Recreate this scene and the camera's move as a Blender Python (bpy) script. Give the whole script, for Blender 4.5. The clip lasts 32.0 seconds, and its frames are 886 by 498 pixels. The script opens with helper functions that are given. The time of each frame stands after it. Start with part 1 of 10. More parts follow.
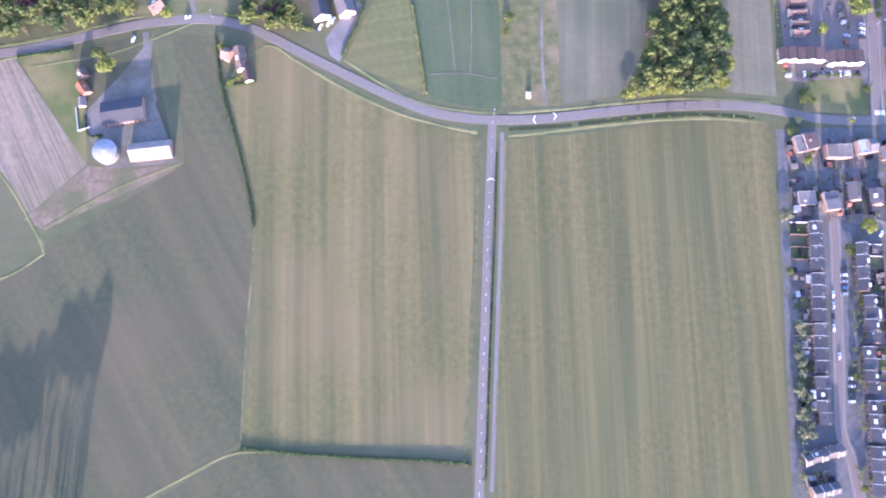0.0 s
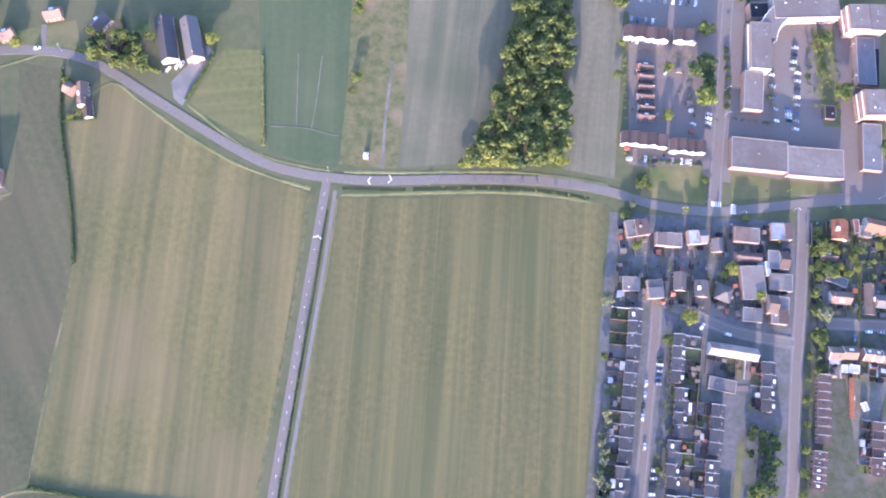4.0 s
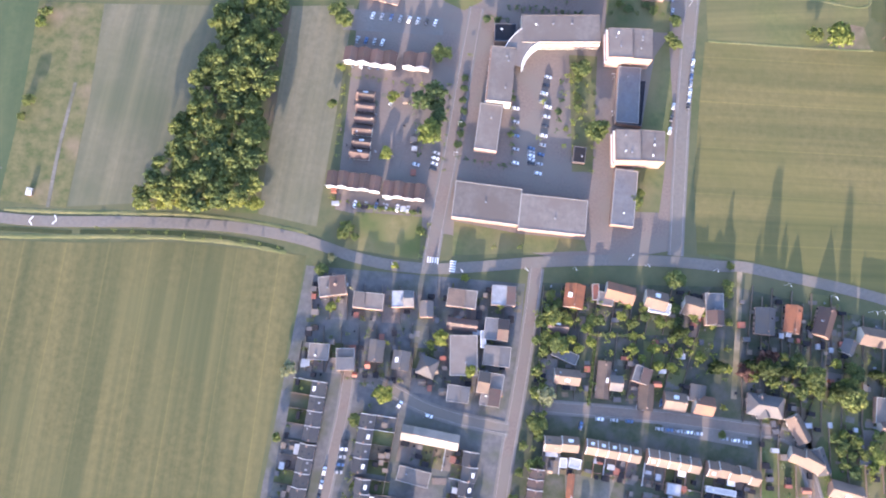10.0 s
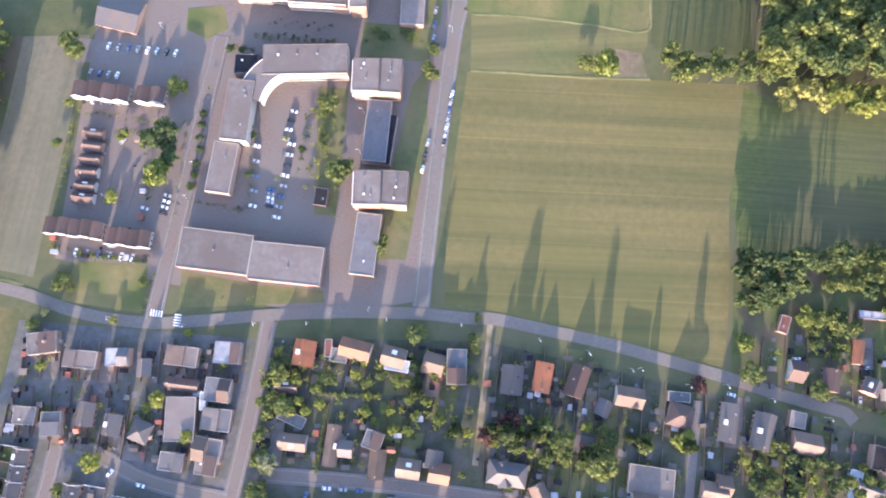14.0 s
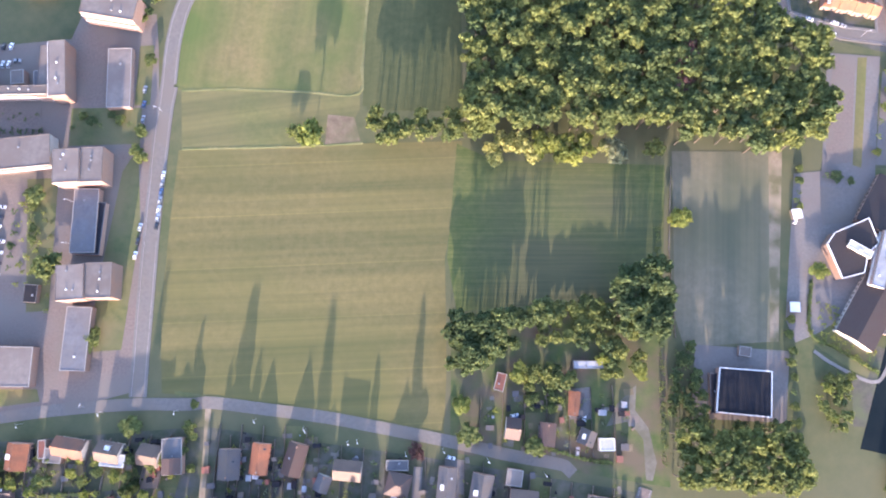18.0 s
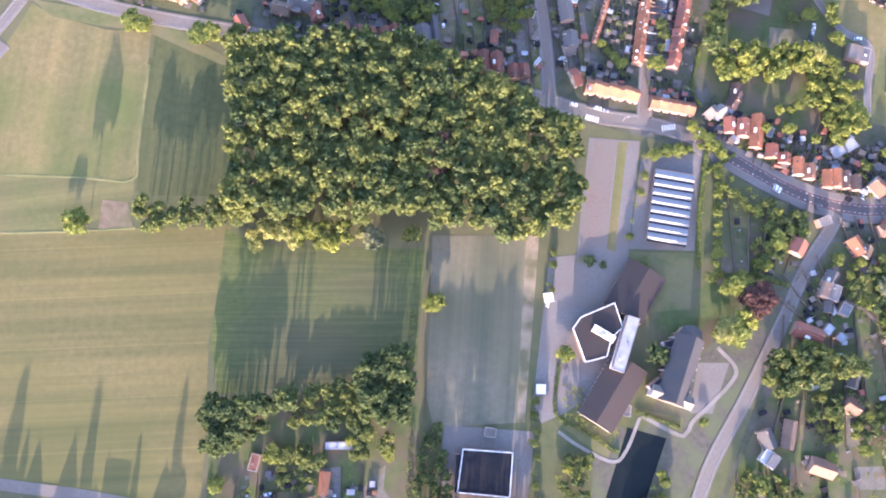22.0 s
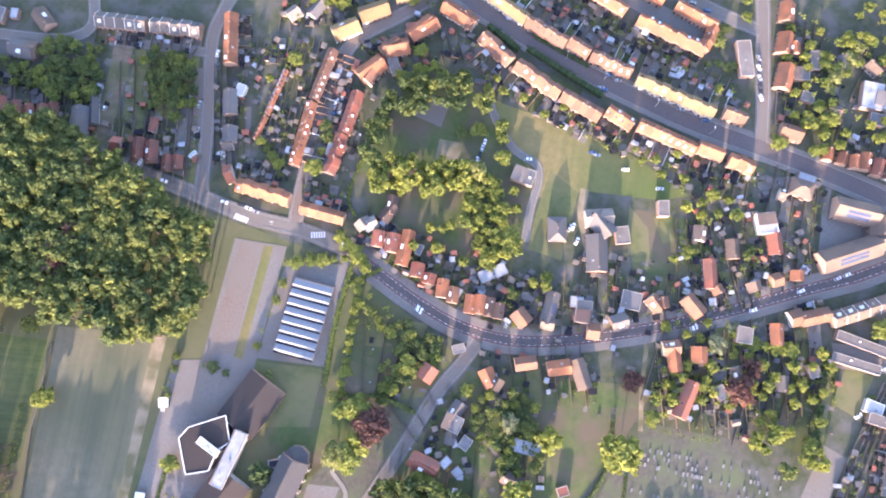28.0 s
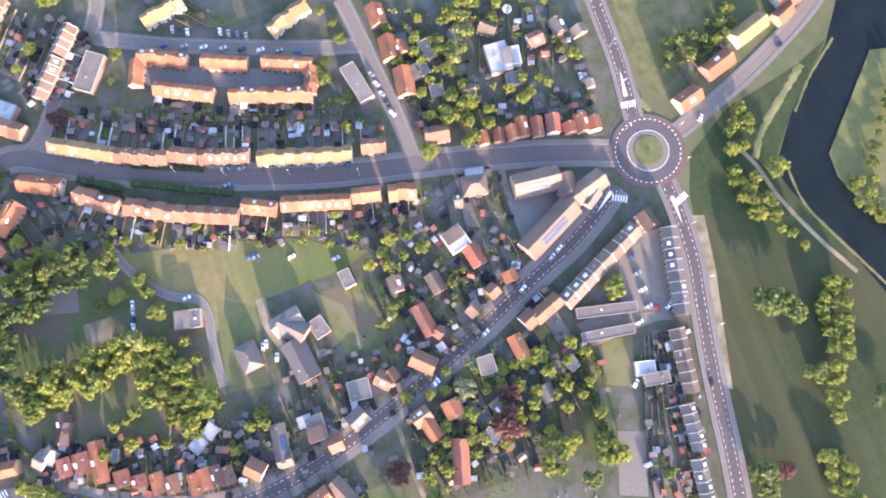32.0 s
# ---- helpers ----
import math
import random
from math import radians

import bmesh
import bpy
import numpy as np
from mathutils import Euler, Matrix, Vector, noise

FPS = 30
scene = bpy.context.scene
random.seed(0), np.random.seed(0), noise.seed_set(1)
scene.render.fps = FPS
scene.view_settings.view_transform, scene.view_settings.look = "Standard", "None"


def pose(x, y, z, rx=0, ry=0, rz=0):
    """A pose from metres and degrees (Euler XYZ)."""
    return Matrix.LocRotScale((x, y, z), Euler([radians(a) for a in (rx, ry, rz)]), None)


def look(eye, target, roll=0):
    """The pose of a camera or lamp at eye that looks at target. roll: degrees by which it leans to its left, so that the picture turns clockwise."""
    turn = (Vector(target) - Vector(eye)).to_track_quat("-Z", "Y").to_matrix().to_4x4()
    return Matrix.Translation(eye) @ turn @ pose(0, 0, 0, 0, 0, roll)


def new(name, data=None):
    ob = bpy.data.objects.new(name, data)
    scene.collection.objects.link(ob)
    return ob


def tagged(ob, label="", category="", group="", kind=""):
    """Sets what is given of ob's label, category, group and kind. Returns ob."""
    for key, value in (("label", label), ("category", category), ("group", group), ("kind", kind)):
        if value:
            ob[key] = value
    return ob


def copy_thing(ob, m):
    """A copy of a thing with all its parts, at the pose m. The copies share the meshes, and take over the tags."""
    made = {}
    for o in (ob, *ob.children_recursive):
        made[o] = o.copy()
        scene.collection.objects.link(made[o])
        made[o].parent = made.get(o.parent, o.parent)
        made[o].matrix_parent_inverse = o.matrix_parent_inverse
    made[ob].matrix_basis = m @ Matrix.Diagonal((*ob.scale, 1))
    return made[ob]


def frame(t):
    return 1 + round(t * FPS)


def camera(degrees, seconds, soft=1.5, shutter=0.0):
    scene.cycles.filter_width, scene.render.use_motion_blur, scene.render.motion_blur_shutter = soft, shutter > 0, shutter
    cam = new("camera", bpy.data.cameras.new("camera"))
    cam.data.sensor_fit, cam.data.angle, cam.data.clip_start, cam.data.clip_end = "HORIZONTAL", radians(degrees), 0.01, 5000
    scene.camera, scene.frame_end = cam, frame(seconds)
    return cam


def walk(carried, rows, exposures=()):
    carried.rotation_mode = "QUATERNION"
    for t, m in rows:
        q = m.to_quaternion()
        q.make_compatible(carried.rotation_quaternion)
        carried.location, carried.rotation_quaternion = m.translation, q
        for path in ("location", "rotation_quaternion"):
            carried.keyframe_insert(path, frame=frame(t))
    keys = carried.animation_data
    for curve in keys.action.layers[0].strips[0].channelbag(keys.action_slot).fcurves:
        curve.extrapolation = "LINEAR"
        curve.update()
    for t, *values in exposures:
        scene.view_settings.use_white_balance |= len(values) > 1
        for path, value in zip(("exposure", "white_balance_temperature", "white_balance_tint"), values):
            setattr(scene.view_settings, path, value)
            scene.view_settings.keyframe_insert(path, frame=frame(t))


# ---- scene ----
cam = camera(62.5, 32.0, soft=2.0)
# seconds, x, y, z, and the three turns in degrees
ROWS = [
    (0.0, -0.0, -0.0, 452.3, 9.81, -1.35, -0.12),
    (0.5, 13.6, 3.9, 454.5, 10.10, -1.56, 0.55),
    (1.0, 27.3, 7.9, 456.6, 9.86, -1.41, 1.59),
    (1.5, 41.0, 11.9, 458.5, 10.35, -1.29, 2.13),
    (2.0, 54.9, 16.0, 460.0, 10.13, -1.12, 3.18),
    (2.5, 68.9, 20.2, 461.0, 10.62, -1.01, 3.25),
    (3.0, 83.1, 24.5, 461.4, 10.29, -1.90, 3.74),
    (3.5, 97.5, 28.9, 461.3, 10.76, -2.22, 4.60),
    (5.5, 158.8, 48.7, 448.3, 10.97, -1.96, 5.39),
    (6.0, 175.1, 54.2, 443.4, 10.60, -2.10, 5.91),
    (6.5, 191.7, 59.9, 438.4, 10.47, -1.97, 6.13),
    (7.0, 208.4, 65.6, 433.2, 10.18, -2.03, 6.51),
    (7.5, 225.2, 71.5, 428.1, 10.23, -1.66, 6.95),
    (8.0, 242.1, 77.4, 423.0, 10.29, -1.38, 7.02),
    (8.5, 259.1, 83.3, 418.2, 10.33, -1.47, 7.19),
    (9.0, 276.3, 89.3, 413.5, 10.60, -0.57, 7.46),
    (9.5, 293.5, 95.4, 409.1, 10.49, -0.61, 7.27),
    (10.0, 310.8, 101.5, 404.9, 10.59, -0.36, 7.17),
    (10.5, 328.3, 107.7, 400.9, 9.37, -0.78, 7.25),
    (11.0, 345.9, 114.0, 397.1, 9.62, -0.63, 6.77),
    (11.5, 363.6, 120.3, 393.3, 9.35, -1.03, 6.79),
    (12.0, 381.4, 126.6, 389.7, 9.89, -0.29, 6.95),
    (12.5, 399.2, 133.0, 386.3, 10.19, -0.24, 7.19),
    (13.0, 417.1, 139.5, 382.9, 10.35, -0.00, 7.30),
    (13.5, 435.0, 146.0, 379.9, 9.84, 0.05, 7.30),
    (14.0, 452.9, 152.5, 377.0, 10.46, 0.35, 6.94),
    (14.5, 470.7, 159.0, 374.6, 10.19, 0.55, 6.07),
    (16.5, 540.3, 185.4, 373.3, 9.24, 0.79, 3.19),
    (17.0, 556.6, 192.0, 375.9, 10.10, 0.04, 2.75),
    (17.5, 572.9, 198.6, 378.8, 9.79, -0.16, 2.17),
    (18.0, 589.0, 205.2, 382.1, 9.83, -0.23, 1.70),
    (18.5, 605.0, 211.7, 385.7, 9.70, -0.26, 1.13),
    (19.0, 621.1, 218.4, 389.5, 9.67, -0.42, 0.84),
    (19.5, 637.2, 225.0, 393.1, 9.64, -0.41, 0.59),
    (20.0, 653.4, 231.8, 396.4, 9.32, -0.47, 0.62),
    (20.5, 669.6, 238.6, 399.4, 8.98, -0.31, 0.64),
    (21.0, 686.0, 245.5, 402.0, 8.98, -0.10, 0.82),
    (21.5, 702.4, 252.5, 404.2, 9.16, 0.05, 1.24),
    (22.0, 719.0, 259.5, 406.0, 8.71, -0.04, 1.67),
    (22.5, 735.6, 266.6, 407.6, 9.22, -0.00, 2.01),
    (23.0, 752.3, 273.6, 409.1, 8.86, 0.60, 2.56),
    (23.5, 769.0, 280.5, 410.4, 9.26, 0.59, 2.98),
    (24.0, 785.7, 287.4, 411.5, 8.86, 0.48, 3.61),
    (24.5, 802.4, 294.1, 412.5, 9.00, 0.42, 4.08),
    (25.0, 819.2, 300.8, 413.3, 8.58, 0.41, 4.60),
    (25.5, 835.9, 307.3, 413.7, 8.74, 0.08, 5.07),
    (27.5, 904.0, 331.0, 407.3, 8.80, 0.16, 6.52),
    (28.0, 921.1, 336.7, 402.9, 8.51, -0.26, 6.83),
    (28.5, 938.2, 342.3, 398.2, 8.43, -0.31, 7.15),
    (29.0, 955.3, 347.9, 393.2, 8.16, -0.14, 8.05),
    (29.5, 972.3, 353.5, 388.2, 8.76, -0.13, 9.00),
    (30.0, 989.3, 359.1, 383.3, 8.41, -0.22, 9.16),
    (30.5, 1006.3, 364.6, 378.6, 8.66, -0.60, -1.07),
    (31.0, 1023.3, 370.1, 374.1, 8.83, -0.58, -10.02),
    (31.5, 1040.2, 375.5, 369.6, 8.98, -0.48, -16.97),
    (32.0, 1057.2, 381.0, 365.2, 8.75, -1.26, -21.61),
]
walk(cam, [(t, pose(x, y, z, rx, ry, rz)) for t, x, y, z, rx, ry, rz in ROWS],
     exposures=((0, 2.90, 5080, 44), (6, 2.79, 5330, 34), (13, 2.79, 5740, 30), (19, 2.97, 5720, 34), (23, 3.12, 5780, 38), (25.5, 3.14, 5890, 38), (28, 3.13, 5930, 33), (32, 3.02, 5890, 31)))

# ---- light: a very low evening sun and a clear sky ----
SUN_UP, SUN_SIDE = radians(10.0), radians(3.0)
world = bpy.data.worlds.new("sky")
scene.world = world
world.use_nodes = True
wn = world.node_tree.nodes
sky = wn.new("ShaderNodeTexSky")
sky.sky_type, sky.sun_disc = "NISHITA", False
sky.sun_elevation, sky.sun_rotation = SUN_UP, radians(180.0) + SUN_SIDE
sky.air_density, sky.dust_density, sky.ozone_density = 1.0, 1.35, 1.2
world.node_tree.links.new(sky.outputs[0], wn["Background"].inputs[0])
wn["Background"].inputs[1].default_value = 0.152
sun = new("sun", bpy.data.lights.new("sun", "SUN"))
sun.data.energy, sun.data.angle, sun.data.color = 3.0, radians(0.6), (1.0, 0.81, 0.54)
sun.matrix_world = look((-math.sin(SUN_SIDE) * 900, -math.cos(SUN_SIDE) * 900, math.tan(SUN_UP) * 900), (0, 0, 0))


# ---- materials ----
def mix_rgb(nt, fac, a, b, kind="MIX"):
    n = nt.nodes.new("ShaderNodeMix")
    n.data_type, n.blend_type = "RGBA", kind
    for key, v in ((0, fac), (6, a), (7, b)):
        if hasattr(v, "is_linked"):
            nt.links.new(v, n.inputs[key])
        else:
            n.inputs[key].default_value = v if key == 0 else (*v, 1)
    return n.outputs[2]


def ramp(nt, v, lo, hi):
    n = nt.nodes.new("ShaderNodeMapRange")
    nt.links.new(v, n.inputs[0])
    n.inputs[1].default_value, n.inputs[2].default_value = lo, hi
    return n.outputs[0]


def material(name, a, b, scale, rough=0.85, c=None, cscale=0.02, cmix=(0.42, 0.62), bump=0.3, bscale=None, vary=0.0, stretch=None, turn=0.0, metal=0.0, island=0.0, spec=0.3):
    """Two colours mixed by fine noise, a third by broad noise, bump, and a change from object to object."""
    mat = bpy.data.materials.new(name)
    mat.use_nodes = True
    nt = mat.node_tree
    bsdf = nt.nodes["Principled BSDF"]
    geo = nt.nodes.new("ShaderNodeNewGeometry")
    mp = nt.nodes.new("ShaderNodeMapping")
    nt.links.new(geo.outputs["Position"], mp.inputs[0])
    mp.inputs["Rotation"].default_value = (0, 0, radians(turn))
    if stretch:
        mp.inputs["Scale"].default_value = stretch
    fine = nt.nodes.new("ShaderNodeTexNoise")
    fine.inputs["Scale"].default_value, fine.inputs["Detail"].default_value, fine.inputs["Roughness"].default_value = scale, 5, 0.65
    nt.links.new(mp.outputs[0], fine.inputs["Vector"])
    col = mix_rgb(nt, ramp(nt, fine.outputs[0], 0.32, 0.68), a, b)
    if c:
        broad = nt.nodes.new("ShaderNodeTexNoise")
        broad.inputs["Scale"].default_value, broad.inputs["Detail"].default_value = cscale, 4
        nt.links.new(geo.outputs["Position"], broad.inputs["Vector"])
        col = mix_rgb(nt, ramp(nt, broad.outputs[0], *cmix), col, c)
    if vary or island:
        hsv = nt.nodes.new("ShaderNodeHueSaturation")
        nt.links.new(col, hsv.inputs["Color"])
        src = nt.nodes.new("ShaderNodeObjectInfo").outputs["Random"] if vary else geo.outputs["Random Per Island"]
        val = nt.nodes.new("ShaderNodeMapRange")
        nt.links.new(src, val.inputs[0])
        amount = vary or island
        val.inputs[3].default_value, val.inputs[4].default_value = 1 - amount, 1 + amount
        nt.links.new(val.outputs[0], hsv.inputs["Value"])
        if vary and island:
            second = nt.nodes.new("ShaderNodeMapRange")
            nt.links.new(geo.outputs["Random Per Island"], second.inputs[0])
            second.inputs[3].default_value, second.inputs[4].default_value = 1 - island, 1 + island
            nt.links.new(second.outputs[0], hsv.inputs["Saturation"])
        col = hsv.outputs[0]
    nt.links.new(col, bsdf.inputs["Base Color"])
    bsdf.inputs["Roughness"].default_value, bsdf.inputs["Metallic"].default_value = rough, metal
    bsdf.inputs["Specular IOR Level"].default_value = spec
    if bump:
        bn = nt.nodes.new("ShaderNodeBump")
        bn.inputs["Strength"].default_value, bn.inputs["Distance"].default_value = bump, 0.1
        src = fine.outputs[0]
        if bscale:
            rough_noise = nt.nodes.new("ShaderNodeTexNoise")
            rough_noise.inputs["Scale"].default_value, rough_noise.inputs["Detail"].default_value = bscale, 3
            nt.links.new(geo.outputs["Position"], rough_noise.inputs["Vector"])
            src = rough_noise.outputs[0]
        nt.links.new(src, bn.inputs["Height"])
        nt.links.new(bn.outputs[0], bsdf.inputs["Normal"])
    return mat


def crop(name, a, b, c, stripe, turn, strong=1.0, rut=None, lanes=0.0):
    """A sown or mown field: long streaks along the working direction, soft broad blotches, and drill rows."""
    mat = material(name, a, b, 0.25, rough=0.95, c=c, cscale=0.013, cmix=(0.4, 0.66), bump=0.6, bscale=1.5, spec=0.1)
    nt = mat.node_tree
    bsdf = nt.nodes["Principled BSDF"]
    base = bsdf.inputs["Base Color"].links[0].from_socket
    geo = nt.nodes.new("ShaderNodeNewGeometry")
    rot = nt.nodes.new("ShaderNodeMapping")
    rot.inputs["Rotation"].default_value = (0, 0, radians(turn))
    nt.links.new(geo.outputs["Position"], rot.inputs[0])
    for size, along, dark, light, lo, hi in ((stripe, 0.03, (0.6, 0.68, 0.62), (1.42, 1.25, 1.1), 0.36, 0.64), (stripe * 5, 0.02, (0.82, 0.88, 0.88), (1.16, 1.1, 1.02), 0.3, 0.7)):
        mp = nt.nodes.new("ShaderNodeMapping")
        mp.inputs["Scale"].default_value = (size, size * along, 0)
        nt.links.new(rot.outputs[0], mp.inputs[0])
        n = nt.nodes.new("ShaderNodeTexNoise")
        n.inputs["Scale"].default_value, n.inputs["Detail"].default_value = 1.0, 3
        nt.links.new(mp.outputs[0], n.inputs["Vector"])
        tint = mix_rgb(nt, ramp(nt, n.outputs[0], lo, hi), dark, light)
        base = mix_rgb(nt, strong, base, tint, "MULTIPLY")
    if lanes:
        sep = nt.nodes.new("ShaderNodeSeparateXYZ")
        nt.links.new(rot.outputs[0], sep.inputs[0])
        mod = nt.nodes.new("ShaderNodeMath")
        mod.operation = "PINGPONG"
        mod.inputs[1].default_value = lanes
        nt.links.new(sep.outputs[0], mod.inputs[0])
        base = mix_rgb(nt, ramp(nt, mod.outputs[0], 0.45, 0.12), base, mix_rgb(nt, 1.0, base, (1.2, 1.16, 1.08), "MULTIPLY"))
    nt.links.new(base, bsdf.inputs["Base Color"])
    return mat


ground_mat = material("ground", (0.060, 0.076, 0.034), (0.098, 0.100, 0.048), 0.12, c=(0.110, 0.104, 0.058), cscale=0.012, cmix=(0.35, 0.7), bump=0.5, spec=0.1)
barley = crop("barley", (0.094, 0.092, 0.042), (0.127, 0.120, 0.057), (0.135, 0.118, 0.063), 0.055, -1.5, 0.6)
wheat = crop("wheat", (0.086, 0.086, 0.041), (0.120, 0.111, 0.054), (0.100, 0.100, 0.049), 0.085, -1.0, 0.5, lanes=12.0)
mown = crop("mown", (0.108, 0.102, 0.044), (0.140, 0.122, 0.057), (0.104, 0.103, 0.042), 0.1, 86.0, 0.4, lanes=14.0)
plough = crop("plough", (0.165, 0.135, 0.102), (0.222, 0.186, 0.146), (0.15, 0.13, 0.09), 0.45, -28.0, 0.5)
darkgrass = crop("darkgrass", (0.060, 0.068, 0.038), (0.088, 0.087, 0.049), (0.088, 0.081, 0.049), 0.05, -30.0, 0.35)
meadow = crop("meadow", (0.088, 0.102, 0.041), (0.124, 0.125, 0.054), (0.133, 0.121, 0.059), 0.12, 80.0, 0.35)
drygrass = crop("drygrass", (0.132, 0.120, 0.053), (0.185, 0.150, 0.075), (0.084, 0.112, 0.037), 0.06, 5.0, 0.35)
darkmeadow = crop("darkmeadow", (0.054, 0.066, 0.031), (0.079, 0.088, 0.040), (0.072, 0.081, 0.038), 0.1, 2.0, 0.4)
clover = crop("clover", (0.052, 0.078, 0.041), (0.071, 0.092, 0.048), (0.085, 0.101, 0.055), 0.06, -5.0, 0.3)
paleground = crop("paleground", (0.123, 0.119, 0.084), (0.158, 0.144, 0.105), (0.097, 0.103, 0.067), 0.08, 2.0, 0.45)
allotment = crop("allotment", (0.066, 0.090, 0.030), (0.106, 0.118, 0.042), (0.080, 0.083, 0.044), 0.5, 88.0, 0.35)
scrub = material("scrub", (0.068, 0.082, 0.032), (0.142, 0.126, 0.062), 0.16, c=(0.2, 0.148, 0.098), cscale=0.03, cmix=(0.54, 0.7), bump=0.8, spec=0.1)
garden = material("garden", (0.05, 0.08, 0.026), (0.1, 0.11, 0.045), 0.14, c=(0.11, 0.09, 0.06), cscale=0.05, bump=0.7, spec=0.1)
grass = material("grass", (0.083, 0.097, 0.040), (0.122, 0.123, 0.052), 0.25, c=(0.140, 0.125, 0.063), cscale=0.05, bump=0.5, spec=0.1)
drylawn = material("drylawn", (0.132, 0.120, 0.048), (0.176, 0.150, 0.070), 0.2, c=(0.088, 0.103, 0.035), cscale=0.05, bump=0.4, spec=0.1)
brown = material("brown_earth", (0.12, 0.09, 0.062), (0.2, 0.155, 0.105), 0.2, c=(0.1, 0.1, 0.05), cscale=0.06, bump=0.6, spec=0.1)
sand = material("sand", (0.202, 0.158, 0.105), (0.274, 0.223, 0.154), 0.4, c=(0.115, 0.108, 0.056), cscale=0.1, bump=0.4, spec=0.1)
# bank grass colour is lowered to carry the shade over the river bank
bankgrass = crop("bankgrass", (0.024, 0.040, 0.019), (0.042, 0.055, 0.025), (0.050, 0.052, 0.028), 0.1, 2.0, 0.4)
cemetery_ground = material("cemetery_ground", (0.065, 0.062, 0.048), (0.105, 0.096, 0.075), 0.35, c=(0.09, 0.1, 0.055), cscale=0.08, bump=0.5, spec=0.15)
town_ground = material("town_ground", (0.086, 0.085, 0.084), (0.132, 0.125, 0.118), 0.3, c=(0.078, 0.083, 0.056), cscale=0.07, cmix=(0.45, 0.7), bump=0.3, spec=0.15)
yard_ground = material("yard_ground", (0.046, 0.058, 0.030), (0.084, 0.083, 0.054), 0.25, c=(0.100, 0.094, 0.082), cscale=0.09, cmix=(0.45, 0.66), bump=0.4, spec=0.12)
gravel = material("gravel", (0.118, 0.107, 0.090), (0.176, 0.160, 0.133), 0.5, c=(0.101, 0.098, 0.068), cscale=0.06, bump=0.5, spec=0.2)
concrete = material("concrete", (0.143, 0.135, 0.125), (0.193, 0.180, 0.164), 0.35, c=(0.126, 0.123, 0.113), cscale=0.08, bump=0.2)
asphalt = material("asphalt", (0.122, 0.110, 0.096), (0.160, 0.142, 0.122), 0.5, c=(0.147, 0.124, 0.100), cscale=0.05, bump=0.2)
darkasphalt = material("dark_asphalt", (0.062, 0.055, 0.055), (0.095, 0.083, 0.08), 0.6, c=(0.075, 0.062, 0.06), cscale=0.05, bump=0.2)
brickpave = material("brick_paving", (0.125, 0.097, 0.081), (0.172, 0.136, 0.112), 0.9, c=(0.146, 0.124, 0.103), cscale=0.05, bump=0.3)
paving = material("paving", (0.122, 0.114, 0.104), (0.168, 0.155, 0.139), 0.7, c=(0.139, 0.120, 0.104), cscale=0.05, bump=0.3)
redpave = material("red_cycle_paving", (0.1, 0.06, 0.054), (0.14, 0.082, 0.072), 0.8, c=(0.1, 0.07, 0.064), cscale=0.06, bump=0.2)
kerbpath = material("pale_paving", (0.175, 0.160, 0.140), (0.235, 0.215, 0.190), 0.7, c=(0.16, 0.145, 0.12), cscale=0.06, bump=0.3)
kerbstone = material("kerbstone", (0.225, 0.212, 0.190), (0.300, 0.281, 0.252), 0.8, bump=0.2)
paint = material("road_paint", (0.72, 0.71, 0.68), (0.8, 0.79, 0.76), 2.0, bump=0.1)
darkbrick = material("dark_brick_paving", (0.09, 0.072, 0.068), (0.125, 0.1, 0.092), 0.9, c=(0.105, 0.09, 0.084), cscale=0.05, bump=0.3)
water = material("water", (0.007, 0.011, 0.012), (0.012, 0.017, 0.017), 0.05, rough=0.25, bump=0.12, bscale=0.4, spec=0.12)

# ---- ground, fields, roads ----


def mesh_object(name, bm, mat, parent=None, smooth=False):
    me = bpy.data.meshes.new(name)
    bm.to_mesh(me)
    bm.free()
    me.materials.append(mat)
    if smooth:
        for p in me.polygons:
            p.use_smooth = True
    ob = new(name, me)
    ob.parent = parent
    return ob


def part(name, bm, mat, parent, label="", smooth=False):
    ob = mesh_object(name, bm, mat, parent, smooth)
    if label:
        tagged(ob, label)
    return ob


def box(bm, x0, y0, z0, x1, y1, z1, m=None):
    vs = [bm.verts.new(p if m is None else m @ Vector(p)) for p in ((x0, y0, z0), (x1, y0, z0), (x1, y1, z0), (x0, y1, z0), (x0, y0, z1), (x1, y0, z1), (x1, y1, z1), (x0, y1, z1))]
    for q in ((3, 2, 1, 0), (4, 5, 6, 7), (0, 1, 5, 4), (1, 2, 6, 5), (2, 3, 7, 6), (3, 0, 4, 7)):
        bm.faces.new([vs[i] for i in q])


def prism(bm, pts, z0, z1):
    area = sum(a[0] * b[1] - b[0] * a[1] for a, b in zip(pts, pts[1:] + pts[:1]))
    if area < 0:
        pts = pts[::-1]
    lo, hi = [bm.verts.new((x, y, z0)) for x, y in pts], [bm.verts.new((x, y, z1)) for x, y in pts]
    bm.faces.new(hi)
    n = len(pts)
    for i in range(n):
        bm.faces.new((lo[i], lo[(i + 1) % n], hi[(i + 1) % n], hi[i]))


bm = bmesh.new()
bmesh.ops.create_grid(bm, x_segments=60, y_segments=60, size=4000)
tagged(mesh_object("ground", bm, ground_mat), "rough green and brown ground reaching to the horizon", "ground", kind="structure")

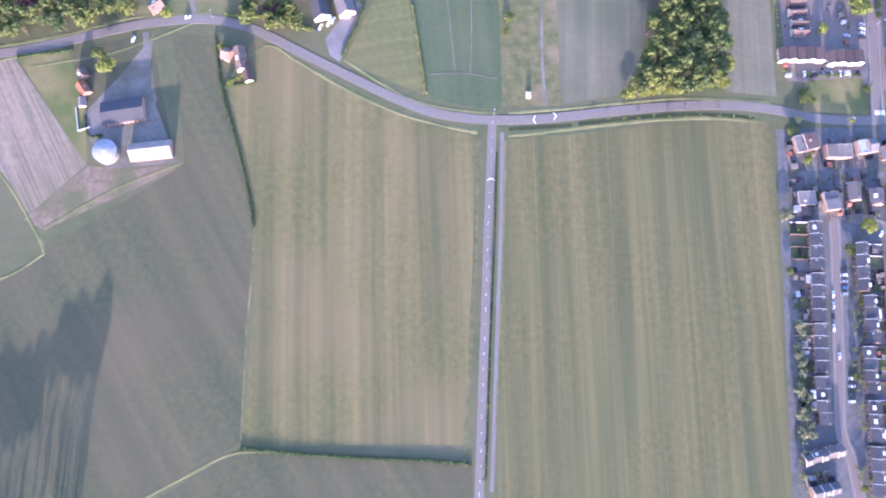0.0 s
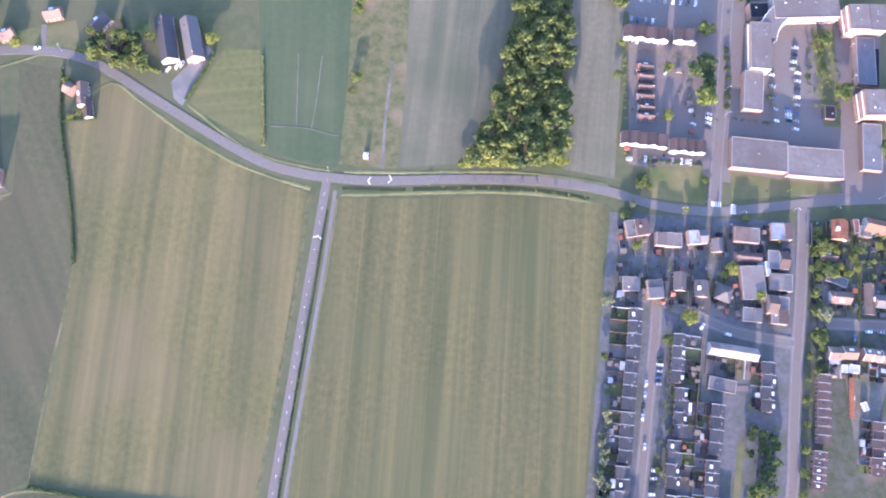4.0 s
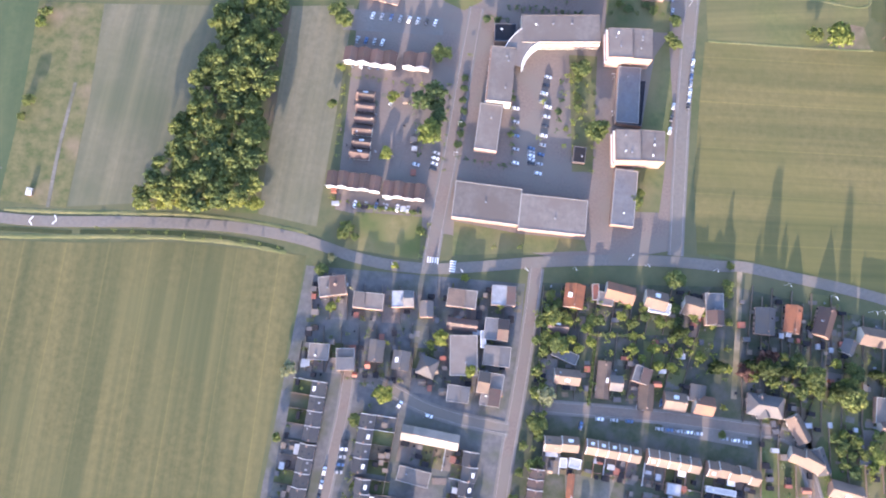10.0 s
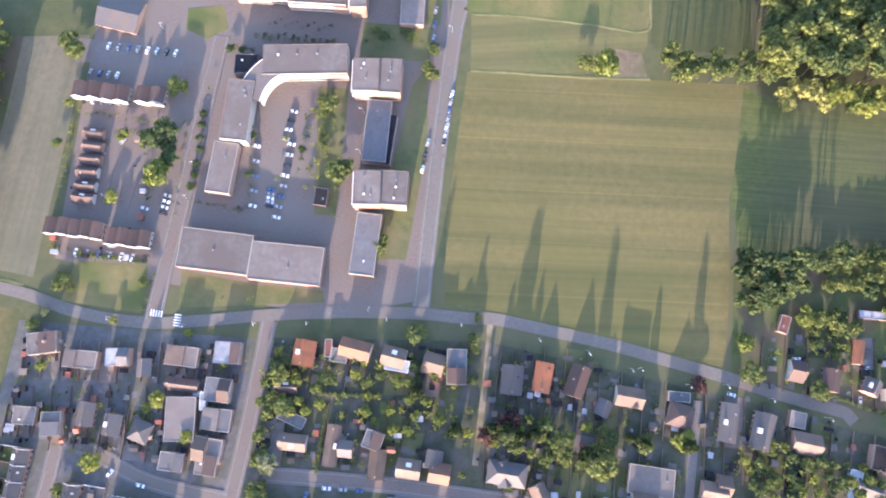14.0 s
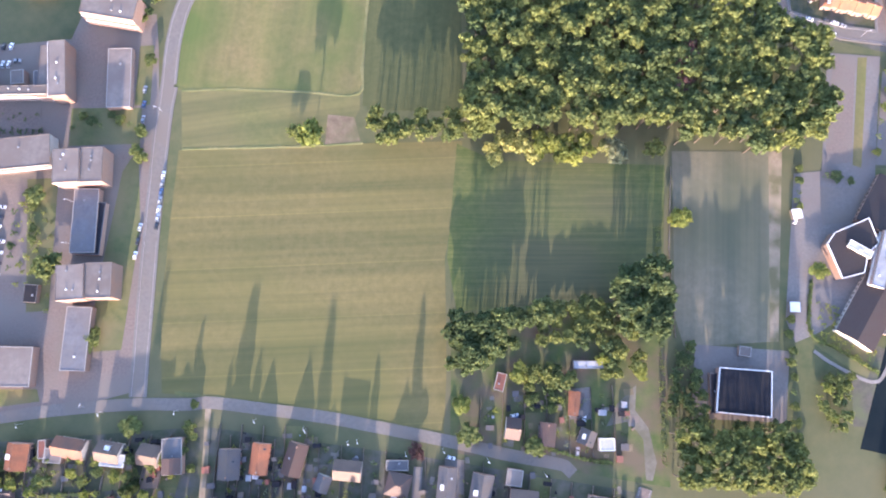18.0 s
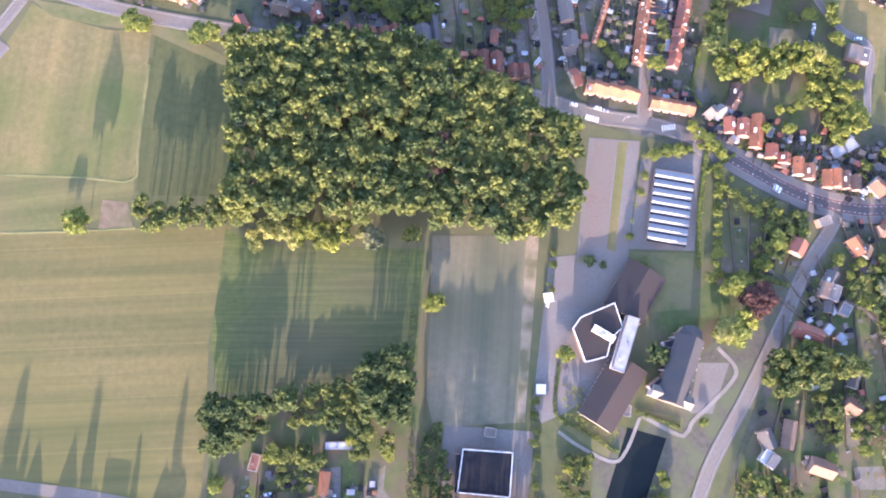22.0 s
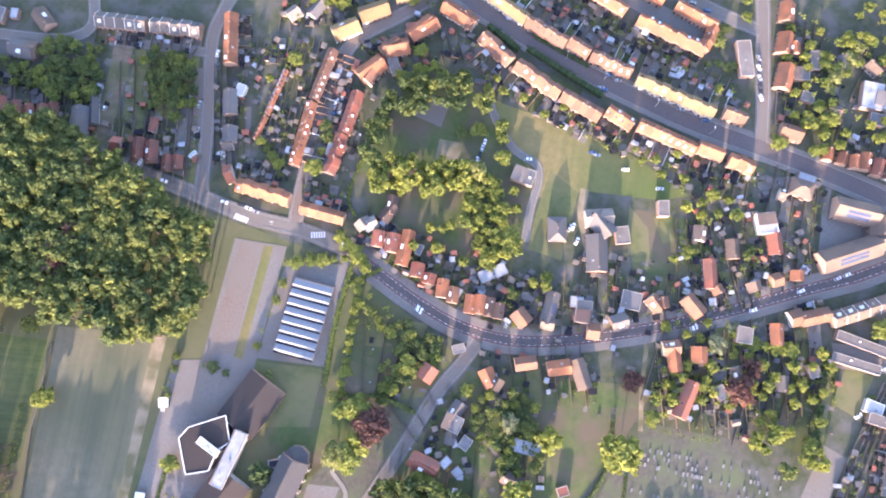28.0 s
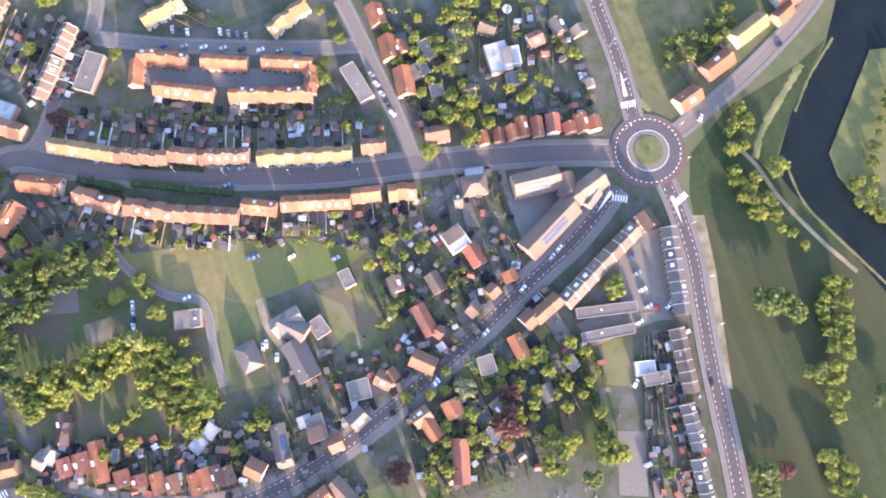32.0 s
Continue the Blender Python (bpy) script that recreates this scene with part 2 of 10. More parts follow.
WORDS = {"barley": "yellow-green ripening barley field with long streaks", "wheat": "olive-green crop field with parallel tramlines", "mown": "dry mown meadow with faint yellow stripes",
         "plough": "pale brown ploughed field with furrows", "darkgrass": "dull green pasture beside the farm", "meadow": "fresh green meadow with mown streaks", "clover": "deep green clover field",
         "scrub": "rough yellow-brown scrub strip with bare soil", "paleground": "pale grey-green worn grass field", "sand": "sandy bare yard beside the grass", "gravel": "grey gravel surface",
         "concrete": "light grey concrete farm yard", "grass": "green lawn with dry patches", "drylawn": "sun-dried yellow-green lawn", "paving": "grey paved area between buildings", "brick_paving": "reddish brick-paved area",
         "drygrass": "dry yellowish grassland", "darkmeadow": "deep green unmown grassland", "bankgrass": "riverside grass coloured darker for shade", "cemetery_ground": "grassy gravel cemetery ground", "allotment": "dark green vegetable field in rows", "garden": "overgrown green garden ground", "water": "dark still water surface",
         "town_ground": "grey paved and gravelled ground between houses", "yard_ground": "worn soil, grass and paving between gardens", "brown_earth": "bare brown earth strip", "asphalt": "grey asphalt parking area"}


LIFT = [0.0]


def patch(name, mat, z, pts):
    bm = bmesh.new()
    LIFT[0] += 0.00006
    prism(bm, pts, -0.3, 0.02 + round(z * 100) * 0.012 + LIFT[0])
    bm.normal_update()
    bmesh.ops.triangulate(bm, faces=[f for f in bm.faces if len(f.verts) > 4])
    return tagged(mesh_object(name, bm, mat), WORDS[mat.name], name.replace("_", " "), kind="structure")


def smooth_line(pts, step=3.0):
    """A Catmull-Rom line through the points, cut to even steps."""
    p = [Vector((x, y)) for x, y in pts]
    p = [p[0] * 2 - p[1]] + p + [p[-1] * 2 - p[-2]]
    out = []
    for i in range(1, len(p) - 2):
        n = max(1, int((p[i + 1] - p[i]).length / step))
        for k in range(n):
            t = k / n
            out.append(0.5 * (2 * p[i] + (p[i + 1] - p[i - 1]) * t + (2 * p[i - 1] - 5 * p[i] + 4 * p[i + 1] - p[i + 2]) * t * t + (3 * p[i] - p[i - 1] - 3 * p[i + 1] + p[i + 2]) * t ** 3))
    return out + [p[-2]]


def normals(line):
    out = []
    for i in range(len(line)):
        d = (line[min(i + 1, len(line) - 1)] - line[max(i - 1, 0)]).normalized()
        out.append(Vector((-d.y, d.x)))
    return out


def ribbon(bm, line, a, b, z0, z1, keep=None):
    """A raised band between the offsets a and b (a < b) beside a line."""
    ns = normals(line)
    prev = None
    for i in range(len(line) - 1):
        if keep and not keep((line[i] + line[i + 1]) / 2 + ns[i] * (a + b) / 2):
            prev = None
            continue
        if prev is None:
            p, q = line[i] + ns[i] * b, line[i] + ns[i] * a
            prev = [bm.verts.new(v) for v in ((p.x, p.y, z0), (p.x, p.y, z1), (q.x, q.y, z1), (q.x, q.y, z0))]
        p, q = line[i + 1] + ns[i + 1] * b, line[i + 1] + ns[i + 1] * a
        now = [bm.verts.new(v) for v in ((p.x, p.y, z0), (p.x, p.y, z1), (q.x, q.y, z1), (q.x, q.y, z0))]
        for k in range(3):
            bm.faces.new((prev[k], prev[k + 1], now[k + 1], now[k]))
        prev = now


ROADS = []
ROAD_LEVEL = {"wheel_track": 0.14, "path": 0.16, "cycle_path": 0.17, "driveway": 0.15, "lane": 0.18, "alley": 0.19, "street": 0.2, "avenue": 0.22, "road": 0.24, "high_street": 0.26}


def road(name, width, mat, pave, pts):
    ROADS.append((name, width, mat, pave, smooth_line(pts)))


def roundabout(x, y):
    ROADS.append(("roundabout", 0, darkasphalt, 0, [Vector((x, y))]))



# fields and ground cover

patch("town_ground", town_ground, 0.01, [(229, 158), (352, 163), (352, -78), (220, -78), (224, 20)])
patch("yard_ground", yard_ground, 0.01, [(353, 164), (470, 176), (585, 164), (692, 150), (694, 100), (560, 55), (500, -30), (353, -40)])
patch("flats_ground", brickpave, 0.01, [(234, 350), (262, 349), (296, 356), (314, 379), (348, 380), (378, 384), (384, 404), (424, 400), (427, 380), (430, 352), (431, 192), (385, 178), (240, 192)])
patch("lawn", grass, 0.05, [(382.8, 343.5), (421.2, 345), (422.1, 324.5), (383.6, 322)])
patch("lawn", grass, 0.05, [(416.5, 381), (424.5, 381.7), (425.5, 347), (417, 346.2)])
patch("lawn", grass, 0.05, [(311.2, 338.4), (317.6, 337.1), (318.5, 327.4), (313.7, 318.5), (310, 322.2)])
patch("yard_ground", yard_ground, 0.01, [(600, 452), (600, 500), (780, 560), (802, 640), (1010, 645), (1195, 575), (1213, 470), (1195, 360), (1172, 258), (1090, 205), (980, 160), (862, 172), (930, 340), (860, 384), (780, 402), (690, 430)])

patch("lawn", grass, 0.04, [(-205.6, 239.1), (-175.6, 242.9), (-135.9, 255.7), (-127.9, 233.5), (-152.2, 231.7), (-181, 227.5)])
patch("lawn", garden, 0.04, [(-131.8, 255.7), (-88.3, 260.5), (-82.2, 231), (-90.9, 224.6), (-119.4, 230.3)])

patch("field", barley, 0.03, [(-131.5, 184.2), (-112.8, 217.7), (-82.2, 202.7), (-50.7, 181.8), (-18.5, 166.6), (4.4, 159.6), (32.3, 151.7), (29, 58.1), (24.1, -41.5), (-109.9, -41.2), (-106, 37.3), (-107.8, 92.2)])
patch("field", wheat, 0.03, [(53.4, 150.5), (94.4, 154.1), (157.6, 162.4), (228.2, 163.6), (222.9, 57.3), (220.8, -13.4), (220.3, -94.9), (43.4, -84.8), (46.1, 24.5)])
patch("field", plough, 0.03, [(-313.9, 201.2), (-267.6, 204.2), (-218.7, 136.9), (-215, 132.3), (-247.5, 100.1), (-252.1, 103.1), (-284.3, 146), (-308.7, 176.4)])
patch("field", darkgrass, 0.03, [(-300.2, 49.9), (-273, 53), (-237.5, 73.7), (-235, 78.1), (-159.8, 128.3), (-153.6, 133.8), (-166.7, 221.4), (-140.6, 220.3), (-133.7, 184.3), (-108.6, 94), (-110.2, -39.6), (-169.9, -72.7), (-299.3, -93.3)])
patch("field", darkgrass, 0.04, [(-170, -79.6), (-117, -47.1), (-110.2, -42.9), (28.3, -53.4), (28.2, -84.5), (-173.8, -90.3)])
patch("field", meadow, 0.03, [(-54, 203.9), (-34.5, 246.8), (-11.7, 246.8), (-0.3, 179.9), (-26, 190.6)])
patch("farm_yard", gravel, 0.05, [(-196.5, 194.3), (-178.6, 221.1), (-179.7, 185.7), (-160.7, 139.4), (-156.5, 133.8), (-201.9, 129), (-216.4, 152.1), (-218.3, 167.6)])
patch("farm_yard", concrete, 0.05, [(-63.2, 207.2), (-56.8, 202.4), (-41.8, 242.7), (-47.5, 246.9), (-66.6, 218.4)])
patch("yard", brown, 0.04, [(-251.3, 96.4), (-214.8, 131.2), (-186.4, 128.8), (-156.5, 133.8), (-159.8, 128.3), (-238.1, 89.7)])

patch("field", clover, 0.03, [(-19.9, 292.6), (48.4, 297), (50.7, 264.1), (50.4, 176.9), (47.3, 170.1), (21.5, 173.3), (2.9, 177.7)])
patch("field", scrub, 0.04, [(44.7, 296.7), (83.6, 300), (87.6, 240), (88.2, 173.6), (49.6, 173.2), (49, 232.5)])
patch("field", paleground, 0.03, [(83.6, 300), (160, 308.3), (146, 212.3), (129.1, 181.5), (88.8, 174.4), (87.6, 240)])
patch("field", paleground, 0.03, [(195.6, 312.9), (232.4, 318.2), (232, 249.1), (231.1, 180.7), (197.1, 183.9), (196.7, 225.7)])
patch("wood_floor", garden, 0.03, [(160, 308.3), (195.6, 312.9), (196.7, 225.7), (196.5, 183.8), (129.3, 179.8), (143, 208.3)])
patch("lawn", drylawn, 0.05, [(251.8, 192.1), (289.9, 193.9), (291.2, 169), (248.1, 170.4)])
patch("lawn", grass, 0.05, [(308, 193.7), (345.9, 191.1), (382.6, 192.1), (384.7, 186), (309.5, 174)])

patch("parking", brickpave, 0.06, [(323.4, 298.1), (363.9, 301.1), (371.9, 231.3), (341.1, 226.7), (329.7, 230.1)])
patch("plaza", brickpave, 0.06, [(291, 354.9), (363.6, 358.4), (368.5, 329.4), (299.4, 318.3)])
patch("parking", paving, 0.06, [(222.1, 315.5), (286.1, 316.6), (287.9, 305.8), (228.1, 301.6)])
patch("lawn", grass, 0.05, [(363.6, 302.7), (380.3, 304), (383.6, 232.4), (369, 231)])
patch("lawn", grass, 0.05, [(414.3, 308.6), (421.6, 322.2), (427, 278.6), (423.6, 213.4), (409.5, 212), (407.2, 240.7)])
patch("circle_lawn", drylawn, 0.09, [(284, 340.2), (303.7, 344.5), (308.4, 330.7), (298.2, 323.3), (285.2, 327.9)])

patch("field", mown, 0.03, [(443.6, 321.4), (505, 325.2), (543.3, 328.5), (597.3, 331.5), (595.1, 302.5), (589.7, 266.9), (592.3, 209.6), (591.8, 175.5), (581, 176.7), (525.9, 184.1), (474, 190.1), (446.6, 192), (442.3, 233.6), (442.5, 282.2)])
patch("field", meadow, 0.03, [(441.8, 356.3), (471.4, 357.4), (540, 356.9), (540.6, 348.3), (536.6, 338.8), (504.9, 326.1), (445.1, 322.4)])
patch("field", drygrass, 0.03, [(441.7, 357.3), (447.1, 389.6), (455.1, 432.6), (544.6, 429.5), (540, 357.9), (471.4, 357.8)])
patch("field", darkmeadow, 0.03, [(541.3, 429.6), (594.2, 429.4), (596.8, 348.7), (542, 349.9)])
patch("field", allotment, 0.03, [(594.4, 329.9), (615.4, 321), (707.4, 321.3), (705.2, 256.9), (656.9, 239.1), (596.8, 238.2), (590.9, 266.9)])
patch("field", paleground, 0.05, [(711.4, 329.2), (764.4, 330.8), (761.4, 227.6), (715.2, 223.5), (710.9, 239.4)])
patch("field", garden, 0.03, [(593.9, 238.1), (706.6, 251), (706.6, 153.1), (595.3, 167.1)])
patch("track", sand, 0.06, [(764.1, 330.8), (771.6, 331.1), (764.6, 227.6), (760.2, 227.6)])
patch("parking", paving, 0.06, [(799.7, 389.1), (829.1, 387.7), (813.7, 251.1), (786.4, 233.3), (773.4, 227.5), (768.9, 239.4), (777.4, 318.6), (792.5, 320.6)])
patch("lane", brickpave, 0.08, [(803, 387.5), (815.2, 387.4), (808.9, 326), (794.4, 323.9)])
patch("verge", drygrass, 0.1, [(816.5, 386.8), (821.7, 387.2), (814.2, 323), (809.5, 324.4)])
patch("forecourt", paving, 0.06, [(721.1, 225), (770.1, 223.1), (766.7, 186.4), (718.1, 187.5)])
patch("greenhouse_yard", paving, 0.06, [(829.8, 379), (864.7, 381.7), (859, 324.7), (822.1, 324.9)])
patch("lawn", grass, 0.05, [(821.3, 323.2), (858.8, 323.1), (855.8, 292), (826.2, 288.3)])
patch("lawn", grass, 0.05, [(780.1, 239.3), (790.5, 257.3), (816.1, 223.8), (809, 208.9), (783, 227.4)])
patch("pond", water, 0.06, [(820.3, 226.7), (841.4, 221.6), (823.4, 171.2), (803.6, 174.8)])
patch("lane", gravel, 0.06, [(674.5, 182.1), (680.1, 193.5), (690.2, 203.5), (689.4, 190.6), (696.1, 182), (700, 164.8), (697.8, 156.2), (694.4, 156.2), (693.3, 176.3), (686, 185)])

patch("ground_bare", brown, 0.05, [(871.7, 330.3), (890.5, 324.8), (893.7, 312.4), (871.2, 305.5)])
patch("path", paving, 0.06, [(859.4, 262.6), (876.7, 262.9), (866.5, 235.4), (854.1, 235.3)])
patch("lawn", grass, 0.05, [(823.3, 237.7), (851.1, 232.2), (848.4, 223.1), (826.6, 231.8)])

patch("cemetery", cemetery_ground, 0.05, [(1036.6, 315.6), (1088.3, 312.3), (1099.3, 218), (994.1, 221.9), (1004.8, 254), (1019.8, 289.3)])
patch("field", garden, 0.04, [(936.6, 332.1), (1039.6, 335.1), (1019.4, 295.7), (991, 253.7), (901, 250.4), (913.6, 290.7)])

patch("field", brown, 0.04, [(711.9, 492.8), (723.2, 492.4), (720.3, 425.8), (711, 426.6)])
patch("field", scrub, 0.04, [(725, 492.6), (739.4, 492.8), (735.7, 437.3), (724.2, 432.9)])
patch("field", drygrass, 0.04, [(737.6, 492.7), (762.2, 493.7), (765.6, 460.2), (743.6, 449.8)])
patch("avenue_verge", darkmeadow, 0.06, [(944.8, 513.2), (967, 504.8), (985.1, 498.8), (983.8, 495.2), (962.4, 501.8), (944.2, 508.6)])
patch("green", drygrass, 0.05, [(932.1, 486.6), (974.1, 477.1), (1016.6, 463.2), (1050.3, 443.4), (1034.3, 439.1), (993, 439.2), (965.6, 432.5), (940.9, 463)])

patch("green", drylawn, 0.04, [(932.7, 487.4), (965.1, 476.3), (996.6, 462.4), (1042.9, 444.3), (1035.9, 441.1), (989.2, 441.7), (970.8, 448.8), (960.9, 454.9), (943.8, 468)])
patch("green", grass, 0.05, [(970.8, 448.8), (987.8, 437.9), (982, 398.2), (962.9, 402.4), (964.6, 419.1)])
patch("court", paving, 0.05, [(974.3, 578.7), (1056.3, 543.5), (1051.5, 533.9), (971.3, 567.9)])
patch("riverbank", bankgrass, 0.03, [(1223.4, 429.7), (1252.1, 445.4), (1297.8, 453.9), (1318.5, 461.5), (1283.5, 431.3), (1262.4, 409.1), (1264.8, 392.1), (1278, 358.3), (1295.3, 315.7), (1250.3, 198.7), (1171.9, 241.6), (1189.5, 311.2), (1203.6, 365.9), (1214.5, 410.9)])
patch("field", scrub, 0.04, [(1222, 600), (1300, 590), (1310, 540), (1277.9, 509.7), (1220.6, 528.1)])
patch("field", scrub, 0.04, [(1220.6, 528.1), (1277.9, 509.7), (1244, 474.9), (1222.3, 462.4), (1216.4, 471.1), (1215.9, 491.3)])
patch("river", water, 0.05, [(1343.3, 491.3), (1404.9, 476.8), (1301.5, 306.4), (1287.6, 325.4), (1278, 358.3), (1264.8, 392.1), (1261.6, 406.2), (1283.5, 431.3), (1316.7, 458.5)])
patch("island", meadow, 0.4, [(1337.6, 447), (1376.7, 437.7), (1319.3, 342.2), (1300.2, 362.7), (1290.8, 390.7), (1291.8, 403.6)])
patch("parking", asphalt, 0.06, [(1170.6, 403.2), (1196, 399.4), (1180.3, 357.3), (1137, 357.2), (1133.5, 370.4), (1158.6, 372.1)])
patch("green", grass, 0.05, [(1142, 358.1), (1157.3, 354.8), (1149.1, 331.6), (1134.9, 337.6)])
patch("court", paving, 0.07, [(1130.3, 452.3), (1156.4, 445.3), (1162.8, 424.5), (1126.3, 417.5)])
patch("stub", asphalt, 0.06, [(1131.8, 315.4), (1144.7, 309.8), (1133.3, 281.2), (1120.5, 287)])

patch("field", drygrass, 0.05, [(439, 356), (536.2, 356.3), (541.1, 362.3), (541.8, 424), (542.2, 446.4), (515.5, 446.6), (481.9, 455.2), (469.8, 462.2), (464.2, 449.4), (433.1, 387.4)])
patch("field", darkmeadow, 0.05, [(544.8, 347.6), (541.8, 362.3), (544.5, 445.6), (564.2, 436.4), (589.5, 426.2), (598.5, 348.5)])
patch("verge", grass, 0.06, [(469.2, 464.6), (547.8, 452.9), (596.2, 426.8), (593.2, 423.4), (541.7, 445), (483, 453.6)])

patch("rough", brown, 0.06, [(523.2, 344.4), (537.8, 343.2), (542.1, 328.8), (522.6, 326.8)])

patch("park", garden, 0.05, [(887.7, 498.8), (928.4, 489.1), (947.5, 460.7), (962.8, 443), (957.1, 404.5), (953.2, 377.2), (912.2, 390), (871.8, 413.5), (863.2, 437.3)])
patch("court", paving, 0.08, [(893.6, 486.6), (909.7, 482), (906.3, 466.6), (889.4, 471.6)])
patch("playground", sand, 0.08, [(906.3, 459.7), (919.9, 458.6), (917.7, 445.7), (905.1, 446.7)])
patch("river", water, 0.06, [(1287.6, 325.4), (1309.5, 322.9), (1259.3, 193.3), (1242.3, 203.5), (1262.4, 278.2)])
patch("field", garden, 0.04, [(1021, 432.3), (1060.3, 428.7), (1067.5, 402.6), (1042.2, 389.4), (1021.6, 403.2)])
patch("lawn", darkmeadow, 0.045, [(1112.6, 370.1), (1140.2, 364.7), (1131.3, 306.7), (1101.4, 313.6)])

patch("garden_ground", garden, 0.04, [(935, 321.9), (986.5, 329.9), (989.6, 165.5), (866.9, 175.2), (878.8, 205.9)])
patch("church_ground", cemetery_ground, 0.035, [(802.5, 233.9), (827.3, 221.9), (858.5, 288.9), (888.8, 314.4), (927.7, 321.7), (865.4, 218.6), (847.2, 185.2), (800.7, 185.8)])
patch("lawn", garden, 0.04, [(842.6, 316.4), (878.9, 323.6), (888.4, 301.8), (845.7, 246.1), (829.8, 300.6)])

patch("farm_ground", drylawn, 0.04, [(-265.9, 204.5), (-232.3, 208.5), (-196.7, 196.3), (-218.3, 167.6), (-215, 133.1), (-218.7, 136.9)])
patch("farm_ground", darkgrass, 0.045, [(-232.3, 208.5), (-180.7, 222.1), (-160.7, 139.4), (-184.3, 147.4), (-218.3, 167.6)])

patch("garden_ground", garden, 0.02, [(486.2, 105.3), (653.2, 114.7), (664.4, 57.9), (489.1, 56)])
# roads

road("street", 6, brickpave, 1.4, [(892.7, 553), (878.4, 566.6), (861.6, 582.4), (843.7, 582.4), (827, 572.4), (806, 559.4), (782, 546.1)])
road("street", 5, brickpave, 1.2, [(893.2, 545.5), (878.3, 534), (859.2, 521.8), (849, 511.1)])

road("road", 6.2, asphalt, 0, [(-323.8, 199.5), (-267.4, 208), (-237.6, 214.7), (-209.2, 222.4), (-185.4, 228.1), (-161.9, 231.1), (-140.5, 231.4), (-119.1, 226.9), (-99.7, 218.2), (-80.7, 208.2), (-51.1, 193), (-22.2, 178.7), (2.6, 168.6), (27.2, 164.3), (44.8, 163.4), (66.1, 163.7), (87.7, 165.5), (131.9, 170.8), (174, 174.2), (201.6, 174.2), (227.9, 171.8), (253.5, 166.4), (274.5, 164.3), (299.2, 165), (324.3, 169.3), (357.6, 176.1), (396.7, 182.3), (432.1, 185.9), (460.9, 186.8), (472.9, 188), (502.3, 185.4), (532.4, 182.3), (563.6, 177.5), (596.2, 172.1), (623.9, 166.8), (653.5, 162.2), (657.7, 158.2)])
road("road", 5.6, asphalt, 0, [(43.1, 162.6), (41.4, 127.8), (39.5, 92.5), (37.2, 41.2), (34.8, -8.6), (32.2, -68.6), (30.9, -87.9)])
road("cycle_path", 2.4, paving, 0, [(49.3, 155.2), (47.4, 92.5), (44.1, 24.5), (41.3, -35.1), (39.5, -68.7)])
road("driveway", 4, gravel, 0, [(-183.9, 222.2), (-181.4, 201.7), (-175.3, 173.8)])
road("driveway", 3.5, asphalt, 0, [(-156.1, 250.3), (-153.1, 233.2)])

road("street", 6.5, brickpave, 1.4, [(305.7, 325.9), (304.1, 295.7), (301.6, 239.4), (298.7, 190.7), (297.7, 166.3)])
road("street", 6, asphalt, 1.4, [(435.5, 357.8), (433.2, 332.6), (433.3, 285.9), (433.3, 245.3), (434.7, 189.8)])
road("street", 6, asphalt, 1.4, [(456.3, 436.3), (447.5, 423.7), (439.2, 407.7), (435.2, 386.5), (434.5, 359.2), (433.7, 326.3), (433.1, 288.3), (433.7, 245.3), (434.4, 189.6)])
road("street", 5.5, brickpave, 1.5, [(357.6, 176.1), (356.7, 143.9), (355, 108.9), (352.9, 81.4), (350.8, 40.6), (349.6, 0), (346, -40), (343.5, -76)])
road("street", 5, brickpave, 1.5, [(261.5, 105.1), (261.2, 80.2), (259.2, 53.7), (257.6, 27.4), (255.5, -5.4), (253.6, -34), (258.5, -52), (262, -78)])
road("street", 5, asphalt, 1.5, [(262.4, 102.9), (273.9, 99.7), (289.7, 94.5), (303.9, 89.1), (321.7, 85.6), (351.3, 82.9)])
road("alley", 3.5, brickpave, 0, [(313.7, 51.5), (321.4, 52.1)])
road("street", 5, brickpave, 1.5, [(366.7, 97.4), (425.1, 99.8), (476.9, 99.6), (503, 97.7), (512.4, 82.5), (522.5, 52.5)])
road("street", 5, brickpave, 0, [(415.2, 36.7), (479.4, 35.8), (495, 35)])
road("street", 4, brickpave, 0, [(417.2, 36.8), (416.4, 15.7), (416.4, -5.5)])
road("lane", 3, brickpave, 0, [(261.1, 280.8), (260.6, 253), (258.7, 222.3)])
road("lane", 3, brickpave, 0, [(277.9, 279.3), (276.3, 255.2), (271.4, 220.2)])

road("path", 3, sand, 0, [(471, 186.6), (471.7, 159.5), (471.2, 114.4)])
road("street", 4.5, paving, 0, [(579.4, 159.4), (578.5, 135.9), (577.3, 100.8)])

road("street", 5, brickpave, 1, [(694, 152.2), (687.4, 129.7), (682.7, 111.7)])

road("road", 6, asphalt, 1.5, [(415.8, 489.6), (464.2, 475.8), (501.7, 464.4), (543.3, 455.2), (588.6, 448.3), (613.7, 444.6), (648.2, 439.3), (681.7, 433), (714.4, 425.8), (743.4, 419.1), (769, 412.6), (788.1, 406.8), (809.2, 401.4), (834.9, 398.1), (860.7, 391)])
road("street", 5, asphalt, 1.2, [(469.1, 474.3), (456.3, 453.2), (446.1, 438.1)])

road("street", 5.5, asphalt, 1.2, [(940.7, 348), (933.2, 335), (921.4, 317.2), (906.7, 286), (886, 245.6), (866.9, 212.1), (857.9, 190.4), (851.5, 172.6)])

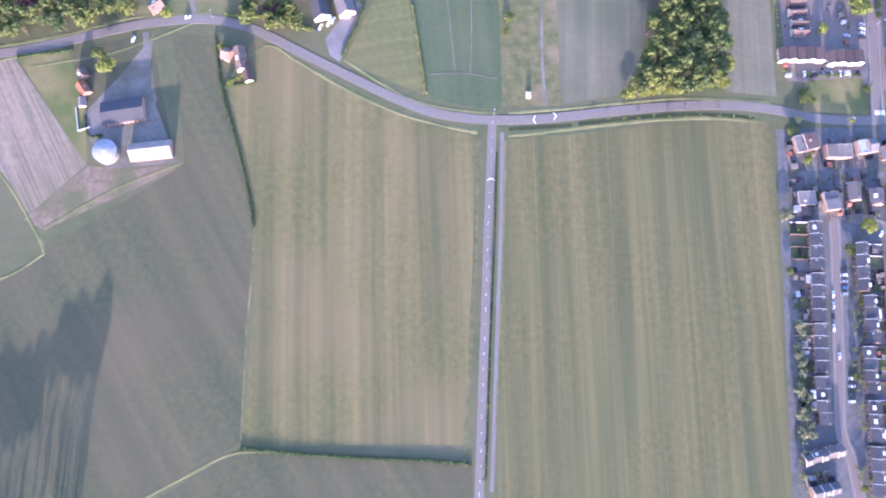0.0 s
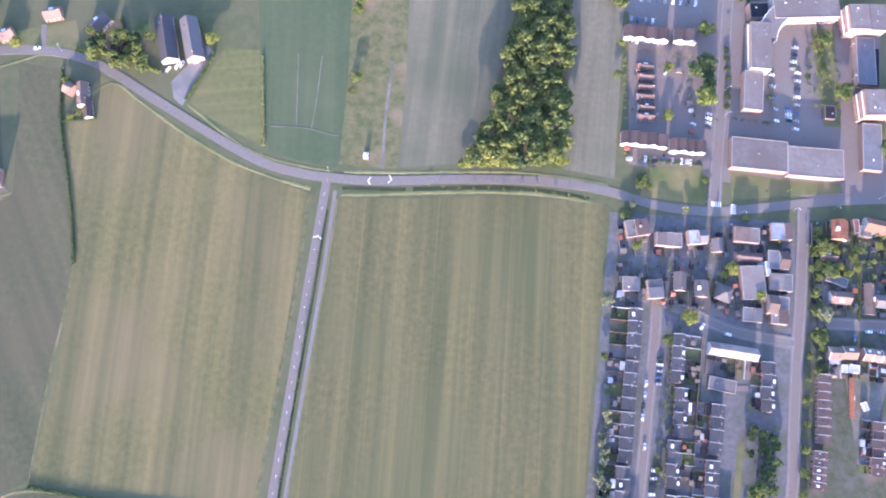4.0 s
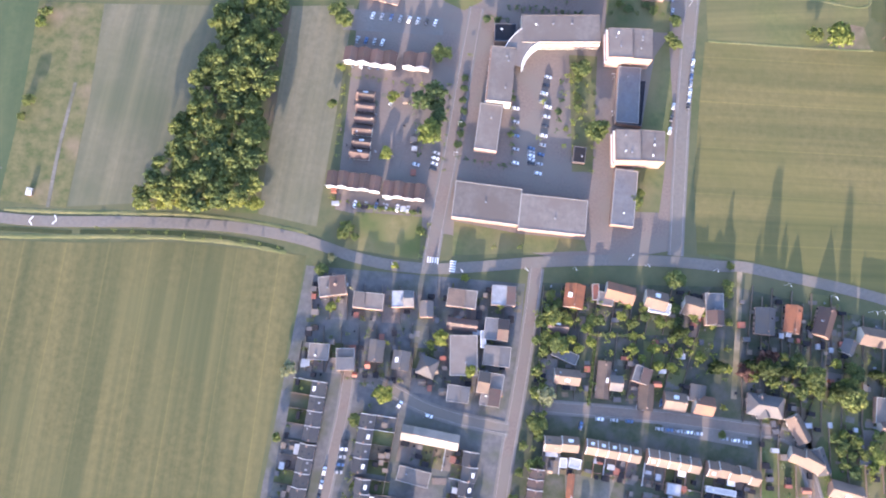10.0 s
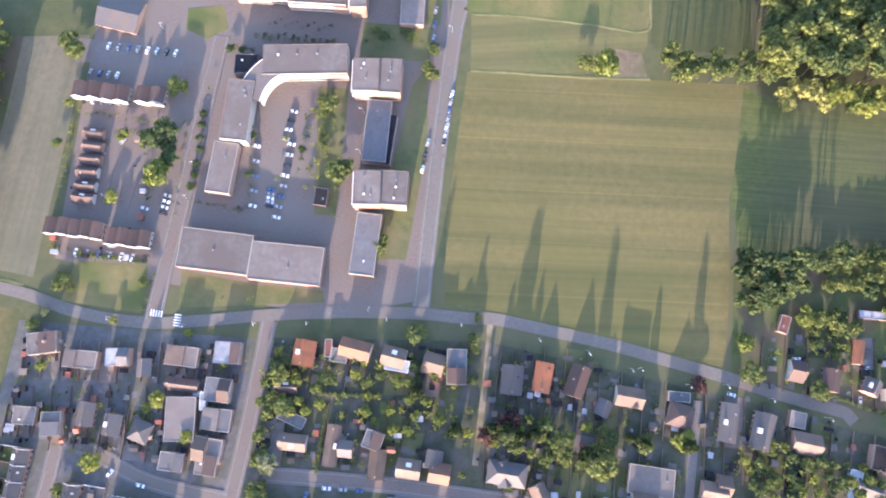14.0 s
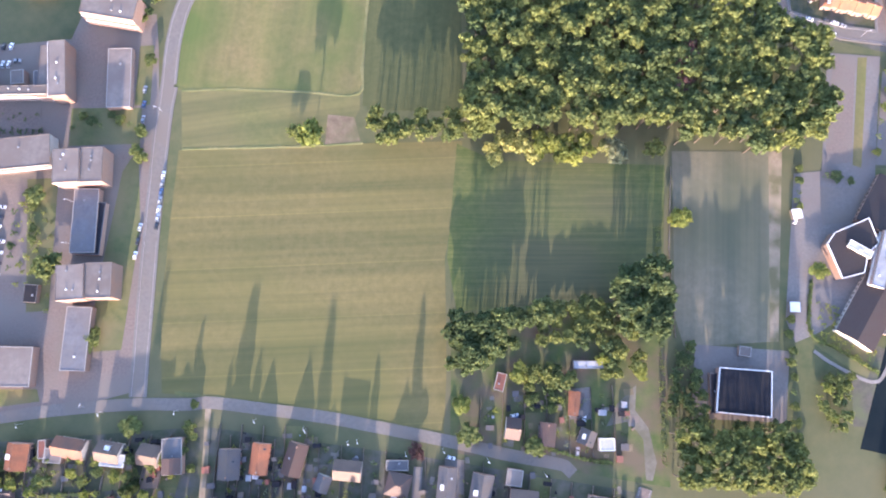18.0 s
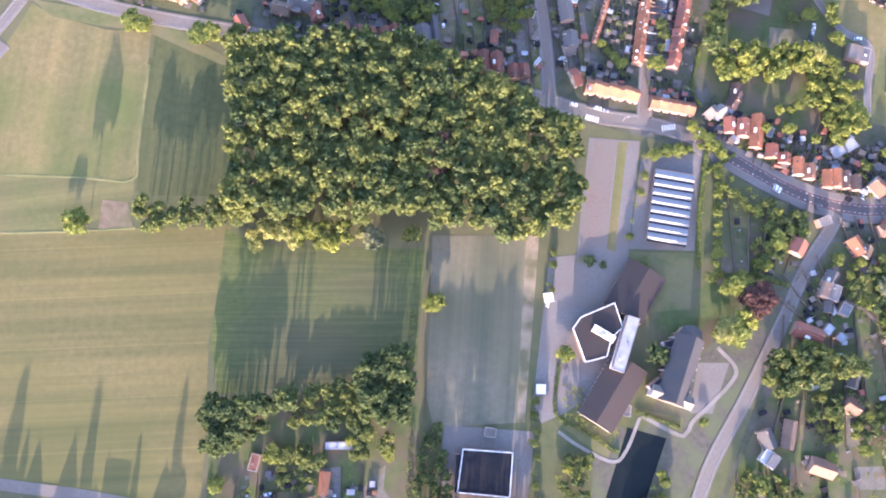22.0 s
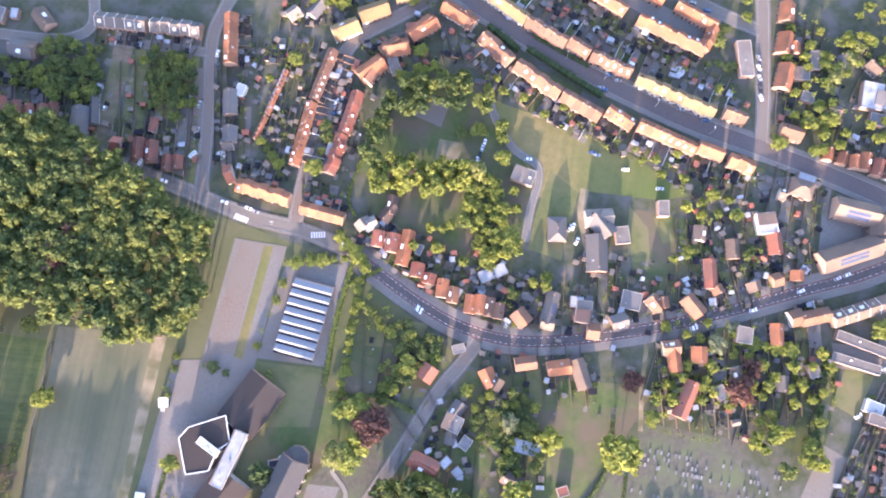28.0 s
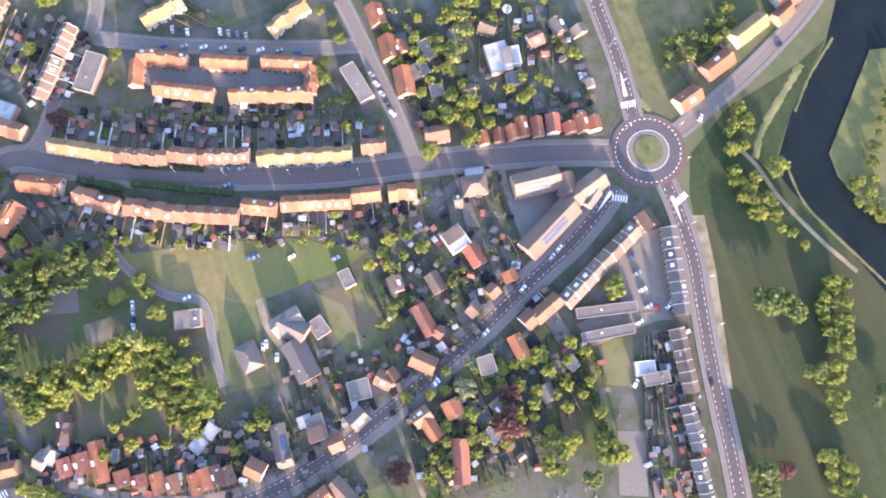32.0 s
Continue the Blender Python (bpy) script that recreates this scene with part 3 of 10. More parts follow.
road("street", 5.5, brickpave, 1.4, [(776.8, 410.4), (775, 434.5), (773, 457.5), (769.6, 484.5), (768, 505.6), (771.2, 520.3), (775.1, 531.7)])
road("street", 6, brickpave, 1.4, [(831.6, 399.3), (832.3, 415), (835.2, 447.3), (840, 477.5), (845.6, 503.8), (854.9, 517), (872.6, 529.7), (890.5, 542.7)])
road("street", 4, asphalt, 1, [(709.4, 495.3), (744.2, 495.3), (767.1, 494.8)])
road("street", 5, asphalt, 1, [(625.9, 492.2), (669.2, 491.9), (688.3, 495.3), (697.3, 505), (693.1, 527.6)])
road("high_street", 6.8, darkasphalt, 4.2, [(860.7, 391), (877.2, 381.7), (893.5, 372.2), (909.6, 363.6), (925.4, 356.8), (943.8, 352.2), (961.9, 351), (985.6, 354), (1015.5, 361.1), (1046, 370.4), (1077.5, 381.7), (1110.7, 395), (1139.1, 406), (1146.8, 408.9), (1164.7, 418.2), (1180.3, 428.5)])
road("driveway", 5, sand, 0, [(991.3, 440.5), (991.1, 424.7), (999.7, 397.9), (1009.8, 371.7), (1010.1, 359.6)])
road("lane", 5, paving, 0, [(1088.7, 453.5), (1107.9, 459.5), (1122.4, 458.2)])
road("path", 2.5, sand, 0, [(1033.1, 310.9), (1032.1, 334.8), (1032.8, 359)])

road("avenue", 9, darkbrick, 3, [(888.6, 553.3), (902.8, 552.2), (923.7, 539.6), (957.8, 521.6), (985.3, 509.6), (1017.7, 497.2), (1041.6, 488.8), (1063.2, 482.7), (1084.9, 477.3), (1106.5, 471.6), (1128.2, 465.4), (1149.8, 458.7), (1171.3, 450.9), (1187.4, 444.3)])
road("street", 6, brickpave, 1.4, [(1084.4, 575.4), (1086.1, 553.6), (1087.4, 527.7), (1088.7, 502.8), (1088.9, 476)])
road("street", 6, asphalt, 1.4, [(953.5, 602.5), (991.8, 583.2), (1034.2, 565.4), (1064.5, 553.8), (1085.3, 547)])
road("street", 6, brickpave, 1.4, [(902.8, 552.2), (915, 558.6), (928.3, 576.7), (941.5, 595.4), (953.5, 602.5), (961.7, 615.3), (967.3, 631.8)])
road("road", 7, darkasphalt, 2, [(1216, 610), (1213.4, 565), (1211.2, 531.2), (1209.9, 510.5), (1208.8, 490.4), (1205.9, 471.5), (1203.5, 454.5)])
road("road", 6, brickpave, 2, [(1219.4, 442.4), (1243.7, 450), (1275, 461.2), (1311.6, 477.9), (1335.7, 493.3)])
road("road", 7, darkasphalt, 2.5, [(1205.5, 423.7), (1205.1, 405.2), (1202.5, 381.6), (1196.2, 356.8), (1190.5, 335), (1184.1, 307.5), (1179.5, 285.2), (1172.8, 257.2)])
patch("shoulder", sand, 0.05, [(1210.1, 400.2), (1216.9, 397.6), (1210.4, 369.3), (1200.5, 336.8), (1193.3, 312.6), (1189.5, 314.3), (1198.9, 349.6), (1205.5, 377.4)])
road("path", 2.2, sand, 0, [(1246.7, 427.7), (1253.2, 412.4), (1257.3, 391.7), (1266.6, 365.9), (1277.9, 342.3)])
road("lane", 5, asphalt, 0, [(1141.8, 368.5), (1180.3, 357.3)])
road("lane", 3.5, paving, 0, [(1128.6, 459.1), (1127, 444.4), (1126.1, 420.6)])
roundabout(1203.7, 439.5)

road("wheel_track", 0.7, gravel, 0, [(14.1, 247), (16.9, 218.3), (19, 196.6)])
road("wheel_track", 0.7, gravel, 0, [(30, 247.2), (30, 218.5), (29, 194.8)])
road("wheel_track", 0.5, gravel, 0, [(2.5, 194.5), (24, 195.5), (47.2, 191.9)])
road("wheel_track", 2, gravel, 0, [(77.4, 248.4), (76.7, 207.5), (77.9, 172.5)])

road("lane", 3.2, paving, 0.8, [(930.6, 491), (935.7, 477.1), (945.2, 463), (952.2, 456.5), (962.6, 451.3), (964.9, 442.2), (962, 425.8), (960.7, 406.1)])

road("path", 2.2, kerbpath, 0, [(826.6, 234.5), (835.3, 229.5), (850.6, 223.1), (855.4, 230.5), (866.7, 241.4), (880.3, 258.0), (870.5, 271.3)])
road("path", 1.8, kerbpath, 0, [(782.8, 223.5), (793.7, 216.3), (812.2, 208.4), (819.6, 214.6), (827.0, 232.1)])
road("path", 2, brickpave, 0, [(926.9, 302.4), (948.9, 296.2), (962.1, 283.3), (963.8, 270.3)])
from mathutils.bvhtree import BVHTree
# ---- lay the roads, their pavements, kerbs and painted lines ----
def off_roads(mine, extra=0.3):
    others = [(w / 2 + extra, np.array([(p.x, p.y) for p in line])) for n, w, _, _, line in ROADS if line is not mine and len(line) > 1 and w > 4]

    def keep(p):
        return all(np.min(np.hypot(line[:, 0] - p.x, line[:, 1] - p.y)) > half for half, line in others) and (p - HUB).length > 19.5
    return keep


HUB = next(line[0] for n, _, _, _, line in ROADS if n == "roundabout")
lift = 0.0
for name, width, mat, pave, line in ROADS:
    if name == "roundabout":
        continue
    lift += 0.0012
    level = ROAD_LEVEL[name] + lift
    bm = bmesh.new()
    ribbon(bm, line, -width / 2, width / 2, -0.2, level)
    words = {"asphalt": "grey asphalt", "dark_asphalt": "dark asphalt", "brick_paving": "reddish brick-paved", "dark_brick_paving": "dark purple-brown brick-paved", "paving": "grey paved", "pale_paving": "pale slab-paved", "sand": "sandy", "gravel": "gravel"}[mat.name]
    surface = tagged(mesh_object(name, bm, mat), f"{words} {name.replace('_', ' ')} with worn surface", name.replace("_", " "), kind="structure")
    if pave:
        keep = off_roads(line)
        for side in (-1, 1):
            bm = bmesh.new()
            a, b = sorted((side * (width / 2 + 0.15), side * (width / 2 + pave)))
            ribbon(bm, line, a, b, -0.2, level + 0.1, keep)
            part("pavement", bm, paving, surface, "grey concrete paving")
            bm = bmesh.new()
            a, b = sorted((side * width / 2, side * (width / 2 + 0.16)))
            ribbon(bm, line, a, b, -0.2, level + 0.12, keep)
            part("kerb", bm, kerbstone, surface)
    if name == "high_street" or (name == "road" and pave and mat is darkasphalt):
        for side in (-1, 1):
            bm = bmesh.new()
            a, b = sorted((side * (width / 2 - 1.35), side * width / 2))
            ribbon(bm, line, a, b, -0.1, level + 0.008, off_roads(line, -1))
            part("cycle_lane", bm, redpave, surface, "red cycle lane")
            bm = bmesh.new()
            for i in range(len(line) - 1):
                if (line[i] - HUB).length > 21:
                    ribbon(bm, [line[i], line[i] * 0.6 + line[i + 1] * 0.4], *sorted((side * (width / 2 - 1.5), side * (width / 2 - 1.32))), 0, level + 0.014)
            part("lane_line", bm, paint, surface, "white dashed line")
    elif name == "road" and 5.4 < width < 6 and not pave and mat is asphalt:
        bm = bmesh.new()
        for i in range(0, len(line) - 1, 3):
            ribbon(bm, [line[i], line[i] * 0.4 + line[i + 1] * 0.6], -0.07, 0.07, 0, level + 0.01)
        part("lane_line", bm, paint, surface, "white dashed line")


def disc(bm, x, y, r0, r1, z0, z1, n=64):
    ring = [(math.cos(6.2832 * i / n), math.sin(6.2832 * i / n)) for i in range(n)]
    for i in range(n):
        (ca, sa), (cb, sb) = ring[i], ring[(i + 1) % n]
        q = [(r0 * ca, r0 * sa), (r1 * ca, r1 * sa), (r1 * cb, r1 * sb), (r0 * cb, r0 * sb)] if r0 else [(0, 0), (r1 * ca, r1 * sa), (r1 * cb, r1 * sb)]
        bm.faces.new([bm.verts.new((x + u, y + v, z1)) for u, v in q])
        bm.faces.new([bm.verts.new(p) for p in ((x + r1 * ca, y + r1 * sa, z0), (x + r1 * cb, y + r1 * sb, z0), (x + r1 * cb, y + r1 * sb, z1), (x + r1 * ca, y + r1 * sa, z1))])


party_kerb = material("white_kerb", (0.4, 0.39, 0.37), (0.5, 0.49, 0.46), 0.8, bump=0.2)
plaza = new("roundabout")
tagged(plaza, "round road junction with planted island and cycle ring", "roundabout", kind="structure")
for name, mat, r0, r1, z, words in (("cycle_ring", redpave, 17.2, 19.8, 0.37, "red cycle ring"), ("carriageway", darkasphalt, 11, 17.2, 0.38, "dark asphalt ring"), ("apron", brickpave, 7.6, 11, 0.46, "brick overrun apron"), ("apron_kerb", party_kerb, 10.7, 11.1, 0.5, "white kerb ring"), ("island", grass, 0, 7.6, 0.7, "grassy centre island")):
    bm = bmesh.new()
    disc(bm, HUB.x, HUB.y, r0, r1, -0.2, z)
    part(name, bm, mat, plaza, words)
for i in range(40):
    bm = bmesh.new()
    a = 6.2832 * i / 40
    box(bm, 16.9, -0.5, 0.2, 17.3, 0.5, 0.395, Matrix.Translation((HUB.x, HUB.y, 0)) @ Matrix.Rotation(a, 4, "Z"))
    part("dash", bm, paint, plaza)


def zebra(x, y, a, n=5, length=3.4):
    thing = tagged(new("zebra_crossing"), "white painted pedestrian crossing on the road", "crossing", "zebra crossings", "structure")
    thing.matrix_world = pose(x, y, 0, 0, 0, a)
    for i in range(n):
        bm = bmesh.new()
        box(bm, -length / 2, (i - n / 2 + 0.5) * 1.4 - 0.3, 0.25, length / 2, (i - n / 2 + 0.5) * 1.4 + 0.3, 0.42)
        part("stripe", bm, paint, thing)


def splitter(pts):
    """A long white-painted traffic island on an arm of the roundabout."""
    thing = tagged(new("traffic_island"), "white painted traffic island on the road", "traffic island", "traffic islands", "structure")
    bm = bmesh.new()
    prism(bm, pts, 0.1, 0.46)
    part("island_kerb", bm, kerbstone, thing)
    cx, cy = sum(p[0] for p in pts) / len(pts), sum(p[1] for p in pts) / len(pts)
    bm = bmesh.new()
    prism(bm, [(cx + (x - cx) * 0.82, cy + (y - cy) * 0.82) for x, y in pts], 0.1, 0.475)
    part("island_paint", bm, paint, thing)


for pts in ([(1207.8, 486), (1203.4, 470.6), (1205.8, 470.2)], [(1164.5, 418.3), (1178.2, 425.8), (1176.9, 427.8)], [(1204.2, 396), (1206.5, 413), (1204.1, 413.2)]):
    splitter(pts)


def strip(name, width, pts):
    """Low wild verge or bank beside roads and fields."""
    width *= 1.5 if name == "verge" else 1.0
    line = smooth_line(pts, 2.0)
    bm = bmesh.new()
    ns = normals(line)
    rows = []
    for i, p in enumerate(line):
        k = random.uniform(0.7, 1.3)
        rows.append([bm.verts.new((*(p + ns[i] * o * width * k), h * random.uniform(0.6, 1.3))) for o, h in ((0.5, 0.0), (0.25, 0.16), (-0.05, 0.2), (-0.3, 0.15), (-0.5, 0.0))])
    for a, b in zip(rows, rows[1:]):
        for k in range(4):
            bm.faces.new((a[k], a[k + 1], b[k + 1], b[k]))
    tagged(mesh_object(name, bm, VERGE[name]), VERGE_WORDS[name], name.replace("_", " "), kind="stuff")


verge_mat = material("verge_grass", (0.128, 0.128, 0.054), (0.195, 0.178, 0.082), 0.4, c=(0.1, 0.112, 0.046), cscale=0.05, bump=0.8, spec=0.1)
VERGE = {"verge": verge_mat, "reed_bank": meadow, "ditch_bank": scrub, "green_verge": grass}
VERGE_WORDS = {"verge": "tall dry yellow roadside grass", "reed_bank": "bright green reeds along the water", "ditch_bank": "brown weedy ditch bank beside the field", "green_verge": "rough green grass verge"}


def canal(name, width, pts):
    line = smooth_line(pts, 3.0)
    bm = bmesh.new()
    ribbon(bm, line, -width / 2, width / 2, -0.2, 0.1)
    tagged(mesh_object(name, bm, bankgrass), "narrow dark overgrown ditch between grassy banks", "ditch", kind="structure")


# ---- building materials ----
ROOF = {}
for key, a, b, c in (("k", (0.036, 0.036, 0.041), (0.056, 0.054, 0.059), (0.052, 0.050, 0.050)), ("d", (0.025, 0.019, 0.017), (0.038, 0.028, 0.025), (0.031, 0.025, 0.023)), ("o", (0.204, 0.072, 0.034), (0.272, 0.107, 0.052), (0.160, 0.070, 0.039)), ("r", (0.187, 0.060, 0.039), (0.249, 0.088, 0.055), (0.150, 0.068, 0.049)), ("b", (0.066, 0.043, 0.036), (0.097, 0.060, 0.050), (0.073, 0.053, 0.045)),
                     ("g", (0.066, 0.065, 0.068), (0.106, 0.099, 0.100), (0.100, 0.087, 0.078)), ("p", (0.145, 0.066, 0.039), (0.183, 0.089, 0.053), (0.116, 0.065, 0.045)), ("y", (0.154, 0.102, 0.044), (0.193, 0.129, 0.060), (0.136, 0.091, 0.044)),
                     ("w", (0.164, 0.142, 0.123), (0.198, 0.171, 0.148), (0.142, 0.126, 0.110)), ("t", (0.106, 0.076, 0.058), (0.144, 0.101, 0.076), (0.097, 0.071, 0.056))):
    ROOF[key] = material("roof_tiles_" + key, a, b, 1.6, rough=0.7, c=c, cscale=0.15, bump=0.5, vary=0.22)
ROOF_WORDS = {"k": "black-grey slate", "d": "dark brown", "o": "orange tiled", "r": "dark red tiled", "b": "brown tiled", "g": "slate-grey tiled", "p": "faded terracotta tiled", "y": "ochre-yellow tiled", "w": "pale tiled", "t": "grey-brown tiled"}
felt = material("roof_felt", (0.118, 0.103, 0.092), (0.162, 0.140, 0.124), 0.3, c=(0.126, 0.104, 0.090), cscale=0.08, bump=0.2, vary=0.18)
grey_felt = material("grey_roof_felt", (0.083, 0.084, 0.091), (0.120, 0.120, 0.126), 0.3, c=(0.105, 0.098, 0.094), cscale=0.1, bump=0.2, vary=0.15)
dark_felt = material("dark_roof_felt", (0.014, 0.015, 0.019), (0.024, 0.025, 0.03), 0.3, rough=0.95, spec=0.06, c=(0.028, 0.026, 0.027), cscale=0.1, bump=0.2)
light_sheet = material("light_roof_sheet", (0.25, 0.26, 0.28), (0.32, 0.33, 0.345), 0.6, rough=0.6, c=(0.22, 0.225, 0.235), cscale=0.2, vary=0.2)
wall_brick = material("wall_brick", (0.240, 0.144, 0.104), (0.320, 0.208, 0.152), 1.5, c=(0.256, 0.176, 0.136), cscale=0.1, bump=0.3, vary=0.25)
wall_white = material("white_render", (0.37, 0.34, 0.295), (0.45, 0.42, 0.365), 0.8, c=(0.383, 0.348, 0.306), cscale=0.2, bump=0.1)
trim_white = material("white_trim", (0.56, 0.56, 0.55), (0.68, 0.68, 0.66), 1.0, bump=0.1)
glass_mat = material("window_glass", (0.03, 0.04, 0.05), (0.05, 0.06, 0.07), 0.3, rough=0.08, bump=0, spec=0.6)
solar_mat = material("solar_panel", (0.018, 0.03, 0.075), (0.03, 0.045, 0.1), 0.5, rough=0.15, bump=0, spec=0.6)
wood_mat = material("weathered_wood", (0.12, 0.09, 0.066), (0.2, 0.15, 0.11), 1.2, c=(0.15, 0.128, 0.11), cscale=0.2, vary=0.3)
bark = material("bark", (0.07, 0.055, 0.04), (0.12, 0.095, 0.07), 2.0)
white_sheet = material("white_roof_sheet", (0.3, 0.3, 0.3), (0.38, 0.38, 0.37), 0.6, rough=0.6, c=(0.3, 0.3, 0.3), cscale=0.2, vary=0.15)
party_mat = material("pale_coping", (0.44, 0.43, 0.42), (0.54, 0.53, 0.51), 1.0)
stone_mat = material("grave_stone", (0.1, 0.1, 0.1), (0.19, 0.185, 0.18), 1.0, vary=0.4)
lead = material("lead_sheet", (0.16, 0.165, 0.172), (0.22, 0.224, 0.232), 0.8, rough=0.5)
tyre = material("tyre_rubber", (0.02, 0.02, 0.02), (0.03, 0.03, 0.03), 3, bump=0)
pole_mat = material("pole_metal", (0.45, 0.46, 0.47), (0.55, 0.56, 0.57), 2, rough=0.4, bump=0, metal=0.6)
PAINTS = {k: material("car_paint_" + k, v, tuple(q * 0.9 for q in v), 0.5, rough=0.3, bump=0, spec=0.5) for k, v in (("w", (0.78, 0.78, 0.78)), ("g", (0.3, 0.31, 0.32)), ("k", (0.025, 0.025, 0.03)), ("b", (0.06, 0.11, 0.22)), ("s", (0.48, 0.5, 0.52)), ("r", (0.45, 0.04, 0.03)))}
PAINT_WORDS = {"w": "white", "g": "grey", "k": "black", "b": "dark blue", "s": "silver", "r": "red"}


def leaf_material(name, a, b):
    mat = material(name, a, b, 0.6, rough=0.7, bump=0, island=0.25, spec=0.2)
    nt = mat.node_tree
    bsdf = nt.nodes["Principled BSDF"]
    tone = nt.nodes.new("ShaderNodeAttribute")
    tone.attribute_name = "tone"
    shift = mix_rgb(nt, tone.outputs["Fac"], (0.84, 0.87, 0.92), (1.36, 1.24, 1.12))
    nt.links.new(mix_rgb(nt, 1.0, bsdf.inputs["Base Color"].links[0].from_socket, shift, "MULTIPLY"), bsdf.inputs["Base Color"])
    tr = nt.nodes.new("ShaderNodeBsdfTranslucent")
    nt.links.new(bsdf.inputs["Base Color"].links[0].from_socket, tr.inputs[0])
    mx = nt.nodes.new("ShaderNodeMixShader")
    mx.inputs[0].default_value = 0.5
    nt.links.new(bsdf.outputs[0], mx.inputs[1])
    nt.links.new(tr.outputs[0], mx.inputs[2])
    nt.links.new(mx.outputs[0], nt.nodes["Material Output"].inputs[0])
    return mat


LEAVES = {"green": leaf_material("leaf_green", (0.109, 0.142, 0.045), (0.164, 0.197, 0.062)), "dark": leaf_material("leaf_dark", (0.068, 0.104, 0.041), (0.103, 0.142, 0.054)), "light": leaf_material("leaf_light", (0.154, 0.194, 0.045), (0.217, 0.246, 0.062)),
          "yellow": leaf_material("leaf_pale", (0.229, 0.249, 0.078), (0.316, 0.326, 0.112)), "copper": leaf_material("leaf_copper", (0.106, 0.057, 0.048), (0.154, 0.086, 0.067)), "silver": leaf_material("leaf_silver", (0.162, 0.192, 0.108), (0.239, 0.258, 0.151)), "conifer": leaf_material("leaf_conifer", (0.022, 0.039, 0.015), (0.043, 0.063, 0.022))}
TREE_WORDS = {"green": "leafy green broadleaf tree", "dark": "dense dark green broadleaf tree", "light": "bright yellow-green broadleaf tree", "yellow": "pale yellow-leaved tree", "copper": "copper beech with purple-brown leaves", "silver": "silvery green willow", "conifer": "dark conifer added as a shadow caster"}


# ---- trees ----
def octa():
    """A ball of 18 corners and 32 faces."""
    vs = [(1, 0, 0), (-1, 0, 0), (0, 1, 0), (0, -1, 0), (0, 0, 1), (0, 0, -1)]
    fs, mid = [], {}

    def half(i, j):
        key = (min(i, j), max(i, j))
        if key not in mid:
            mid[key] = len(vs)
            vs.append(tuple(p + q for p, q in zip(vs[i], vs[j])))
        return mid[key]
    for z in (4, 5):
        for i, j in ((0, 2), (2, 1), (1, 3), (3, 0)):
            i, j = (i, j) if z == 4 else (j, i)
            a, b, c = half(i, j), half(j, z), half(z, i)
            fs.extend([(i, a, c), (a, j, b), (c, b, z), (a, b, c)])
    return vs, fs


OCTA_V, OCTA_F = octa()


def crown_mesh(name, seed, lumps, sprays, tall=1.0, cone=False):
    """A crown of radius one about the origin: lumps of leaf sprays round a dark broken core."""
    rnd = random.Random(seed)
    verts, faces = [], []

    def spray(c, out, size):
        d = Vector((rnd.gauss(0, 1), rnd.gauss(0, 1), rnd.gauss(0, 1))).normalized()
        n = (out + d * 0.8).normalized()
        u = n.orthogonal().normalized()
        u = Matrix.Rotation(rnd.uniform(0, 6.3), 3, n) @ u
        v = n.cross(u)
        k = len(verts)
        bend = n * -size * 0.35
        verts.extend([c + u * size, c + v * size * 0.7 + bend, c - u * size * 0.9 + bend * 0.3, c - v * size * 0.75 + bend])
        faces.append((k, k + 1, k + 2, k + 3))

    balls = []
    for i in range(lumps):
        if cone:
            h = i / lumps
            a = i * 2.4
            rr = (1 - h) * 0.62 + 0.05
            balls.append((Vector((math.cos(a) * rr * 0.5, math.sin(a) * rr * 0.5, -0.9 * tall + h * 1.8 * tall)), 0.2 + rr * 0.55))
        else:
            a, rr = i * 2.4 + rnd.uniform(-0.4, 0.4), math.sqrt((i + 0.3) / lumps) * 0.74
            z = (0.42 * (1 - rr * rr * 1.6) + rnd.uniform(-0.22, 0.2)) * tall
            balls.append((Vector((math.cos(a) * rr, math.sin(a) * rr, z)), rnd.uniform(0.2, 0.4)))
    for c, r in balls:
        for _ in range(sprays):
            d = Vector((rnd.gauss(0, 1), rnd.gauss(0, 1), rnd.gauss(0.35, 0.9))).normalized()
            spray(c + d * r * rnd.uniform(0.6, 1.18), d, rnd.uniform(0.09, 0.19))
        k = len(verts)
        for d in OCTA_V:
            verts.append(c + Vector(d).normalized() * r * rnd.uniform(0.5, 0.86))
        faces.extend(tuple(k + i for i in f) for f in OCTA_F)
    me = bpy.data.meshes.new(name)
    me.from_pydata([tuple(v) for v in verts], [], faces)
    me.polygons.foreach_set("use_smooth", [len(f) == 3 for f in faces])
    give_tone(me, [rnd.random()] * len(verts))
    return me


def give_tone(me, values):
    me.attributes.new("tone", "FLOAT", "POINT").data.foreach_set("value", values)


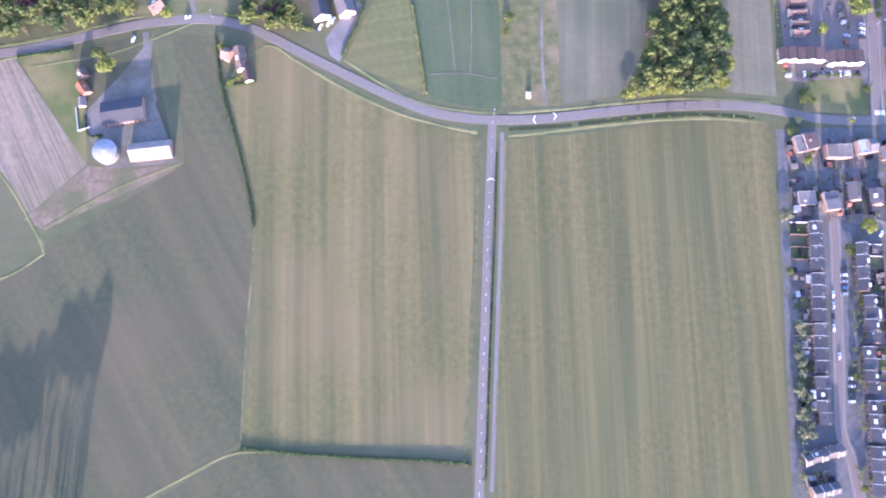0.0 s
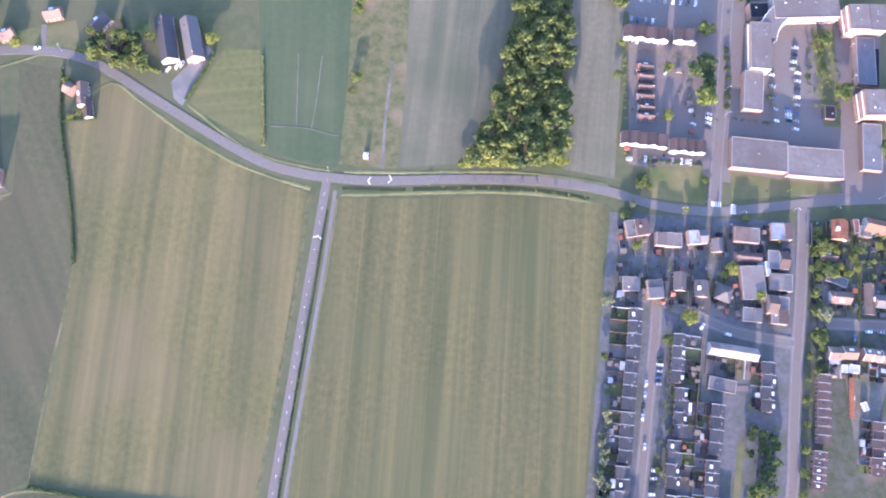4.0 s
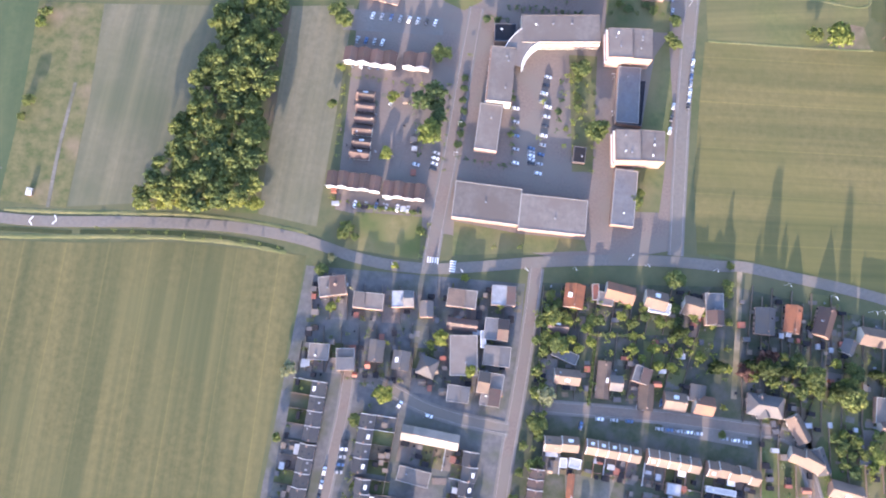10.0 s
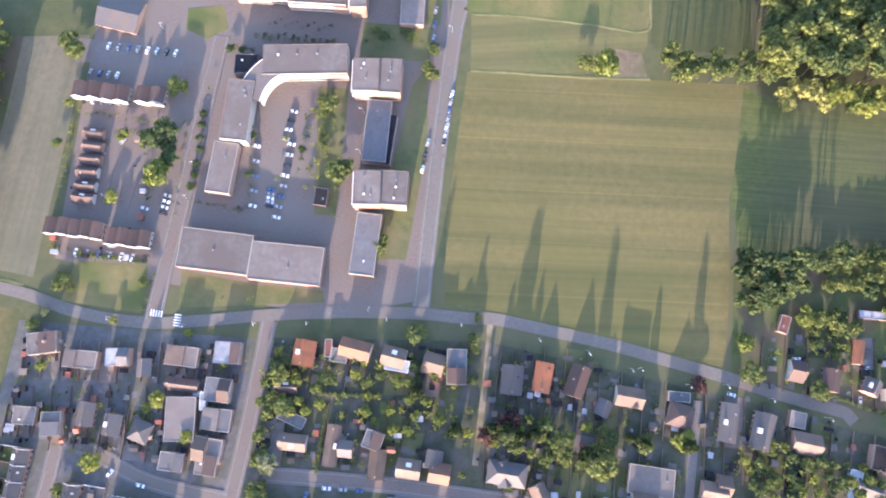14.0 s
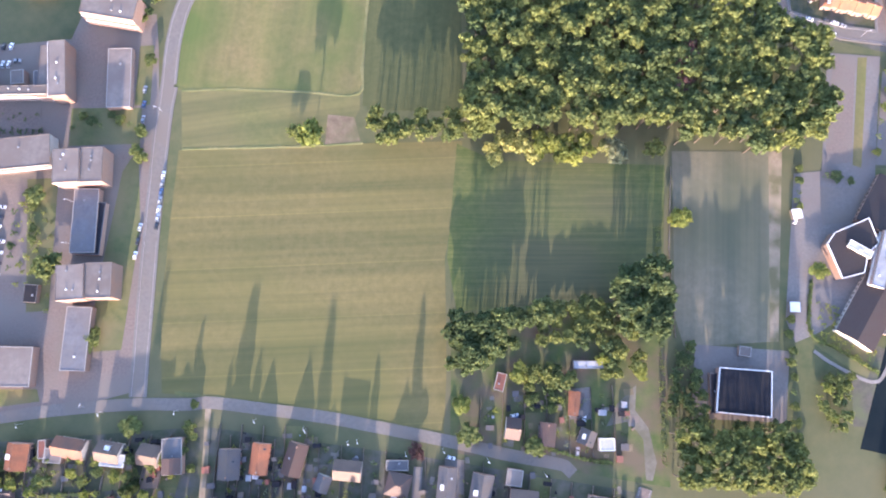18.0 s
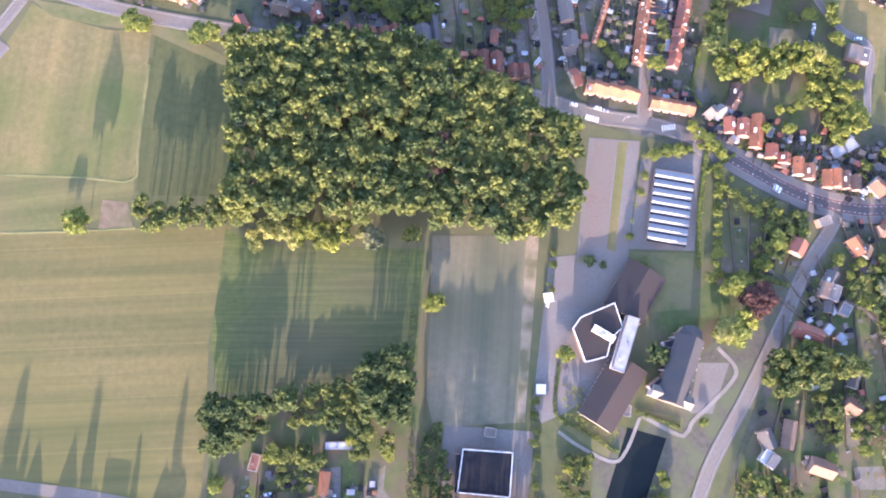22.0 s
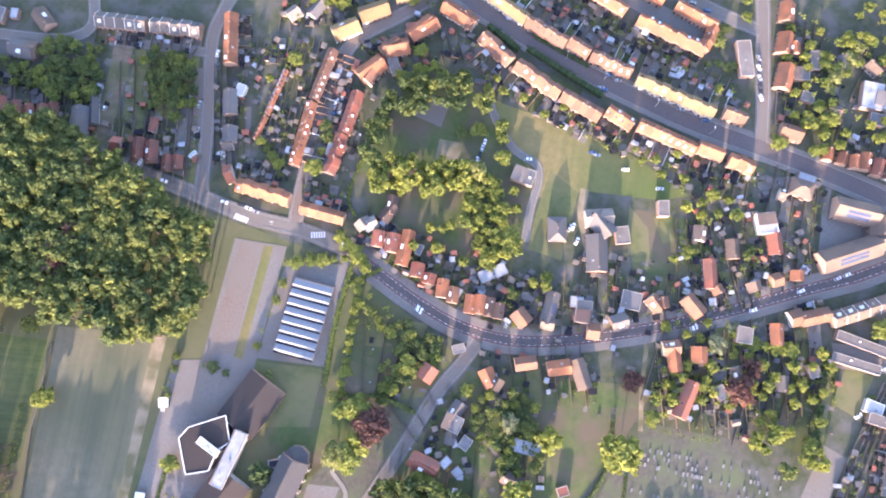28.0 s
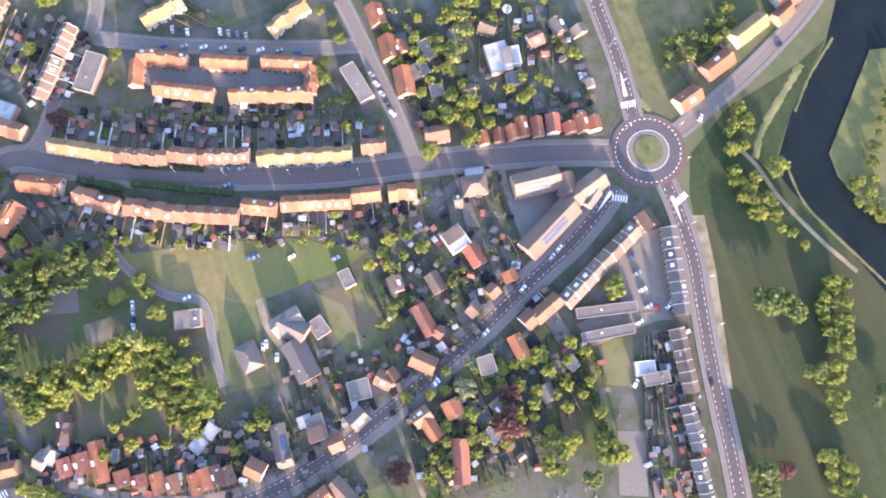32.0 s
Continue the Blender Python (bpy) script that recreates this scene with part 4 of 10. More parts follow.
def trunk_mesh(name, seed):
    """A tapered trunk with limbs, from the ground to height one, for a crown of radius one half."""
    rnd = random.Random(seed)
    bm = bmesh.new()

    def limb(a, b, r0, r1, n=6):
        d = (b - a).normalized()
        u = d.orthogonal().normalized()
        v = d.cross(u)
        lo = [bm.verts.new(a + (u * math.cos(6.283 * i / n) + v * math.sin(6.283 * i / n)) * r0) for i in range(n)]
        hi = [bm.verts.new(b + (u * math.cos(6.283 * i / n) + v * math.sin(6.283 * i / n)) * r1) for i in range(n)]
        for i in range(n):
            bm.faces.new((lo[i], lo[(i + 1) % n], hi[(i + 1) % n], hi[i]))
    limb(Vector((0, 0, -0.02)), Vector((0.01, 0, 0.42)), 0.035, 0.024)
    limb(Vector((0.01, 0, 0.42)), Vector((0, 0.02, 0.85)), 0.024, 0.008)
    for i in range(5):
        a = i * 1.3 + rnd.uniform(0, 0.5)
        z = 0.3 + i * 0.07
        limb(Vector((0, 0, z)), Vector((math.cos(a) * 0.28, math.sin(a) * 0.28, z + 0.25)), 0.014, 0.004, 4)
    me = bpy.data.meshes.new(name)
    bm.to_mesh(me)
    bm.free()
    return me


CROWNS, SHRUB = {}, {}
for kind in LEAVES:
    CROWNS[kind] = []
    for i in range(6 if kind in ("green", "dark", "light") else 3):
        me = crown_mesh("crown", 100 * len(CROWNS) + i, 15 + i, 24, 0.95, kind == "conifer")
        me.materials.append(LEAVES[kind])
        CROWNS[kind].append(me)
    SHRUB[kind] = [crown_mesh("shrub", 900 + 10 * len(SHRUB) + i, 4 + i, 5, 0.95) for i in range(3)]
TRUNKS = []
for i in range(3):
    TRUNKS.append(trunk_mesh("trunk", i))
    TRUNKS[i].materials.append(bark)
WOODS = random.Random(5)


def arrays(me):
    v = np.empty(len(me.vertices) * 3, np.float32)
    me.vertices.foreach_get("co", v)
    start, total, loop = np.empty(len(me.polygons), np.int32), np.empty(len(me.polygons), np.int32), np.empty(len(me.loops), np.int32)
    me.polygons.foreach_get("loop_start", start)
    me.polygons.foreach_get("loop_total", total)
    me.loops.foreach_get("vertex_index", loop)
    return v.reshape(-1, 3), start, total, loop


ARRAYS = {}


def joined(name, items, mats):
    """One mesh of many crowns and trunks: items of (mesh, matrix, material index, tone)."""
    vs, starts, totals, loops, slots, tones = [], [], [], [], [], []
    nv = nl = 0
    for me, m, slot, tone in items:
        if me not in ARRAYS:
            ARRAYS[me] = arrays(me)
        v, st, tt, lp = ARRAYS[me]
        m = np.array(m, np.float32)
        vs.append(v @ m[:3, :3].T + m[:3, 3])
        starts.append(st + nl)
        totals.append(tt)
        loops.append(lp + nv)
        slots.append(np.full(len(st), slot, np.int32))
        tones.append(np.full(len(v), tone, np.float32))
        nv, nl = nv + len(v), nl + len(lp)
    out = bpy.data.meshes.new(name)
    out.vertices.add(nv)
    out.loops.add(nl)
    out.polygons.add(sum(len(q) for q in starts))
    out.vertices.foreach_set("co", np.concatenate(vs).ravel())
    out.loops.foreach_set("vertex_index", np.concatenate(loops))
    out.polygons.foreach_set("loop_start", np.concatenate(starts))
    out.polygons.foreach_set("loop_total", np.concatenate(totals))
    for mat in mats:
        out.materials.append(mat)
    out.polygons.foreach_set("material_index", np.concatenate(slots))
    out.update(calc_edges=True)
    give_tone(out, np.concatenate(tones))
    return new(name, out)


def crown_pose(x, y, r, h, kind, rnd):
    up = min(h * 0.5, r * 1.35) if kind != "conifer" else h * 0.5
    return Matrix.LocRotScale((x, y, h - up * (1.0 if kind == "conifer" else 0.85)), Euler((0, 0, rnd.uniform(0, 6.3))), (r * 1.18 * rnd.uniform(0.9, 1.12), r * 1.18 * rnd.uniform(0.9, 1.12), up))


def trunk_pose(x, y, r, h):
    return Matrix.LocRotScale((x, y, 0), None, (max(h * 0.45, r * 0.9), max(h * 0.45, r * 0.9), h * 0.9))


def tree(x, y, r, h, kind="green", group="trees"):
    """A tree of crown radius r and height h."""
    if r >= 2.9:
        r *= 1.22
    if r < 2.1:
        SHRUBS.setdefault(kind, []).append((x, y, r, h))
        return
    thing = new("tree")
    tagged(thing, ("tall " if h > 11 else "") + TREE_WORDS[kind] + " standing on grass", "tree", group)
    thing.location = (x, y, 0)
    crown = new("crown", WOODS.choice(CROWNS[kind]))
    crown.parent = thing
    crown.matrix_local = crown_pose(0, 0, r, h, kind, WOODS)
    trunk = new("trunk", WOODS.choice(TRUNKS))
    trunk.parent = thing
    trunk.matrix_local = trunk_pose(0, 0, r, h)


SHRUBS = {}


def bush(x, y, r):
    SHRUBS.setdefault(WOODS.choice(("green", "dark", "light", "dark", "green", "silver")), []).append((x, y, r, r * 1.6))


def inside(p, pts):
    hit = False
    for (ax, ay), (bx, by) in zip(pts, pts[1:] + pts[:1]):
        if (ay > p[1]) != (by > p[1]) and p[0] < (bx - ax) * (p[1] - ay) / (by - ay) + ax:
            hit = not hit
    return hit


def wood(pts, spacing, rmin, rmax, h, kind):
    """A stand of trees on a loose grid inside an outline."""
    xs, ys = [p[0] for p in pts], [p[1] for p in pts]
    rnd = random.Random(int(xs[0]))
    y, odd, kinds = min(ys), 0, (("green", "dark", "green") if h > 8.5 else ("green", "dark", "light")) if kind == "mixed" else (kind,)
    items = []
    while y < max(ys):
        x = min(xs) + odd * spacing / 2
        while x < max(xs):
            px, py = x + rnd.uniform(-0.33, 0.33) * spacing, y + rnd.uniform(-0.33, 0.33) * spacing
            if inside((px, py), pts):
                k = rnd.choice((0, 0, 1, 2, 0)) if kind == "mixed" else 0
                r, hh = rnd.uniform(rmin, rmax), h * rnd.uniform(0.9, 1.1)
                items.append((rnd.choice((CROWNS if r > 2.4 else SHRUB)[kinds[k]]), crown_pose(px, py, r, hh, kind, rnd), k, rnd.random()))
                items.append((rnd.choice(TRUNKS), trunk_pose(px, py, r, hh), len(kinds), 0.5))
            x += spacing
        y += spacing * 0.87
        odd = 1 - odd
    if items:
        words = {"mixed": "broadleaf trees in mixed greens", "yellow": "pale yellow-leaved trees", "silver": "silvery green trees"}.get(kind) or TREE_WORDS[kind].replace("tree", "trees")
        tagged(joined("woodland" if h > 8.5 else "garden_trees", items, [LEAVES[q] for q in kinds] + [bark]), f"stand of {words} with closed canopy", "trees", kind="stuff")


def hedge(kind, width, pts):
    """A clipped or loose hedge: leaf sprays over a core."""
    line = smooth_line(pts, 1.2)
    rnd = random.Random(int(pts[0][0] * 7))
    ns = normals(line)
    h = width * 0.9
    verts, faces = [], []
    for i, p in enumerate(line):
        for _ in range(9):
            o, z = rnd.uniform(-0.55, 0.55) * width, rnd.uniform(0.25, 1.1) * h
            c = Vector((*(p + ns[i] * o), z)) + Vector((rnd.uniform(-0.6, 0.6), rnd.uniform(-0.6, 0.6), 0))
            n = Vector((rnd.gauss(0, 0.7), rnd.gauss(0, 0.7), 1)).normalized()
            u = n.orthogonal().normalized() * rnd.uniform(0.3, 0.6)
            v = n.cross(u)
            k = len(verts)
            verts.extend([c + u, c + v, c - u, c - v])
            faces.append((k, k + 1, k + 2, k + 3))
        if i < len(line) - 1:
            k = len(verts)
            for j in (i, i + 1):
                verts.extend([Vector((*(line[j] + ns[j] * width * 0.4), 0)), Vector((*(line[j] + ns[j] * width * 0.33), h * 0.8)), Vector((*(line[j] - ns[j] * width * 0.33), h * 0.8)), Vector((*(line[j] - ns[j] * width * 0.4), 0))])
            faces.extend([(k, k + 4, k + 5, k + 1), (k + 1, k + 5, k + 6, k + 2), (k + 2, k + 6, k + 7, k + 3)])
    me = bpy.data.meshes.new("hedge")
    me.from_pydata([tuple(v) for v in verts], [], faces)
    me.materials.append(LEAVES[kind])
    tagged(new("hedge", me), "leafy %s hedge along a boundary" % {"green": "green", "dark": "dark green", "light": "bright green", "yellow": "yellow-green", "silver": "grey-green", "copper": "purple"}[kind], "hedge", "hedges")


# ---- the laid surfaces, to rest things on ----
vs, fs = [], []
for ob in list(scene.objects):
    if ob.type == "MESH" and ob.name.split(".")[0] != "ground" and ob.name.split(".")[0] not in ("lane_line", "cycle_lane"):
        k = len(vs)
        vs.extend(ob.matrix_world @ v.co for v in ob.data.vertices)
        fs.extend(tuple(k + i for i in p.vertices) for p in ob.data.polygons)
GROUND_TREE = BVHTree.FromPolygons(vs, fs)


# ---- fences, sheds, cars, lamps ----
def fence(kind, height, pts):
    mat = {"wood": wood_mat, "wall": wall_brick, "white": trim_white}[kind]
    thing = tagged(new("fence" if kind != "wall" else "garden_wall"), {"wood": "weathered wooden garden fence", "wall": "low brick garden wall", "white": "low white painted garden fence"}[kind], "fence", "garden fences")
    for a, b in zip(pts, pts[1:]):
        fence_panel(thing, a, b, height, mat)


def fence_panel(thing, a, b, height, mat):
    """One run of boards between posts, with a capping rail."""
    (ax, ay), (bx, by) = a, b
    d = math.hypot(bx - ax, by - ay)
    m = pose(ax, ay, 0, 0, 0, math.degrees(math.atan2(by - ay, bx - ax)))
    bm = bmesh.new()
    box(bm, 0, -0.05, 0, d, 0.05, height, m)
    box(bm, -0.05, -0.1, height, d + 0.05, 0.1, height + 0.06, m)
    for i in range(int(d / 2) + 1):
        box(bm, i * 2 - 0.07, -0.12, 0, i * 2 + 0.07, 0.12, height + 0.1, m)
    part("panel", bm, mat, thing)


SHEDS = random.Random(11)


def shed(x, y, w, d, a, kind=None, h=2.3):
    """A garden shed or small outbuilding with an overhanging shallow roof."""
    kind = kind or SHEDS.choice(("felt", "wood", "felt", "wood", "felt", "sheet", "tile"))
    words = {"felt": "garden shed with dark felt roof", "wood": "brown weathered wooden garden shed", "sheet": "garden shed with pale sheet roof", "tile": "brick shed with red tiled roof", "white": "small white-roofed garden pavilion"}[kind]
    bm = bmesh.new()
    box(bm, -w / 2, -d / 2, 0, w / 2, d / 2, h)
    thing = tagged(mesh_object("garden_shed", bm, wall_brick if kind == "tile" else wood_mat), words, "shed", "garden sheds")
    thing.matrix_world = pose(x, y, 0, 0, 0, a)
    bm = bmesh.new()
    if kind in ("tile", "wood"):
        gable_roof(bm, w / 2 + 0.15, d / 2 + 0.2, h - 0.02, 0.35 * d, 0.1)
    else:
        box(bm, -w / 2 - 0.15, -d / 2 - 0.15, h, w / 2 + 0.15, d / 2 + 0.15, h + 0.14)
    part("roof", bm, {"felt": dark_felt, "wood": wood_mat, "sheet": light_sheet, "tile": ROOF["r"], "white": trim_white}[kind], thing)


def gable_roof(bm, hx, hy, z, rise, thick=0.2, cx=0.0):
    """A pitched roof with thickness: ridge along x."""
    prof = [(-hy, z), (0, z + rise), (hy, z), (hy, z - thick), (0, z + rise - thick), (-hy, z - thick)]
    lo, hi = [bm.verts.new((cx - hx, y, q)) for y, q in prof], [bm.verts.new((cx + hx, y, q)) for y, q in prof]
    for i in range(6):
        bm.faces.new((lo[i], lo[(i + 1) % 6], hi[(i + 1) % 6], hi[i]))
    for vs in (lo, hi[::-1]):
        bm.faces.new((vs[0], vs[5], vs[4], vs[1]))
        bm.faces.new((vs[1], vs[4], vs[3], vs[2]))
    bmesh.ops.recalc_face_normals(bm, faces=bm.faces)


CAR_MESH = {}


def car_meshes():
    bm = bmesh.new()
    prof = [(-2.15, 0.3), (-2.15, 0.75), (-1.9, 0.9), (1.1, 0.92), (2.1, 0.72), (2.18, 0.35)]
    for w0, w1 in ((-0.88, 0.88),):
        a, b = [bm.verts.new((x, w0, z)) for x, z in prof], [bm.verts.new((x, w1, z)) for x, z in prof]
        n = len(prof)
        for i in range(n):
            bm.faces.new((a[i], a[(i + 1) % n], b[(i + 1) % n], b[i]))
        bm.faces.new(a[::-1])
        bm.faces.new(b)
    box(bm, -1.45, -0.68, 1.36, 0.1, 0.68, 1.46)
    bmesh.ops.recalc_face_normals(bm, faces=bm.faces)
    shell = len(bm.faces)
    for wx, wy in ((-1.35, -0.8), (-1.35, 0.8), (1.35, -0.8), (1.35, 0.8)):
        bmesh.ops.create_cone(bm, cap_ends=True, segments=10, radius1=0.33, radius2=0.33, depth=0.22, matrix=Matrix.Translation((wx, wy, 0.33)) @ Matrix.Rotation(radians(90), 4, "X"))
    for i, f in enumerate(bm.faces):
        f.material_index = int(i >= shell)
    body = bpy.data.meshes.new("body")
    bm.to_mesh(body)
    bm.free()
    bm = bmesh.new()
    lo = [bm.verts.new(p) for p in ((-1.95, -0.8, 0.9), (0.95, -0.8, 0.9), (0.95, 0.8, 0.9), (-1.95, 0.8, 0.9))]
    hi = [bm.verts.new(p) for p in ((-1.5, -0.66, 1.38), (0.15, -0.66, 1.38), (0.15, 0.66, 1.38), (-1.5, 0.66, 1.38))]
    for i in range(4):
        bm.faces.new((lo[i], lo[(i + 1) % 4], hi[(i + 1) % 4], hi[i]))
    cabin = bpy.data.meshes.new("glasshouse")
    bm.to_mesh(cabin)
    bm.free()
    cabin.materials.append(glass_mat)
    for key, mat in PAINTS.items():
        own = body.copy()
        own.materials.append(mat)
        own.materials.append(tyre)
        CAR_MESH[key] = own
    CAR_MESH["cabin"] = cabin


car_meshes()


def road_height(x, y):
    hit, place, *_ = GROUND_TREE.ray_cast(Vector((x, y, 30)), Vector((0, 0, -1)))
    return hit.z if hit else 0.0


def car(x, y, a, c):
    thing = tagged(new("car"), f"{PAINT_WORDS[c]} parked car on paving", "car", "parked cars")
    thing.matrix_world = pose(x, y, road_height(x, y), 0, 0, a)
    for name, me in (("body", CAR_MESH[c]), ("glasshouse", CAR_MESH["cabin"])):
        new(name, me).parent = thing


def lamp(x, y, a, h=7.5):
    thing = tagged(new("street_lamp"), "slim grey street lamp beside the road", "street lamp", "street lamps")
    thing.matrix_world = pose(x, y, 0, 0, 0, a)
    bm = bmesh.new()
    bmesh.ops.create_cone(bm, cap_ends=True, segments=8, radius1=0.12, radius2=0.07, depth=h, matrix=Matrix.Translation((0, 0, h / 2)))
    part("pole", bm, pole_mat, thing)
    bm = bmesh.new()
    box(bm, 0, -0.05, h - 0.1, 1.3, 0.05, h)
    part("arm", bm, pole_mat, thing)
    bm = bmesh.new()
    box(bm, 1.1, -0.2, h - 0.05, 2.0, 0.2, h + 0.12)
    part("head", bm, trim_white, thing, "pale lamp head")


# ---- houses ----
HOUSES = random.Random(21)


def slab_on_slope(bm, x, s, w, l, hy, z, rise, up=0.08, side=1):
    """A thin plate lying on a roof slope; s: fraction from the eaves to the ridge."""
    slope = math.atan2(rise, hy)
    m = Matrix.Translation((x, side * -hy * (1 - s), z + rise * (s + 0.4 / hy) - 0.02)) @ Matrix.Rotation(slope * side, 4, "X")
    box(bm, -w / 2, -l / 2, -0.02, w / 2, l / 2, up, m)


def pitched(length, depth, eaves, style, rise=None, cross=False, dormer=False, skylights=0, solar=0, chimney=True, walls=None, name="house", group="houses", words="", party=False):
    """A house about the origin: ridge along x, walls, roof with thickness, chimney, dormers, windows."""
    rise = rise or (depth * 0.42 if depth < 13.5 else 2.4)
    kinds = ROOF_WORDS[style]
    thing = tagged(new(name), f"{words or 'brick'} house with {kinds} pitched roof", "house", group)
    hx, hy = length / 2, depth / 2
    bm = bmesh.new()
    prof = [(-hy, 0), (hy, 0), (hy, eaves), (0, eaves + rise - 0.12), (-hy, eaves)]
    a, b = [bm.verts.new((-hx, y, z)) for y, z in prof], [bm.verts.new((hx, y, z)) for y, z in prof]
    for i in range(5):
        bm.faces.new((a[i], a[(i + 1) % 5], b[(i + 1) % 5], b[i]))
    bm.faces.new(a[::-1])
    bm.faces.new(b)
    shell = len(bm.faces)
    floors, bays = max(1, int(eaves / 2.6)), max(1, int(length / 2.6))
    for fl in range(floors):
        for i in range(bays):
            x = (i + 0.5) / bays * length - hx
            for s in (-1, 1):
                box(bm, x - 0.6, s * hy - 0.05, fl * 2.7 + (0.9 if fl or i else 0.05), x + 0.6, s * hy + 0.05, fl * 2.7 + 2.2)
    for i, f in enumerate(bm.faces):
        f.material_index = int(i >= shell)
    wall = part("wall", bm, walls or wall_brick, thing)
    wall.data.materials.append(glass_mat)
    bm = bmesh.new()
    gable_roof(bm, hx + 0.02, hy + 0.4, eaves - 0.05, rise * (hy + 0.4) / hy)
    roof = part("roof", bm, ROOF[style], thing)
    if party:
        bm = bmesh.new()
        gable_roof(bm, 0.14, hy + 0.45, eaves + 0.12, rise * (hy + 0.4) / hy, 0.25, cx=-hx)
        part("party_wall", bm, party_mat, roof, "pale coping between roofs")
    if chimney:
        cx = HOUSES.choice((-1, 1)) * hx * 0.8
        bm = bmesh.new()
        box(bm, cx - 0.4, -0.3, eaves + rise - 0.6, cx + 0.4, 0.3, eaves + rise + 0.9)
        box(bm, cx - 0.48, -0.38, eaves + rise + 0.8, cx + 0.48, 0.38, eaves + rise + 0.95)
        part("chimney", bm, wall_brick, roof, "brick chimney")
    for i in range(skylights):
        bm = bmesh.new()
        side = HOUSES.choice((-1, 1))
        slab_on_slope(bm, HOUSES.uniform(-0.7, 0.7) * hx, 0.5, 0.9, 1.3, hy, eaves, rise, 0.12, side)
        part("skylight", bm, light_sheet if HOUSES.random() < 0.5 else glass_mat, roof)
    if dormer:
        side = HOUSES.choice((-1, 1))
        bm = bmesh.new()
        w = min(length * 0.32, 2.6)
        box(bm, -w / 2, min(side * hy * 0.3, side * hy * 0.72), eaves + 0.2, w / 2, max(side * hy * 0.3, side * hy * 0.72), eaves + rise * 0.78)
        part("dormer", bm, trim_white, roof, "white boarded dormer")
    if solar:
        for i in range(solar):
            for j in range(2):
                bm = bmesh.new()
                slab_on_slope(bm, (i - solar / 2 + 0.5) * 1.05, 0.32 + j * 0.34, 1.0, 1.6, hy, eaves, rise, 0.12, 1)
                part("solar_panel", bm, solar_mat, roof)
    return thing


BUILT = {}


def row(x0, y0, x1, y1, depth, n, style, plot=0, h=6.5):
    """A terrace of n houses from one end to the other; plot: depth of the gardens, to the left of the way (minus: right)."""
    d = math.hypot(x1 - x0, y1 - y0)
    a = math.degrees(math.atan2(y1 - y0, x1 - x0))
    w = d / n
    depth *= 0.84
    eaves = max(2.5, h - 1.9)
    whole = pose(x0, y0, 0, 0, 0, a)
    step = SHEDS.choice((0, 0, 0.35))
    run = tagged(new("garden_fence"), "wooden fences and walls between back gardens", "fence", "garden fences") if plot else None
    for i in range(n):
        key = ("row", round(w, 1), depth, style, eaves, HOUSES.randrange(4))
        m = whole @ pose((i + 0.5) * w, (step if i % 2 else -step), 0)
        if key in BUILT:
            copy_thing(BUILT[key], m)
        else:
            BUILT[key] = pitched(w, depth, eaves, style, dormer=HOUSES.random() < 0.3, skylights=HOUSES.choice((0, 0, 0, 1, 2)), party=style in "kgtb" and depth > 4, name="terraced_house", group="terraced houses", words="terraced brick", walls=wall_white if style in "yw" else None)
            BUILT[key].matrix_world = m
        if plot:
            back_garden(whole, (i + 0.5) * w, w, depth, plot, run)


def gable_row(x0, y0, x1, y1, depth, n, style, h):
    """Houses side by side whose ridges run across the row, with white gable edges."""
    d = math.hypot(x1 - x0, y1 - y0)
    a = math.degrees(math.atan2(y1 - y0, x1 - x0))
    w = d / n
    for i in range(n):
        m = pose(x0, y0, 0, 0, 0, a) @ pose((i + 0.5) * w, 0.5 * (i % 2), 0, 0, 0, 90)
        key = ("gable", round(w, 1), depth, style)
        if key in BUILT:
            copy_thing(BUILT[key], m)
        else:
            t = BUILT[key] = pitched(depth, w, h, style, rise=w * 0.34, chimney=False, party=True, name="terraced_house", group="terraced houses", words="gable-fronted brick", walls=wall_white)
            t.matrix_world = m


# the last lawn is a darker green, with shade put into its colour
lawn_mats = (grass, garden, paving, brown, paving, grass, brickpave, gravel, darkmeadow)
LAWN_WORDS = ("small back garden lawn", "planted back garden", "paved back garden", "bare earth back garden", "tiled back garden", "mown garden lawn", "brick-paved back garden", "gravelled back garden", "garden lawn coloured dark for shade")


